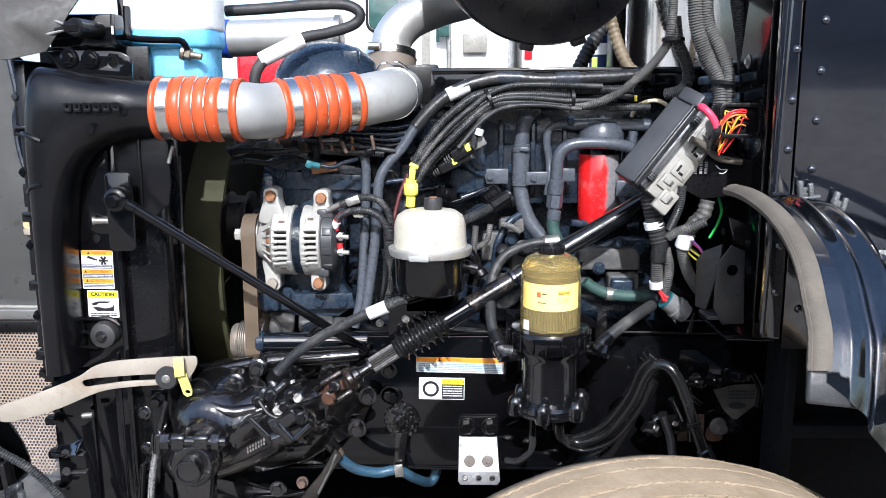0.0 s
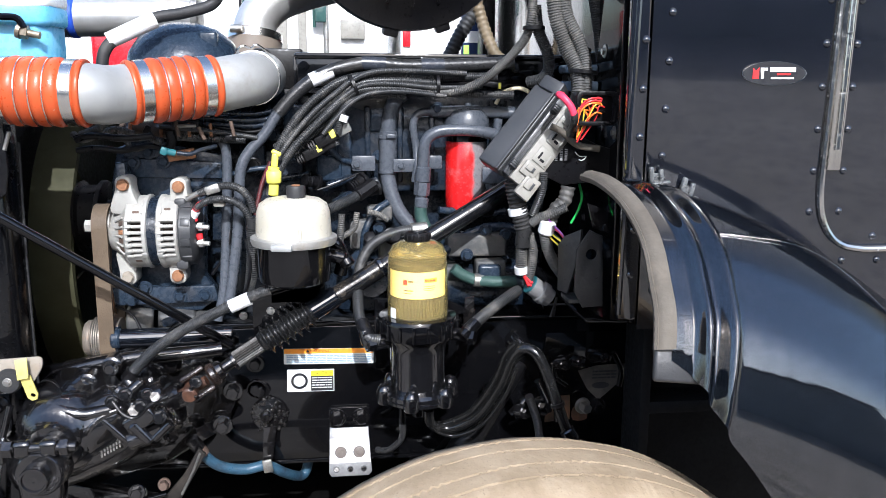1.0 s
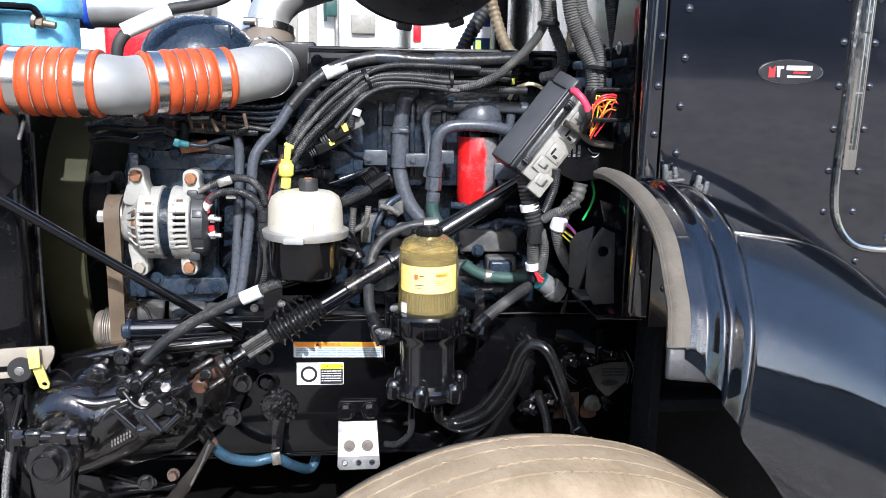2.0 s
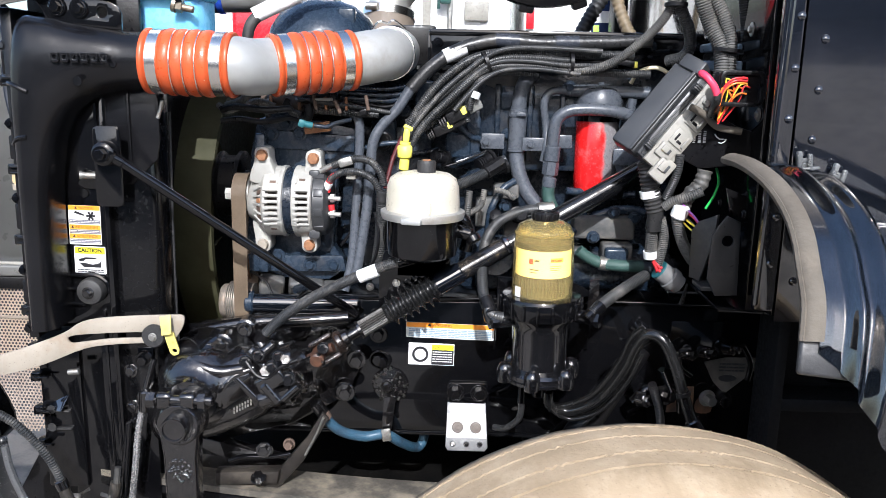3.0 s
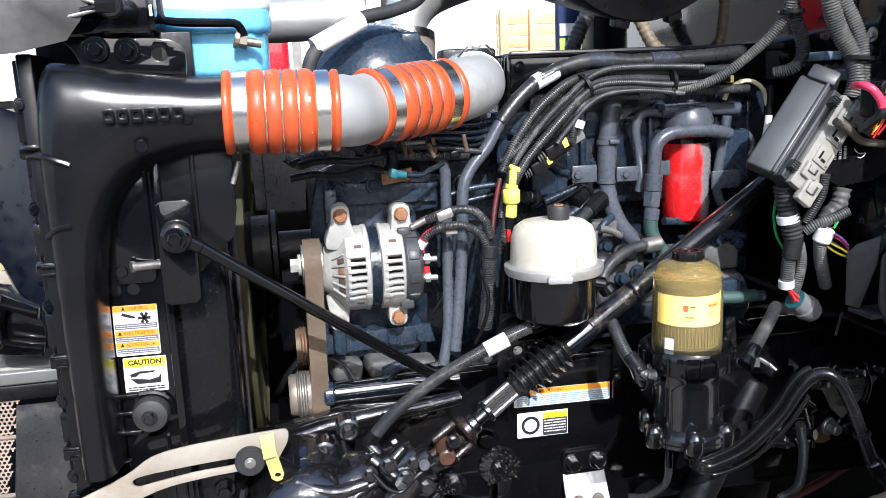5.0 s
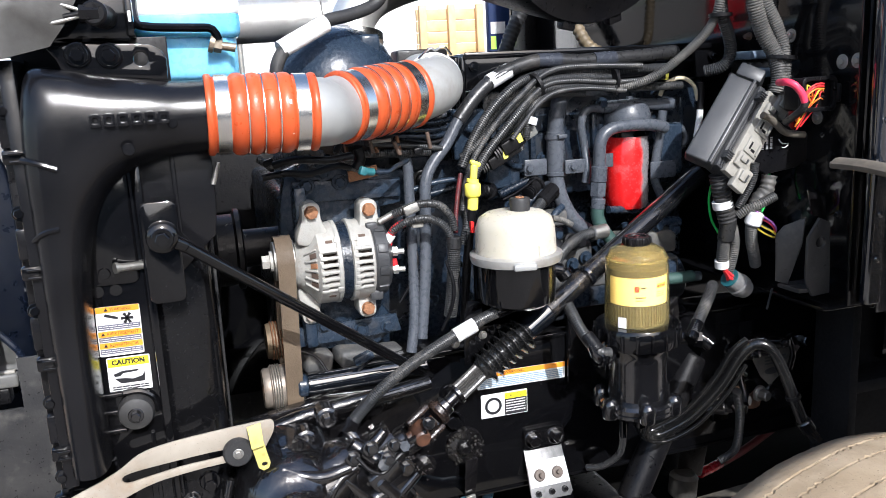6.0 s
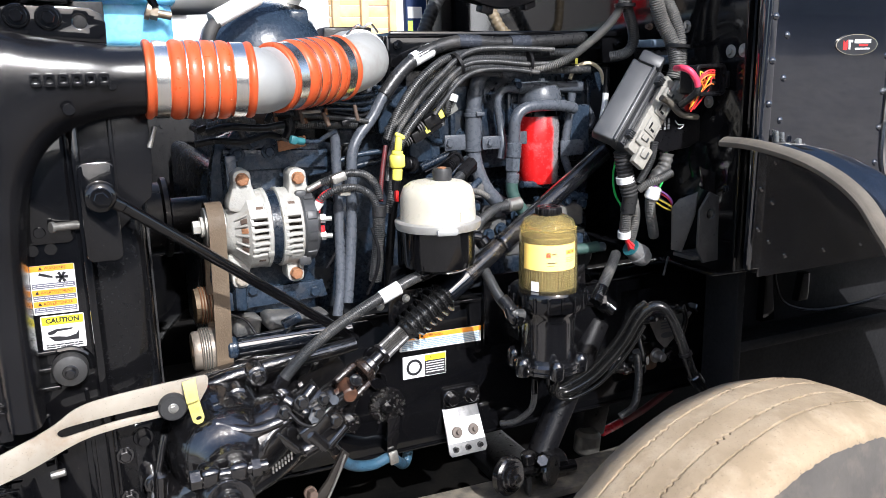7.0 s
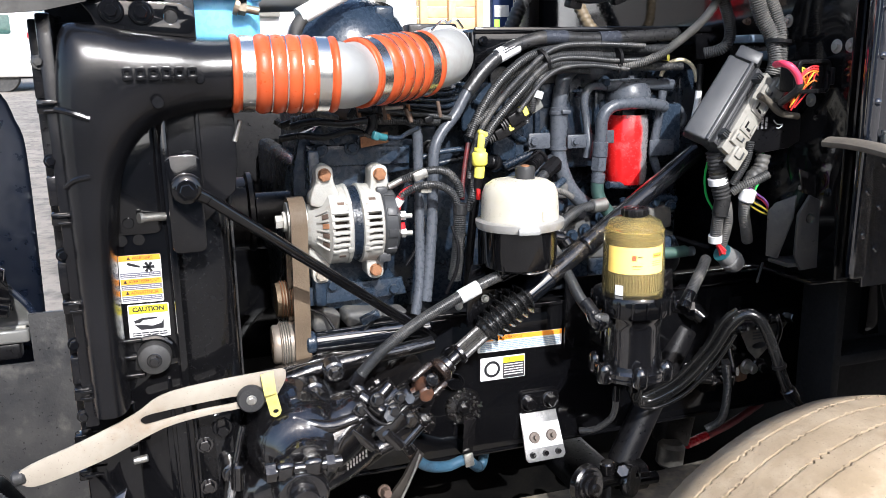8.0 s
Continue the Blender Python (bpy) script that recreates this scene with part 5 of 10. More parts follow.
def bracket_plate():
    br = thing("alternator_bracket", (-0.27, 1.58, 1.15), "dark slate cast iron alternator bracket bolted to the engine", "bracket")
    y = 1.600
    pts = [(-0.350, 1.590, 1.423), (-0.305, 1.590, 1.439), (-0.205, 1.590, 1.419), (-0.144, 1.590, 1.406), (-0.145, 1.590, 1.355), (-0.194, 1.590, 1.348), (-0.203, 1.590, 1.178), (-0.184, 1.590, 1.149), (-0.188, 1.590, 1.125), (-0.214, 1.590, 1.107), (-0.306, 1.590, 1.110), (-0.365, 1.590, 1.131), (-0.378, 1.590, 1.178), (-0.364, 1.590, 1.362)]
    part("plate", slab([(p[0], p[2]) for p in pts], 0.035, front(0, y + 0.02, 0), 0.005), slate, br)
    part("upper_pad", slab([(p[0], p[2]) for p in ((-0.342, 1.575, 1.407), (-0.159, 1.575, 1.396), (-0.160, 1.575, 1.365), (-0.343, 1.575, 1.369))], 0.012, front(0, 1.585, 0), 0.004), slate, br)
    part("ear", slab(smooth_outline([(p[0], p[2]) for p in ((-0.333, 1.570, 1.408), (-0.323, 1.570, 1.435), (-0.295, 1.570, 1.449), (-0.262, 1.570, 1.435), (-0.255, 1.570, 1.408))], 4), 0.012, front(0, 1.582, 0), 0.003), slate, br)
    for at in ((-0.291, 1.572, 1.416), (-0.264, 1.572, 1.399), (-0.319, 1.572, 1.397), (-0.248, 1.566, 1.143), (-0.200, 1.566, 1.143), (-0.311, 1.566, 1.160)):
        bolt(br, at, r=0.009, h=0.010, material=slate)
    part("web", block(-0.345, -0.325, 1.54, 1.60, 1.13, 1.40, 0.005), slate, br)
    part("low_bar", slab([(p[0], p[2]) for p in ((-0.372, 1.560, 1.160), (-0.183, 1.560, 1.162), (-0.175, 1.560, 1.130), (-0.368, 1.560, 1.125))], 0.012, front(0, 1.577, 0), 0.004), slate, br)
    # lit inner castings and dirty manifold under the pipe
    man = thing("manifold_clutter", (-0.2, 1.55, 1.42), "dirty brown and slate manifold flange with rusted studs", "manifold")
    part("flange", box(0.26, 0.03, 0.035, Matrix.Translation((-0.21, 1.60, 1.470)) @ pose(0, 0, 0, 0, 3, 0), 0.006, 3), slate_dark, man)
    part("exhaust_log", tube([(-0.33, 1.56, 1.462), (-0.29, 1.55, 1.462), (-0.25, 1.545, 1.454), (-0.16, 1.56, 1.455)], 0.012, 10), mat("burnt_iron", (0.020, 0.014, 0.011), (0.060, 0.040, 0.028), 0.7, scale=35, bump=0.8, bump_scale=90), man)
    for x in (-0.315, -0.262, -0.213, -0.175):
        part("log_flange", lathe([(0.008, -0.004), (0.0145, -0.004), (0.0150, 0.0), (0.0145, 0.004), (0.008, 0.004)], basis((x, 1.549, 1.457), (1, 0, 0)), 20), slate_dark, man)
        part("log_stud", cyl((x + 0.004, 1.536, 1.470), (x + 0.006, 1.528, 1.446), 0.0032, seg=8, bevel=0.001), rust, man)
    for x in (-0.365, -0.225, -0.13):
        part("stud", cyl((x, 1.50, 1.475), (x + 0.005, 1.50, 1.448), 0.0034, seg=10, bevel=0.001), sooty, man)
    part("rust_plate", box(0.050, 0.004, 0.020, Matrix.Translation((-0.228, 1.552, 1.412)) @ pose(0, 0, 0, 20, -14, 0) @ pose(0, 0, 0, 0, 6, 0), 0.001), rust, man)
    part("teal_plug", join(box(0.012, 0.012, 0.014, Matrix.Translation((-0.243, 1.479, 1.424)) @ pose(0, 0, 0, 0, 20, 10), 0.003), cyl((-0.243, 1.479, 1.424), (-0.225, 1.485, 1.420), 0.006, seg=12)), teal, man, "teal plastic plug")
    part("sensor_lead", tube([(-0.222, 1.485, 1.420), (-0.20, 1.49, 1.418), (-0.185, 1.50, 1.424), (-0.16, 1.52, 1.43)], 0.0040, 10), slate_dark, man)
    part("loom", loom([(-0.375, 1.47, 1.452), (-0.345, 1.46, 1.462), (-0.325, 1.462, 1.478), (-0.29, 1.48, 1.484)], 0.0075), conduit_dusty, man)
    part("cable", tube([(-0.38, 1.46, 1.445), (-0.35, 1.45, 1.452), (-0.30, 1.455, 1.447), (-0.26, 1.47, 1.45)], 0.006, 10), dull_black, man)
    for i, z in enumerate((1.488, 1.476, 1.466)):
        part("fuel_line", tube([(-0.26, 1.55, z), (-0.18, 1.545, z + 0.003), (-0.10, 1.56, z - 0.002), (-0.05, 1.58, z + 0.006)], 0.0052, 10), slate_dark, man)
    part("bent_pipe", tube([(-0.256, 1.560, 1.450), (-0.200, 1.560, 1.449), (-0.165, 1.560, 1.443), (-0.150, 1.560, 1.424), (-0.149, 1.560, 1.375), (-0.152, 1.550, 1.299), (-0.156, 1.540, 1.223), (-0.161, 1.530, 1.158), (-0.173, 1.520, 1.104)], 0.0092, 14), pipe_grey, man)

    # tangle of dirty looms, clips and pipes below the charge pipe
    for pts, r, mt, ribbed in (
        ([(-0.398, 1.500, 1.453), (-0.379, 1.490, 1.443), (-0.350, 1.490, 1.453), (-0.326, 1.500, 1.461), (-0.298, 1.510, 1.452)], 0.0060, conduit_dusty, True),
        ([(-0.394, 1.500, 1.424), (-0.360, 1.500, 1.428), (-0.320, 1.510, 1.423), (-0.279, 1.520, 1.431), (-0.252, 1.530, 1.426)], 0.0055, dull_black, False),
        ([(-0.334, 1.530, 1.462), (-0.319, 1.530, 1.445), (-0.308, 1.530, 1.424), (-0.271, 1.530, 1.432), (-0.239, 1.530, 1.421)], 0.0055, conduit_dusty, True),
        ([(-0.259, 1.530, 1.464), (-0.227, 1.530, 1.462), (-0.184, 1.530, 1.457), (-0.132, 1.540, 1.450), (-0.090, 1.550, 1.443)], 0.0048, conduit, True),
        ([(-0.240, 1.540, 1.446), (-0.175, 1.540, 1.442), (-0.112, 1.550, 1.439)], 0.0075, conduit, True),
        ([(-0.261, 1.540, 1.468), (-0.207, 1.540, 1.471), (-0.155, 1.550, 1.462), (-0.102, 1.560, 1.453), (-0.070, 1.570, 1.461)], 0.0035, dull_black, False),
        ([(-0.240, 1.520, 1.456), (-0.237, 1.520, 1.438), (-0.246, 1.520, 1.422)], 0.0085, dull_black, False),
        ([(-0.276, 1.510, 1.456), (-0.268, 1.510, 1.444), (-0.251, 1.510, 1.437)], 0.0070, conduit, True),
        ([(-0.143, 1.570, 1.374), (-0.104, 1.570, 1.383), (-0.060, 1.570, 1.387)], 0.0050, slate, False),
        ([(-0.182, 1.540, 1.189), (-0.159, 1.540, 1.223), (-0.147, 1.540, 1.257), (-0.150, 1.550, 1.288)], 0.0030, dull_black, False),
    ):
        part("lead", (loom if ribbed else tube)(pts, r), mt, man)
    for at, turn in (((-0.227, 1.505, 1.467), 0), ((-0.191, 1.505, 1.469), 12), ((-0.384, 1.485, 1.448), 70), ((-0.275, 1.505, 1.460), 30), ((-0.137, 1.530, 1.444), 80)):
        part("clip", box(0.010, 0.008, 0.016, Matrix.Translation(at) @ pose(0, 0, 0, 0, turn, 0), 0.002), dull_black, man)
    part("clip_pin", cyl((-0.186, 1.500, 1.465), (-0.176, 1.500, 1.442), 0.0038, seg=10, bevel=0.001), sooty, man)
    part("clip_bar", cyl((-0.226, 1.500, 1.466), (-0.190, 1.500, 1.467), 0.003, seg=10), light_grey, man)


bracket_plate()


# ---- alternator ----
def alternator():
    alt = thing("alternator", (-0.275, 1.55, 1.19), "cast aluminium alternator with slotted housing and rusty bolts", "alternator")
    c = Vector((-0.348, 1.548, 1.272))
    X = basis(c, (1, 0, 0), (0, 0, 1))
    R = 0.0668
    core = R - 0.012
    # angles run from straight up towards the camera side; the slots face outward between 62 and 124 degrees
    part("drive_end", lathe([(0.026, -0.010), (0.034, -0.008), (0.040, 0.004), (0.050, 0.015), (R - 0.006, 0.024), (R, 0.028), (R, 0.033), (core, 0.034), (0, 0.034)], X, 64), cast_alu, alt, sharp=50)
    for h0, h1 in ((0.033, 0.057), (0.089, 0.113)):
        part("housing", lathe([(core, h0 - 0.001), (R, h0 - 0.001), (R, h1 + 0.001), (core, h1 + 0.001)], X, 64, 296, 125), cast_alu, alt)
        part("winding", lathe([(core - 0.008, h0), (core - 0.006, (h0 + h1) / 2), (core - 0.008, h1)], X, 48), sooty, alt)
    part("drive_ring", lathe([(core, 0.056), (R, 0.056), (R + 0.0016, 0.058), (R + 0.0016, 0.063), (R - 0.002, 0.065), (0, 0.065)], X, 64), cast_alu, alt)
    part("stator", lathe([(R - 0.006, 0.064), (R - 0.0022, 0.065), (R - 0.0022, 0.080), (R - 0.006, 0.081)], X, 64), slate_dark, alt, "dark laminated stator ring")
    part("rear_ring", lathe([(0, 0.080), (R - 0.002, 0.080), (R + 0.0016, 0.082), (R + 0.0016, 0.087), (R, 0.090), (core, 0.090)], X, 64), cast_alu, alt)
    part("rear_end", lathe([(core, 0.112), (R, 0.112), (R - 0.001, 0.116), (R - 0.006, 0.119), (0, 0.119)], X, 64), cast_alu, alt)
    part("rear_cover", lathe([(0, 0.118), (R - 0.004, 0.118), (R - 0.002, 0.121), (R - 0.004, 0.140), (R - 0.014, 0.147), (0, 0.147)], X, 48), lid_grey, alt, "dark grey plastic rear cover")
    for k in range(4):
        part("cover_rib", box(0.005, 0.015, 0.017, X @ Matrix.Rotation(radians(34 + 33 * k), 4, "Z") @ Matrix.Translation((R - 0.003, 0, 0.131)), 0.0015), lid_grey, alt)
    # cast bars across the slots, a little proud and rounded at their ends
    bar = mesh_of(join(box(0.013, 0.0060, 0.027, None, 0.0022, 2), box(0.004, 0.0068, 0.012, Matrix.Translation((0.006, 0, -0.011)), 0.0018, 2)), "slot_bar", cast_alu)
    for middle in (0.0455, 0.1005):
        for k in range(7):
            place("slot_bar", bar, X @ Matrix.Rotation(radians(63.5 + 9.9 * k), 4, "Z") @ Matrix.Translation((R - 0.0052, 0, middle)), alt)
    for a, h in ((50, 0.046), (45, 0.100), (134, 0.046)):
        part("slot_pocket", box(0.003, 0.006, 0.012, X @ Matrix.Rotation(radians(a), 4, "Z") @ Matrix.Translation((R - 0.0012, 0, h)), 0.001), sooty, alt)
    # ribbed cone behind the pulley with its dark windows
    for k in range(5):
        m = X @ Matrix.Rotation(radians(58 + 16 * k), 4, "Z")
        part("cone_rib", box(0.026, 0.0034, 0.004, m @ Matrix.Translation((0.053, 0, 0.0150)) @ pose(0, 0, 0, 0, -41, 0), 0.0012), cast_alu, alt)
        if k < 4:
            part("cone_window", box(0.013, 0.0085, 0.003, m @ Matrix.Rotation(radians(8), 4, "Z") @ Matrix.Translation((0.0560, 0, 0.0195)) @ pose(0, 0, 0, 0, -42, 0), 0.001), rust if k == 1 else sooty, alt)
    for a in (48, 121):
        m = X @ Matrix.Rotation(radians(a), 4, "Z")
        part("bolt_lug", join(*[box(0.007, 0.012, 0.011, m @ Matrix.Translation((R - 0.001, 0, h)), 0.002) for h in (0.059, 0.086)]), cast_alu, alt)
    # mounting ears and their bolts
    for at, s in (((-0.230, 1.511, 1.357), 1), ((-0.324, 1.504, 1.362), 1), ((-0.241, 1.518, 1.191), -1), ((-0.333, 1.530, 1.188), -1)):
        x, y, z = at
        ear = slab(smooth_outline([(-0.024 if s > 0 and x < -0.3 else -0.017, -0.050 * s), (-0.0155, -0.01 * s), (-0.0135, 0.010 * s), (0.0, 0.016 * s), (0.0135, 0.010 * s), (0.0155, -0.012 * s), (0.024, -0.047 * s)], 4), 0.045, front(x, y + 0.052, z), 0.004)
        part("ear", ear, cast_alu, alt)
        bolt(alt, (x, y + 0.008, z), r=0.0105, h=0.010, material=rust if z > 1.2 or x > -0.3 else cream_paint, washer=1.05)
    part("rear_lug", box(0.020, 0.030, 0.022, Matrix.Translation((-0.228, 1.525, 1.325)), 0.004), lid_grey, alt)
    part("rear_lug", box(0.022, 0.030, 0.018, Matrix.Translation((-0.228, 1.520, 1.216)), 0.004), lid_grey, alt)
    for z in (1.285, 1.255):
        part("terminal", join(cyl((-0.208, 1.512, z), (-0.178, 1.508, z - 0.001), 0.0045, seg=12), cyl((-0.197, 1.511, z), (-0.189, 1.510, z), 0.0085, seg=6)), bare_pipe, alt)
    part("shaft_nut", join(cyl((-0.404, 1.548, 1.283), (-0.390, 1.548, 1.283), 0.012, seg=6), cyl((-0.392, 1.548, 1.283), (-0.386, 1.548, 1.283), 0.017, seg=20)), cast_alu, alt)
    return alt


alternator()


def belts():
    drive = thing("drive_belt", (-0.37, 1.55, 1.0), "brown flat back of a ribbed drive belt on steel pulleys", "drive belt")
    a, b = Vector((-0.370, 1.548, 1.283)), Vector((-0.374, 1.560, 1.066))
    ra, rb = 0.036, 0.039
    m = basis(a, (1, 0, 0))
    part("pulley", lathe([(0, -0.017), (0.03, -0.017), (ra - 0.004, -0.016), (ra - 0.003, 0.016), (0.03, 0.018), (0, 0.018)], m, 40), dull_steel, drive)
    part("pulley", lathe([(0, -0.040), (0.019, -0.040), (0.021, -0.047), (0.031, -0.048), (0.034, -0.044), (0.034, -0.036), (0.037, -0.034), (0.037, -0.020), (rb - 0.002, -0.018), (rb - 0.002, 0.016), (0, 0.018)], basis(b, (1, 0, 0)), 48), mat("worn_pulley", (0.17, 0.15, 0.13), (0.26, 0.22, 0.18), 0.45, metal=0.5, dirt=(0.24, 0.13, 0.06), dirt_amount=0.4, dirt_scale=30, bump=0.2, bump_scale=90), drive)
    for i in range(4):
        part("groove_ring", lathe([(0.0375, -0.0012), (0.0395, 0), (0.0375, 0.0012)], basis(b + Vector((-0.032 + 0.004 * i, 0, 0)), (1, 0, 0)), 40), dull_steel, drive)
    part("idler", lathe([(0, -0.02), (0.030, -0.02), (0.032, -0.012), (0.032, 0.012), (0, 0.014)], basis((-0.385, 1.615, 1.130), (1, 0, 0)), 32), mat("grimy_pulley", (0.09, 0.065, 0.04), (0.16, 0.115, 0.07), 0.6, metal=0.3, scale=40, bump=0.5, bump_scale=90), drive)
    for i in range(5):
        part("idler_rib", lathe([(0.0320, -0.0014), (0.0345, 0), (0.0320, 0.0014)], basis((-0.396 + 0.005 * i, 1.615, 1.130), (1, 0, 0)), 32), rust, drive)
    bm = bmesh.new()
    loop = []
    n = 28
    for i in range(n + 1):
        t = radians(-12 + 204 * i / n)
        loop.append((a.y - (ra + 0.001) * math.cos(t), a.z + (ra + 0.001) * math.sin(t)))
    for i in range(n + 1):
        t = radians(192 + 156 * i / n)
        loop.append((b.y - (rb + 0.001) * math.cos(t), b.z + (rb + 0.001) * math.sin(t)))
    k = len(loop)
    rings = []
    for i, (y, z) in enumerate(loop):
        c = a if i <= n else b
        d = Vector((0, y - c.y, z - c.z)).normalized()
        rings.append([bm.verts.new((x + (c.x + (b.x - a.x) * 0), y + d.y * o, z + d.z * o)) for x, o in ((-0.0135, 0.0), (-0.0135, 0.004), (0.0135, 0.004), (0.0135, 0.0))])
    for i in range(k):
        p, q = rings[i], rings[(i + 1) % k]
        for j in range(4):
            bm.faces.new((p[j], p[(j + 1) % 4], q[(j + 1) % 4], q[j]))
    part("belt", bm, belt_rubber, drive)
    # ribbed return run behind
    for i in range(6):
        part("rib", box(0.0022, 0.003, 0.13, Matrix.Translation((-0.385 + 0.004 * i, 1.66 + 0.001 * i, 1.19)) @ pose(0, 0, 0, 0, 8, 0)), dull_black, drive)
    # dark tube and pump below the alternator
    tub = thing("compressor_tube", (-0.25, 1.53, 1.05), "dark blue-black steel cross tube with a cast end cap", "tube")
    part("tube", cyl((-0.353, 1.530, 1.072), (-0.145, 1.530, 1.074), 0.0185, seg=32, bevel=0.003), black_sheen, tub)
    part("end_cap", join(cyl((-0.368, 1.530, 1.072), (-0.351, 1.530, 1.072), 0.0195, seg=24, bevel=0.003), box(0.02, 0.03, 0.045, Matrix.Translation((-0.366, 1.540, 1.071)), 0.004)), slate, tub)
    for at, w, h, t in (((-0.328, 1.580, 1.098), 0.05, 0.035, 0.05), ((-0.259, 1.580, 1.096), 0.07, 0.030, 0.05), ((-0.201, 1.580, 1.089), 0.05, 0.028, 0.04)):
        part("pump_casting", box(w, t, h, Matrix.Translation(at) @ pose(0, 0, 0, 8, 6, 12), 0.008, 3), dusty_cast, tub)
    part("wire", tube([(-0.363, 1.550, 1.130), (-0.331, 1.540, 1.114), (-0.310, 1.530, 1.083), (-0.272, 1.520, 1.083), (-0.243, 1.520, 1.109)], 0.0025, 8), dull_black, tub)
    part("plug", box(0.035, 0.016, 0.014, Matrix.Translation((-0.256, 1.520, 1.108)) @ pose(0, 0, 0, 0, -20, 0), 0.003), slate, tub)


belts()


# ---- power steering reservoir ----
def reservoir():
    c = (-0.020, 1.412)
    res = thing("steering_reservoir", (*c, 1.19), "milky white power steering reservoir on a black pot with steel clamp", "reservoir")
    m = Matrix.Translation((*c, 0))
    part("lower_pot", lathe([(0, 1.196), (0.048, 1.198), (0.060, 1.206), (0.062, 1.22), (0.0625, 1.272), (0, 1.272)], m, 48), black_paint, res, "glossy black lower pot")
    part("flange", lathe([(0.060, 1.268), (0.0715, 1.270), (0.0735, 1.276), (0.0735, 1.2825), (0.068, 1.285), (0.060, 1.285)], m, 56), bare_pipe, res, "bright metal clamp ring")
    part("clamp_block", box(0.036, 0.010, 0.011, Matrix.Translation((c[0] - 0.016, c[1] - 0.0735, 1.2745)) @ pose(0, 0, 0, 0, 0, -12), 0.0035), pale_pipe, res)
    part("upper_bowl", lathe([(0.0645, 1.284), (0.0640, 1.300), (0.0625, 1.325), (0.0575, 1.339), (0.046, 1.347), (0.030, 1.350), (0, 1.351)], m, 56), milk, res, "milky white plastic bowl", sharp=60)
    cap = part("cap", lathe([(0.0, 1.345), (0.0155, 1.345), (0.0165, 1.366), (0.0150, 1.370), (0.0, 1.370)], Matrix.Translation((c[0] + 0.006, c[1] - 0.008, 0)), 28), rubber, res, "black screw cap with a rusty stud")
    part("cap_stud", lathe([(0.0075, 1.3695), (0.007, 1.372), (0, 1.372)], Matrix.Translation((c[0] + 0.006, c[1] - 0.008, 0)), 16), rust, cap)
    part("rib", cyl((c[0] + 0.014, c[1] - 0.0635, 1.287), (c[0] + 0.014, c[1] - 0.0628, 1.304), 0.003, seg=10, bevel=0.001), milk, res)
    part("bracket", slab([(-0.10, 1.09), (-0.055, 1.09), (0.02, 1.17), (0.03, 1.20), (-0.09, 1.20), (-0.10, 1.16)], 0.006, front(0, 1.458, 0), 0.001), black_paint, res)
    part("strap", block(-0.07, 0.03, 1.452, 1.48, 1.15, 1.27, 0.004), black_paint, res)
    for at in ((-0.116, 1.450, 1.132), (-0.068, 1.450, 1.140)):
        bolt(res, at, r=0.005, h=0.006, material=dull_steel)
    part("port", join(cyl((0.038, 1.43, 1.245), (0.068, 1.425, 1.238), 0.012, seg=18, bevel=0.003), cyl((0.066, 1.425, 1.238), (0.074, 1.42, 1.225), 0.013, seg=18, bevel=0.003)), black_paint, res)
    part("red_cap", box(0.005, 0.008, 0.018, Matrix.Translation((-0.074, 1.462, 1.320))), red_print, res)
    return res


reservoir()


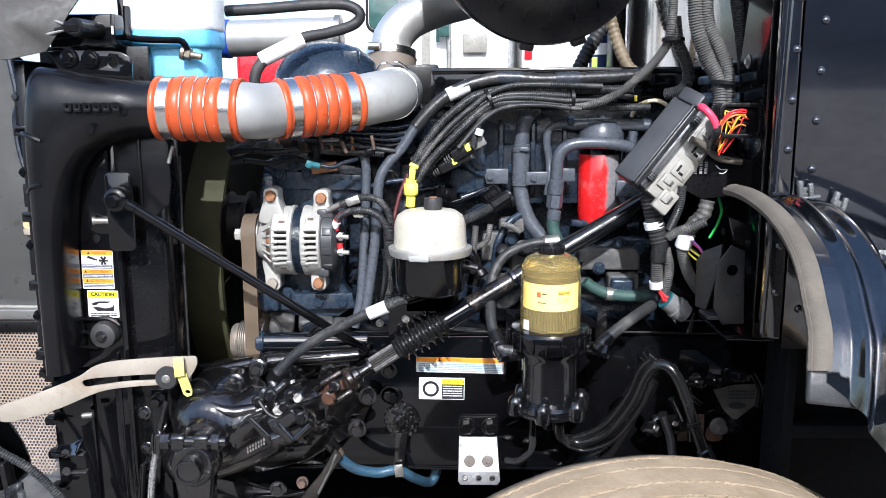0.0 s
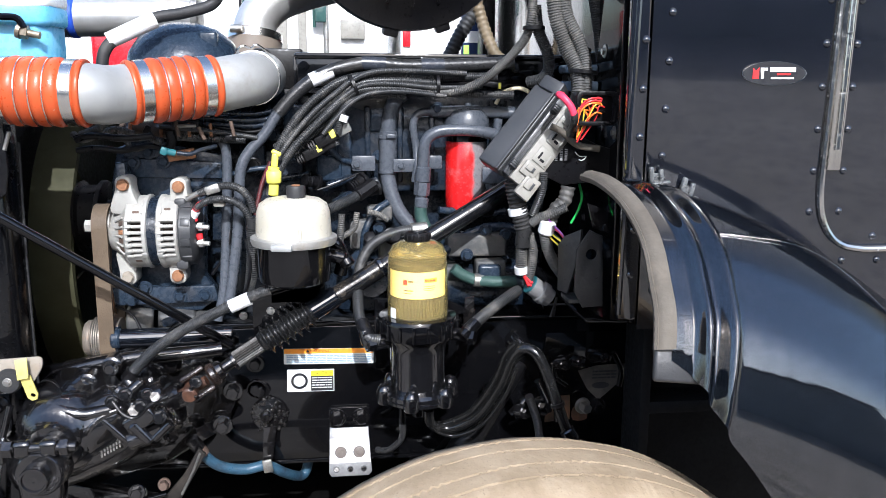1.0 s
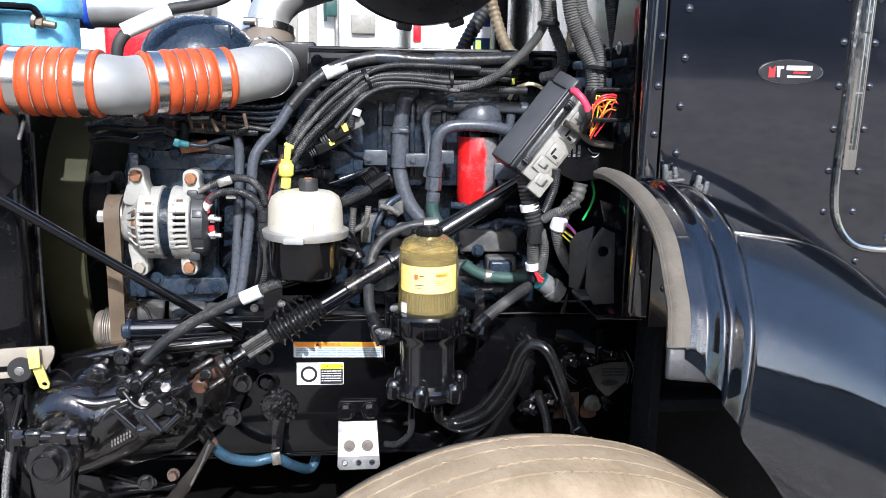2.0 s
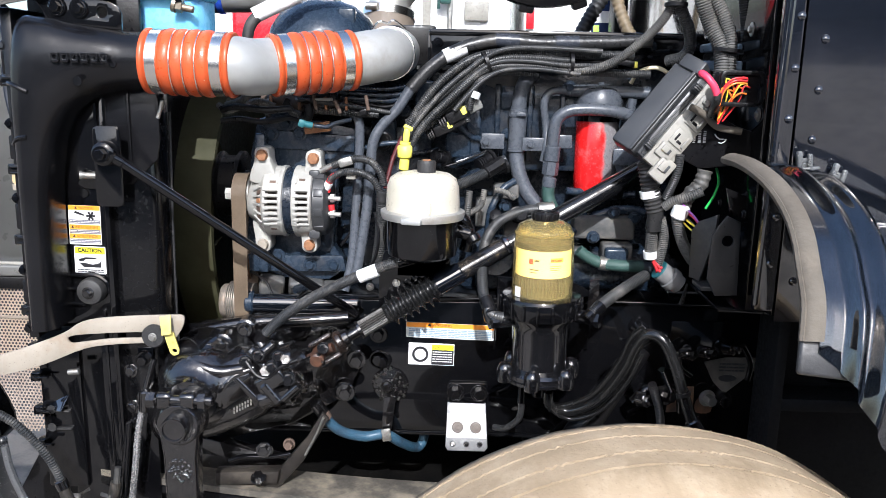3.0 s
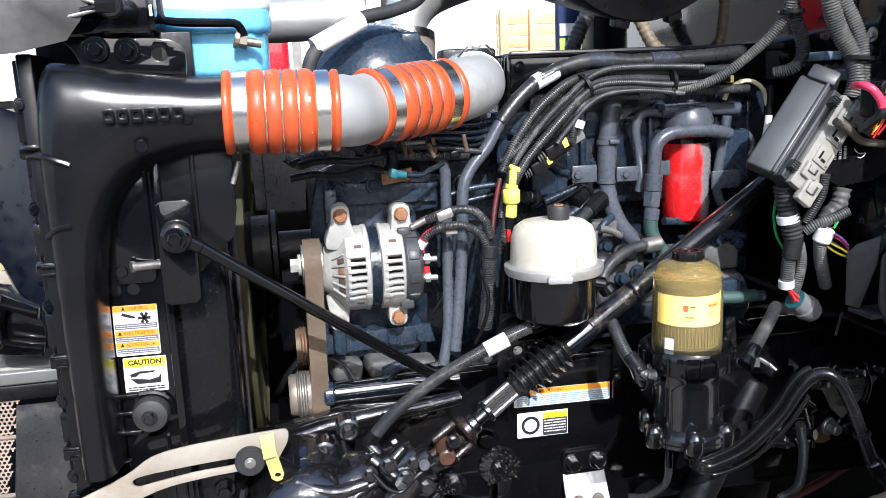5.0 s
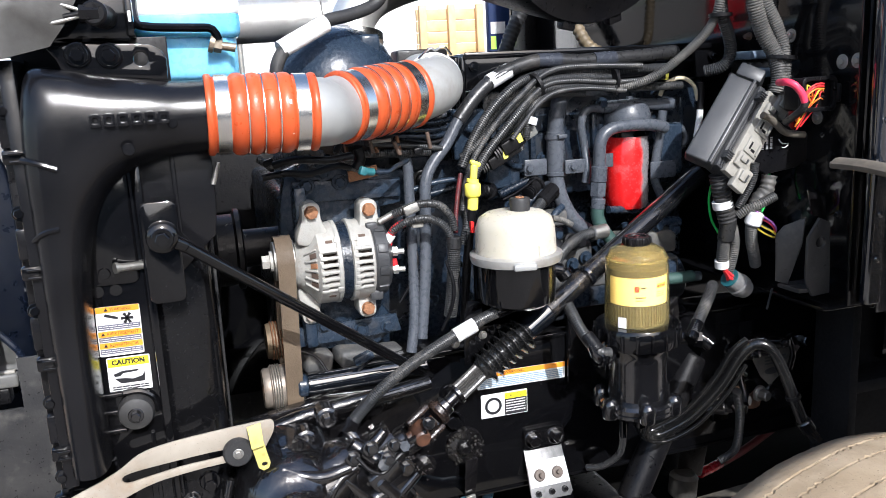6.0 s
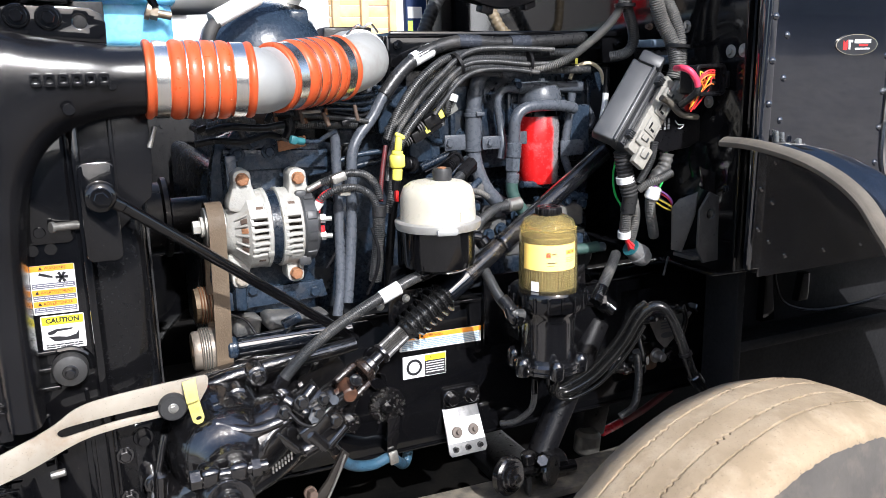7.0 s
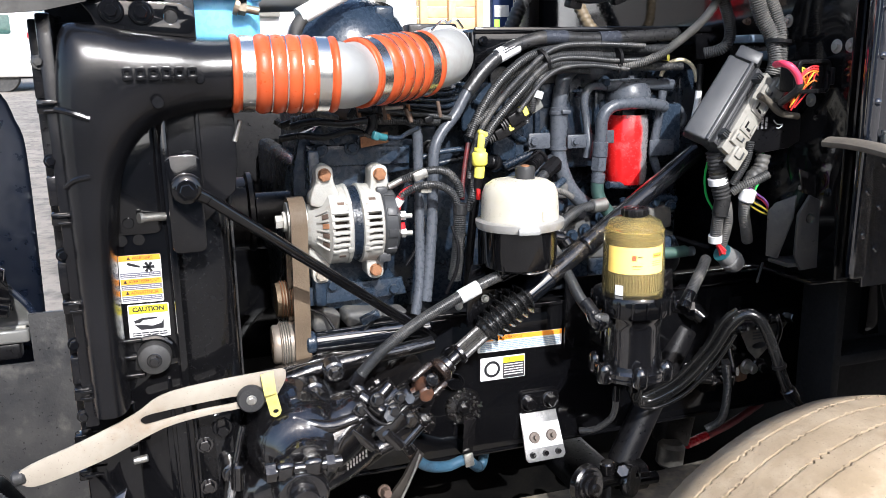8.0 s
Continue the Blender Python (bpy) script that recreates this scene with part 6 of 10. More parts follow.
# ---- fuel filter ----
def fuel_filter():
    c = (0.193, 1.402)
    ff = thing("fuel_filter", (*c, 0.97), "fuel filter with clear amber bowl, black collar and cast base", "fuel filter")
    m = Matrix.Translation((*c, 0))
    part("base", lathe([(0, 0.985), (0.0485, 0.985), (0.0490, 0.995), (0.0500, 1.075), (0.0530, 1.090), (0.0590, 1.098), (0.0600, 1.105), (0, 1.105)], m, 48), black_grain, ff)
    part("base_flange", lathe([(0, 0.982), (0.060, 0.982), (0.064, 0.985), (0.064, 0.990), (0.062, 0.9915), (0.064, 0.993), (0.064, 1.000), (0.059, 1.005), (0, 1.005)], m, 48), black_grain, ff)
    for i in range(6):
        a = radians(60 * i - 105)
        at = (c[0] + 0.063 * math.cos(a), c[1] + 0.062 * math.sin(a), 0.998)
        part("boss", lathe([(0.0120, -0.017), (0.0142, -0.013), (0.0145, 0.003), (0.0135, 0.010), (0.0095, 0.0165), (0.005, 0.0190), (0, 0.020)], Matrix.Translation(at), 20), black_grain, ff)
    prof = [(0.055, 1.102), (0.069, 1.104), (0.0708, 1.110), (0.0708, 1.135), (0.068, 1.140), (0.056, 1.141)]
    collar = part("collar", lathe(prof, m, 64), black_paint, ff, "ribbed black collar nut")
    for i in range(18):
        a = radians(20 * i)
        part("rib", box(0.0055, 0.006, 0.030, m @ Matrix.Rotation(a, 4, "Z") @ Matrix.Translation((0.0718, 0, 1.121)), 0.002), black_paint, collar)
    bowl = lathe([(0.0535, 1.136), (0.0530, 1.19), (0.0520, 1.235), (0.0500, 1.252), (0.044, 1.265), (0.030, 1.272), (0.014, 1.274), (0.0132, 1.2720), (0.029, 1.2700), (0.0425, 1.2632), (0.0480, 1.2510), (0.0500, 1.235), (0.0510, 1.19), (0.0515, 1.136)], m, 64)
    b = part("bowl", bowl, amber, ff, "clear amber plastic bowl", sharp=60)
    b.visible_shadow = False
    part("lip", lathe([(0.0505, 1.2485), (0.0515, 1.2505), (0.0500, 1.2525)], m, 64), amber, ff).visible_shadow = False
    part("element", lathe([(0, 1.140), (0.0445, 1.140), (0.0455, 1.148), (0.0455, 1.232), (0.040, 1.238), (0.02, 1.239), (0, 1.239)], m, 64), paper, ff, "pleated brown filter element")
    for i in range(56):
        a = 2 * math.pi * i / 56
        part("pleat", box(0.0025, 0.0025, 0.032, m @ Matrix.Rotation(a, 4, "Z") @ Matrix.Translation((0.0458, 0, 1.160)), 0.0006, 1), paper, ff)
    part("end_cap", lathe([(0.0, 1.240), (0.043, 1.239), (0.0475, 1.236), (0.0478, 1.226), (0.046, 1.224)], m, 48), mat("cap_olive", (0.035, 0.028, 0.012), None, 0.5), ff)
    lab = part("label", lathe([(0.0482, 1.1790), (0.0482, 1.2255)], m, 64, 178, 178), label_yellow, ff, "yellow filter label")
    for a, z, h, w, mt in ((-121, 1.2075, 0.010, 0.008, red_print), (-67, 1.2110, 0.0075, 0.024, orange_print), (-69, 1.2105, 0.0035, 0.020, red_print), (-109, 1.2095, 0.003, 0.009, black_print), (-114, 1.1935, 0.0022, 0.017, black_print), (-116, 1.1885, 0.0016, 0.012, black_print), (-70, 1.2010, 0.0012, 0.020, black_print), (-70, 1.1975, 0.0012, 0.022, black_print), (-71, 1.1940, 0.0012, 0.018, black_print)):
        part("print", lathe([(0.0485, z - h / 2), (0.0485, z + h / 2)], m, 8, math.degrees(w / 0.0485), a - math.degrees(w / 0.097)), mt, lab)
    part("serial_tag", lathe([(0.0542, 1.142), (0.0540, 1.160)], m, 12, 16, 205), white_print, ff)
    cap = part("vent_cap", lathe([(0.012, 1.270), (0.0215, 1.272), (0.0225, 1.276), (0.0225, 1.284), (0.020, 1.287), (0.016, 1.287), (0.015, 1.284), (0.006, 1.284), (0.005, 1.287), (0.0, 1.287)], m, 36), dull_black, ff, "knurled black vent cap")
    for i in range(12):
        part("knurl", box(0.005, 0.006, 0.012, m @ Matrix.Rotation(radians(30 * i), 4, "Z") @ Matrix.Translation((0.0215, 0, 1.280)), 0.002), dull_black, cap)
    # hose fittings both sides
    part("fitting", join(cyl((0.245, 1.385, 1.108), (0.285, 1.36, 1.108), 0.0115, seg=18, bevel=0.002), cyl((0.278, 1.363, 1.108), (0.290, 1.357, 1.108), 0.0145, seg=6)), black_paint, ff)
    part("fitting", join(cyl((0.140, 1.385, 1.098), (0.108, 1.375, 1.098), 0.0115, seg=18, bevel=0.002), cyl((0.116, 1.377, 1.098), (0.100, 1.372, 1.098), 0.0165, seg=8, bevel=0.002)), black_paint, ff)
    part("drain", join(cyl((0.193, 1.39, 0.985), (0.193, 1.39, 0.952), 0.012, seg=16, bevel=0.002), cyl((0.165, 1.40, 0.965), (0.165, 1.40, 0.935), 0.007, seg=12)), black_paint, ff)
    part("drain_lead", tube([(0.165, 1.40, 0.937), (0.166, 1.405, 0.915), (0.160, 1.41, 0.895), (0.14, 1.43, 0.87), (0.12, 1.45, 0.862)], 0.006, 10), tape, ff)
    part("backing_plate", slab([(0.12, 1.00), (0.30, 1.00), (0.30, 1.115), (0.25, 1.14), (0.12, 1.14)], 0.01, front(0, 1.525, 0), 0.002), black_paint, ff)
    part("backing_arm", block(0.16, 0.225, 1.45, 1.52, 1.02, 1.09, 0.005), black_paint, ff)
    return ff


fuel_filter()


def fuel_hoses():
    h = thing("fuel_hose", (0.33, 1.40, 1.13), "braided black fuel hose with crimped ends", "hose", "fuel hoses")
    part("hose", loom([(0.275, 1.360, 1.117), (0.301, 1.380, 1.134), (0.348, 1.420, 1.154), (0.387, 1.460, 1.164)], 0.0105, 12, 0.004, 0.06), conduit, h)
    part("crimp", cyl((0.265, 1.355, 1.108), (0.295, 1.375, 1.129), 0.0125, seg=16, bevel=0.002), black_paint, h)
    g = thing("fuel_hose", (0.10, 1.42, 1.10), "braided black fuel hose with crimped ends", "hose", "fuel hoses")
    part("hose", loom([(0.123, 1.372, 1.103), (0.103, 1.372, 1.110), (0.091, 1.400, 1.133), (0.088, 1.440, 1.164), (0.092, 1.500, 1.198), (0.104, 1.520, 1.227), (0.126, 1.530, 1.249), (0.170, 1.550, 1.263), (0.210, 1.560, 1.266)], 0.0100, 12, 0.004, 0.05), conduit, g)
    part("crimp", cyl((0.104, 1.372, 1.109), (0.093, 1.395, 1.132), 0.0120, seg=16, bevel=0.002), dull_black, g)
    part("elbow", tube([(0.098, 1.378, 1.118), (0.103, 1.372, 1.100), (0.118, 1.375, 1.094), (0.142, 1.385, 1.096)], 0.0110, 14), black_grain, g)
    part("end", cyl((0.193, 1.555, 1.265), (0.226, 1.560, 1.267), 0.0135, seg=16, bevel=0.002), dull_steel, g)
    k = thing("coolant_hose", (0.36, 1.56, 1.16), "short green coolant hose on steel spigots", "hose")
    part("hose", tube([(0.276, 1.550, 1.189), (0.293, 1.550, 1.176), (0.321, 1.550, 1.164), (0.357, 1.540, 1.162), (0.399, 1.540, 1.162)], 0.0115, 14), green_hose, k)
    part("clamp", cyl((0.317, 1.550, 1.164), (0.337, 1.550, 1.162), 0.0135, seg=18, bevel=0.001), dull_steel, k)
    part("valve", box(0.045, 0.03, 0.03, Matrix.Translation((0.350, 1.560, 1.179)), 0.006, 3), slate, k)
    part("end", cyl((0.393, 1.540, 1.162), (0.417, 1.540, 1.160), 0.010, seg=14, bevel=0.002), slate, k)
    st = thing("hose_stay", (0.30, 1.45, 1.10), "black painted flat steel stay with weld spatter", "stay")
    part("stay", slab([(p[0], p[2]) for p in ((0.284, 1.440, 1.157), (0.300, 1.440, 1.159), (0.304, 1.440, 1.105), (0.292, 1.440, 1.093), (0.281, 1.440, 1.099))], 0.006, front(0, 1.446, 0), 0.001), black_cast, st)


fuel_hoses()


# ---- red spin-on filter with its head and grey pipes ----
def red_filter():
    c = (0.312, 1.632)
    rf = thing("oil_filter", (*c, 1.29), "bright red spin-on filter under a slate grey head", "oil filter")
    m = Matrix.Translation((*c, 0))
    part("can", lathe([(0, 1.288), (0.028, 1.289), (0.038, 1.294), (0.0415, 1.304), (0.042, 1.32), (0.042, 1.448), (0.040, 1.452), (0, 1.452)], m, 56), red_can, rf, "red painted can with grey overspray")
    part("band", lathe([(0.0424, 1.432), (0.0426, 1.434), (0.0426, 1.455), (0.0424, 1.457)], m, 56), black_paint, rf)
    part("head", lathe([(0, 1.452), (0.044, 1.452), (0.0455, 1.457), (0.0455, 1.472), (0.041, 1.486), (0.036, 1.494), (0.022, 1.497), (0, 1.498)], m, 48), pipe_grey, rf, "slate grey filter head")
    part("gallery", tube([(0.253, 1.620, 1.489), (0.306, 1.620, 1.491), (0.362, 1.620, 1.489), (0.406, 1.620, 1.487)], 0.0115, 16), pipe_grey, rf)
    part("gallery_end", cyl((0.240, 1.620, 1.489), (0.264, 1.620, 1.489), 0.0105, seg=6), pipe_grey, rf)
    part("bleed_screw", cyl((0.314, 1.625, 1.507), (0.314, 1.625, 1.496), 0.006, seg=8), pipe_grey, rf)
    part("thin_pipe", tube([(0.243, 1.615, 1.489), (0.222, 1.612, 1.489), (0.208, 1.610, 1.480), (0.203, 1.610, 1.458), (0.209, 1.610, 1.420), (0.209, 1.600, 1.381), (0.205, 1.600, 1.353)], 0.0078, 14), pipe_grey, rf)
    part("main_pipe", tube([(0.364, 1.580, 1.446), (0.327, 1.575, 1.454), (0.278, 1.573, 1.456), (0.243, 1.573, 1.451), (0.224, 1.573, 1.433), (0.220, 1.573, 1.395), (0.217, 1.573, 1.351), (0.215, 1.573, 1.318)], 0.0115, 16), pipe_grey, rf)
    part("union", join(cyl((0.220, 1.573, 1.386), (0.218, 1.573, 1.356), 0.015, seg=16, bevel=0.002), cyl((0.218, 1.573, 1.356), (0.216, 1.573, 1.331), 0.0155, seg=6), cyl((0.217, 1.573, 1.326), (0.215, 1.573, 1.306), 0.0135, seg=16, bevel=0.002)), pipe_grey, rf)
    part("green_hose", tube([(0.215, 1.573, 1.309), (0.215, 1.573, 1.290), (0.223, 1.570, 1.268), (0.238, 1.565, 1.246)], 0.0125, 14), green_hose, rf)
    part("right_pipe", tube([(0.371, 1.600, 1.477), (0.366, 1.600, 1.437), (0.358, 1.600, 1.391), (0.354, 1.600, 1.351), (0.368, 1.600, 1.314)], 0.0085, 14), pipe_grey, rf)
    part("curl", tube([(0.396, 1.620, 1.441), (0.417, 1.620, 1.446), (0.436, 1.620, 1.427), (0.432, 1.620, 1.407), (0.411, 1.620, 1.401), (0.394, 1.620, 1.411)], 0.006, 12), pipe_grey, rf)
    part("right_bracket", box(0.055, 0.006, 0.032, Matrix.Translation((0.366, 1.590, 1.366)), 0.002), pipe_grey, rf)
    # wide coolant pipe with clamps and its bracket
    cp = thing("coolant_pipe", (0.17, 1.62, 1.3), "wide slate grey coolant pipe with hose clamps", "pipe")
    pts = [(0.184, 1.625, 1.524), (0.167, 1.622, 1.508), (0.157, 1.620, 1.475), (0.153, 1.620, 1.425), (0.153, 1.620, 1.374), (0.158, 1.615, 1.335), (0.172, 1.610, 1.299), (0.195, 1.605, 1.270), (0.226, 1.600, 1.251)]
    part("pipe", tube(pts, 0.0150, 20), pipe_grey, cp)
    part("rubber_sleeve", cyl((0.155, 1.620, 1.453), (0.153, 1.620, 1.374), 0.0172, seg=24, bevel=0.003), pipe_grey, cp)
    for y in (262, 322):
        part("clamp", cyl((Vector((0.154, 1.620, 1.445)) + Vector((0, 0, -(y - 262) * 0.00113))), (Vector((0.154, 1.620, 1.437)) + Vector((0, 0, -(y - 262) * 0.00113))), 0.0188, seg=28, bevel=0.001), pipe_grey, cp)
    part("clamp_screw", box(0.018, 0.008, 0.008, Matrix.Translation((0.159, 1.600, 1.443)), 0.002), pipe_grey, cp)
    part("bracket", box(0.045, 0.005, 0.030, Matrix.Translation((0.106, 1.605, 1.390)), 0.002), pipe_grey, cp)
    part("bracket", box(0.06, 0.005, 0.026, Matrix.Translation((0.193, 1.600, 1.386)), 0.002), pipe_grey, cp)
    part("bracket", box(0.04, 0.005, 0.026, Matrix.Translation((0.238, 1.590, 1.393)), 0.002), pipe_grey, cp)
    bolt(cp, (0.092, 1.602, 1.389), r=0.007, h=0.007, material=pipe_grey)
    bolt(cp, (0.178, 1.597, 1.386), r=0.006, h=0.006, material=pipe_grey)


red_filter()


# ---- steering shaft, boot and joint ----
def steering_shaft():
    sh = thing("steering_shaft", (-0.05, 1.44, 1.09), "glossy black steering shaft with bellows boot and greasy joint", "steering shaft")
    top, b1, b0 = Vector((0.400, 1.524, 1.362)), Vector((0.004, 1.440, 1.139)), Vector((-0.080, 1.426, 1.090))
    d = (b0 - b1).normalized()
    part("tube", cyl(top, b1 + d * 0.02, 0.0175, seg=28, bevel=0.002), mat("dusty_shaft_paint", (0.004, 0.0045, 0.006), (0.007, 0.007, 0.008), 0.14, coat=0.5, bump=0.25, bump_scale=60, dirt=(0.11, 0.088, 0.064), dirt_amount=0.22, dirt_scale=15, specks=0.6, speck_colour=(0.10, 0.085, 0.06)), sh, "black tube with brown dust patches")
    part("sleeve", cyl(b1 - d * 0.055, b1 - d * 0.0, 0.0195, seg=28, bevel=0.003), black_sheen, sh)
    part("collar", cyl(b1 - d * 0.155, b1 - d * 0.145, 0.0190, seg=28, bevel=0.002), black_sheen, sh)
    L = (b0 - b1).length
    prof = [(0.017, -0.004)]
    n = 7
    for i in range(n):
        u = i / n
        r = 0.0315 - 0.004 * u
        prof += [(0.0190, L * (u + 0.02 / n)), (0.0205, L * (u + 0.22 / n)), (r * 0.92, L * (u + 0.40 / n)), (r, L * (u + 0.47 / n)), (r, L * (u + 0.53 / n)), (r * 0.92, L * (u + 0.60 / n)), (0.0205, L * (u + 0.78 / n)), (0.0190, L * (u + 0.98 / n))]
    prof.append((0.0165, L + 0.006))
    part("bellows_boot", lathe(prof, basis(b1, d), 40), mat("boot_rubber", (0.006, 0.006, 0.0065), (0.010, 0.010, 0.010), 0.22, bump=0.1, bump_scale=100, coat=0.3), sh, "ribbed black rubber bellows boot", sharp=75)
    j = Vector((-0.172, 1.402, 1.036))
    e = (j - b0).normalized()
    n_spl = 44
    spl = [0.0138 if i % 2 else 0.0160 for i in range(n_spl)]
    bm = bmesh.new()
    mm = basis(b0, e)
    lo = [bm.verts.new(mm @ Vector((r * math.cos(2 * math.pi * i / n_spl), r * math.sin(2 * math.pi * i / n_spl), 0))) for i, r in enumerate(spl)]
    hi = [bm.verts.new(mm @ Vector((r * math.cos(2 * math.pi * i / n_spl), r * math.sin(2 * math.pi * i / n_spl), 0.062))) for i, r in enumerate(spl)]
    for i in range(n_spl):
        bm.faces.new((lo[i], lo[(i + 1) % n_spl], hi[(i + 1) % n_spl], hi[i]))
    bm.faces.new(hi)
    part("splined_end", bm, mat("greased_steel", (0.02, 0.019, 0.018), (0.04, 0.037, 0.034), 0.32, metal=0.2, bump=0.3, bump_scale=120), sh, "splined shaft end")
    part("spline_cap", lathe([(0.012, 0), (0.0185, 0.001), (0.0185, 0.006), (0.012, 0.008)], basis(b0 + e * 0.056, e), 24), black_cast, sh)
    part("shaft_end", join(cyl(b0 + e * 0.055, j + e * -0.012, 0.0105, seg=18), cyl(j - e * 0.028, j - e * 0.012, 0.017, seg=20, bevel=0.003)), black_cast, sh)
    yoke = part("yoke", join(cyl(j - e * 0.016, j, 0.022, seg=20, bevel=0.004), *[box(0.010, 0.026, 0.045, basis(j + e * 0.022, e) @ Matrix.Translation((s * 0.020, 0, 0)), 0.004) for s in (-1, 1)]), mat("greasy_yoke", (0.006, 0.005, 0.005), (0.024, 0.015, 0.011), 0.26, scale=45, bump=0.6, bump_scale=90, coat=0.3), sh, "greasy brown-black yoke")
    k = j + e * 0.036
    part("cross", join(cyl(k + Vector((0, -0.026, -0.004)), k + Vector((0, 0.026, 0.004)), 0.0135, seg=20, bevel=0.003), lathe([(0.0, -0.030), (0.0095, -0.030), (0.0095, 0.030), (0.0, 0.030)], basis(k, (1, 0, 0.55)), 18)), mat("greasy_rust", (0.10, 0.045, 0.026), (0.022, 0.013, 0.010), 0.42, scale=38, bump=0.5, bump_scale=200), sh, "rusty joint cap")
    f = Vector((-0.238, 1.398, 1.000))
    part("lower_yoke", join(*[box(0.026, 0.010, 0.050, basis(k + (f - k) * 0.3, f - k) @ Matrix.Translation((0, s * 0.020, 0)), 0.004) for s in (-1, 1)], cyl(k + (f - k) * 0.45, f, 0.0215, seg=20, bevel=0.004)), black_cast, sh)
    bolt(yoke, j + e * 0.02 + Vector((-0.002, -0.024, 0.012)), (0, -1, 0.2), 0.007, 0.010, black_cast)
    # braided pressure hose over it
    ps = thing("power_steering_hose", (-0.3, 1.41, 1.04), "braided black power steering hose with a white tag", "hose")
    pts = [(-0.304, 1.407, 1.046), (-0.290, 1.405, 1.062), (-0.258, 1.403, 1.092), (-0.205, 1.402, 1.127), (-0.143, 1.402, 1.158), (-0.082, 1.402, 1.184), (-0.042, 1.402, 1.196)]
    part("hose", loom(pts, 0.0098, 14, 0.0032, 0.08), conduit, ps)
    w0, w1 = Vector((-0.131, 1.402, 1.162)), Vector((-0.098, 1.402, 1.176))
    part("white_tag", cyl(w0, w1, 0.0120, seg=20), white_print, ps, "white paper tag round the hose")
    part("crimp", cyl((-0.062, 1.402, 1.190), (-0.030, 1.402, 1.200), 0.0115, seg=16, bevel=0.002), black_paint, ps)
    part("low_fitting", join(cyl((-0.299, 1.406, 1.051), (-0.313, 1.408, 1.033), 0.0125, seg=6), cyl((-0.312, 1.408, 1.035), (-0.299, 1.400, 1.018), 0.0115, seg=14, bevel=0.002)), black_cast, ps)


steering_shaft()


# ---- steering gear ----
def steering_gear():
    g = thing("steering_gear", (-0.36, 1.40, 0.88), "greasy glossy black cast steering gear with pitman arm", "steering gear")
    a, b = Vector((-0.50, 1.40, 0.872)), Vector((-0.235, 1.40, 1.000))
    ax = (b - a).normalized()
    L = (b - a).length
    part("piston_housing", lathe([(0, 0), (0.035, 0.0), (0.043, 0.012), (0.050, 0.03), (0.056, 0.06), (0.062, 0.11), (0.064, 0.16), (0.060, 0.20), (0.055, 0.215), (0.058, 0.22), (0.058, 0.235), (0.046, 0.24), (0.044, L), (0, L)], basis(a, ax), 48), black_cast, g, sharp=60)
    # sector shaft cover facing outward, with its dome and bolts
    s = Vector((-0.408, 1.40, 0.965))
    part("sector_cover", lathe([(0.085, -0.06), (0.084, 0.0), (0.078, 0.035), (0.066, 0.060), (0.050, 0.076), (0.036, 0.083), (0.034, 0.105), (0, 0.105)], front(*s), 48), black_cast, g, sharp=60)
    part("saddle", lathe([(0.0, 0.0), (0.03, 0.002), (0.046, 0.02), (0.050, 0.06), (0.046, 0.10), (0.0, 0.12)], basis((-0.30, 1.385, 1.012), (-0.75, -0.2, -0.55)), 36), black_cast, g, sharp=60)
    for at in ((-0.377, 1.400, 1.033), (-0.430, 1.390, 1.021), (-0.340, 1.420, 1.055), (-0.510, 1.370, 0.935)):
        part("boss", lathe([(0.018, -0.03), (0.0175, 0.0), (0.012, 0.004), (0, 0.004)], front(*at), 20), black_cast, g)
        bolt(g, (at[0], at[1] - 0.004, at[2]), r=0.0095, h=0.013, material=black_cast)
    # valve body, upper right
    v = Vector((-0.255, 1.385, 0.982))
    part("valve_body", lathe([(0, -0.035), (0.036, -0.035), (0.040, -0.028), (0.040, 0.0), (0.034, 0.006), (0.034, 0.022), (0.024, 0.028), (0, 0.028)], basis(v, ax), 36), black_cast, g)
    for t, r, h, e in ((40, 0.011, 0.022, 0.0), (95, 0.012, 0.026, -0.012), (150, 0.010, 0.020, 0.004), (205, 0.011, 0.018, -0.02), (10, 0.009, 0.016, -0.02)):
        w = basis(v, ax) @ Matrix.Rotation(radians(t), 4, "Z") @ Matrix.Translation((0.034, 0, e))
        part("port_plug", join(cyl(w.translation, w @ Vector((h, 0, 0)), r, seg=18, bevel=0.002), cyl(w @ Vector((h, 0, 0)), w @ Vector((h + 0.008, 0, 0)), r * 0.75, seg=6)), black_cast, g)
    part("valve_block", box(0.055, 0.035, 0.03, Matrix.Translation((-0.273, 1.335, 0.993)) @ pose(0, 0, 0, 0, -32, 0), 0.006, 3), black_cast, g)
    part("relief_plug", join(cyl((-0.295, 1.330, 0.955), (-0.260, 1.330, 0.968), 0.0125, seg=18, bevel=0.002), cyl((-0.260, 1.330, 0.968), (-0.241, 1.330, 0.976), 0.0095, seg=6), cyl((-0.252, 1.325, 0.960), (-0.225, 1.325, 0.986), 0.0075, seg=12)), black_cast, g)
    part("hex_plug", cyl((-0.282, 1.330, 1.009), (-0.279, 1.312, 1.016), 0.0095, seg=6), black_cast, g)
    part("hex_plug", cyl((-0.249, 1.335, 1.029), (-0.245, 1.315, 1.037), 0.0085, seg=6), black_cast, g)
    # pitman arm with its pinch clamp
    p = Vector((-0.420, 1.285, 0.930))
    part("sector_shaft", lathe([(0, 0.013), (0.003, 0.0145), (0.006, 0.0145), (0.017, 0.0145), (0.018, 0.018), (0.0205, 0.018), (0.022, 0.015), (0.022, -0.03)], front(p.x, 1.268, p.z), 40), black_cast, g)
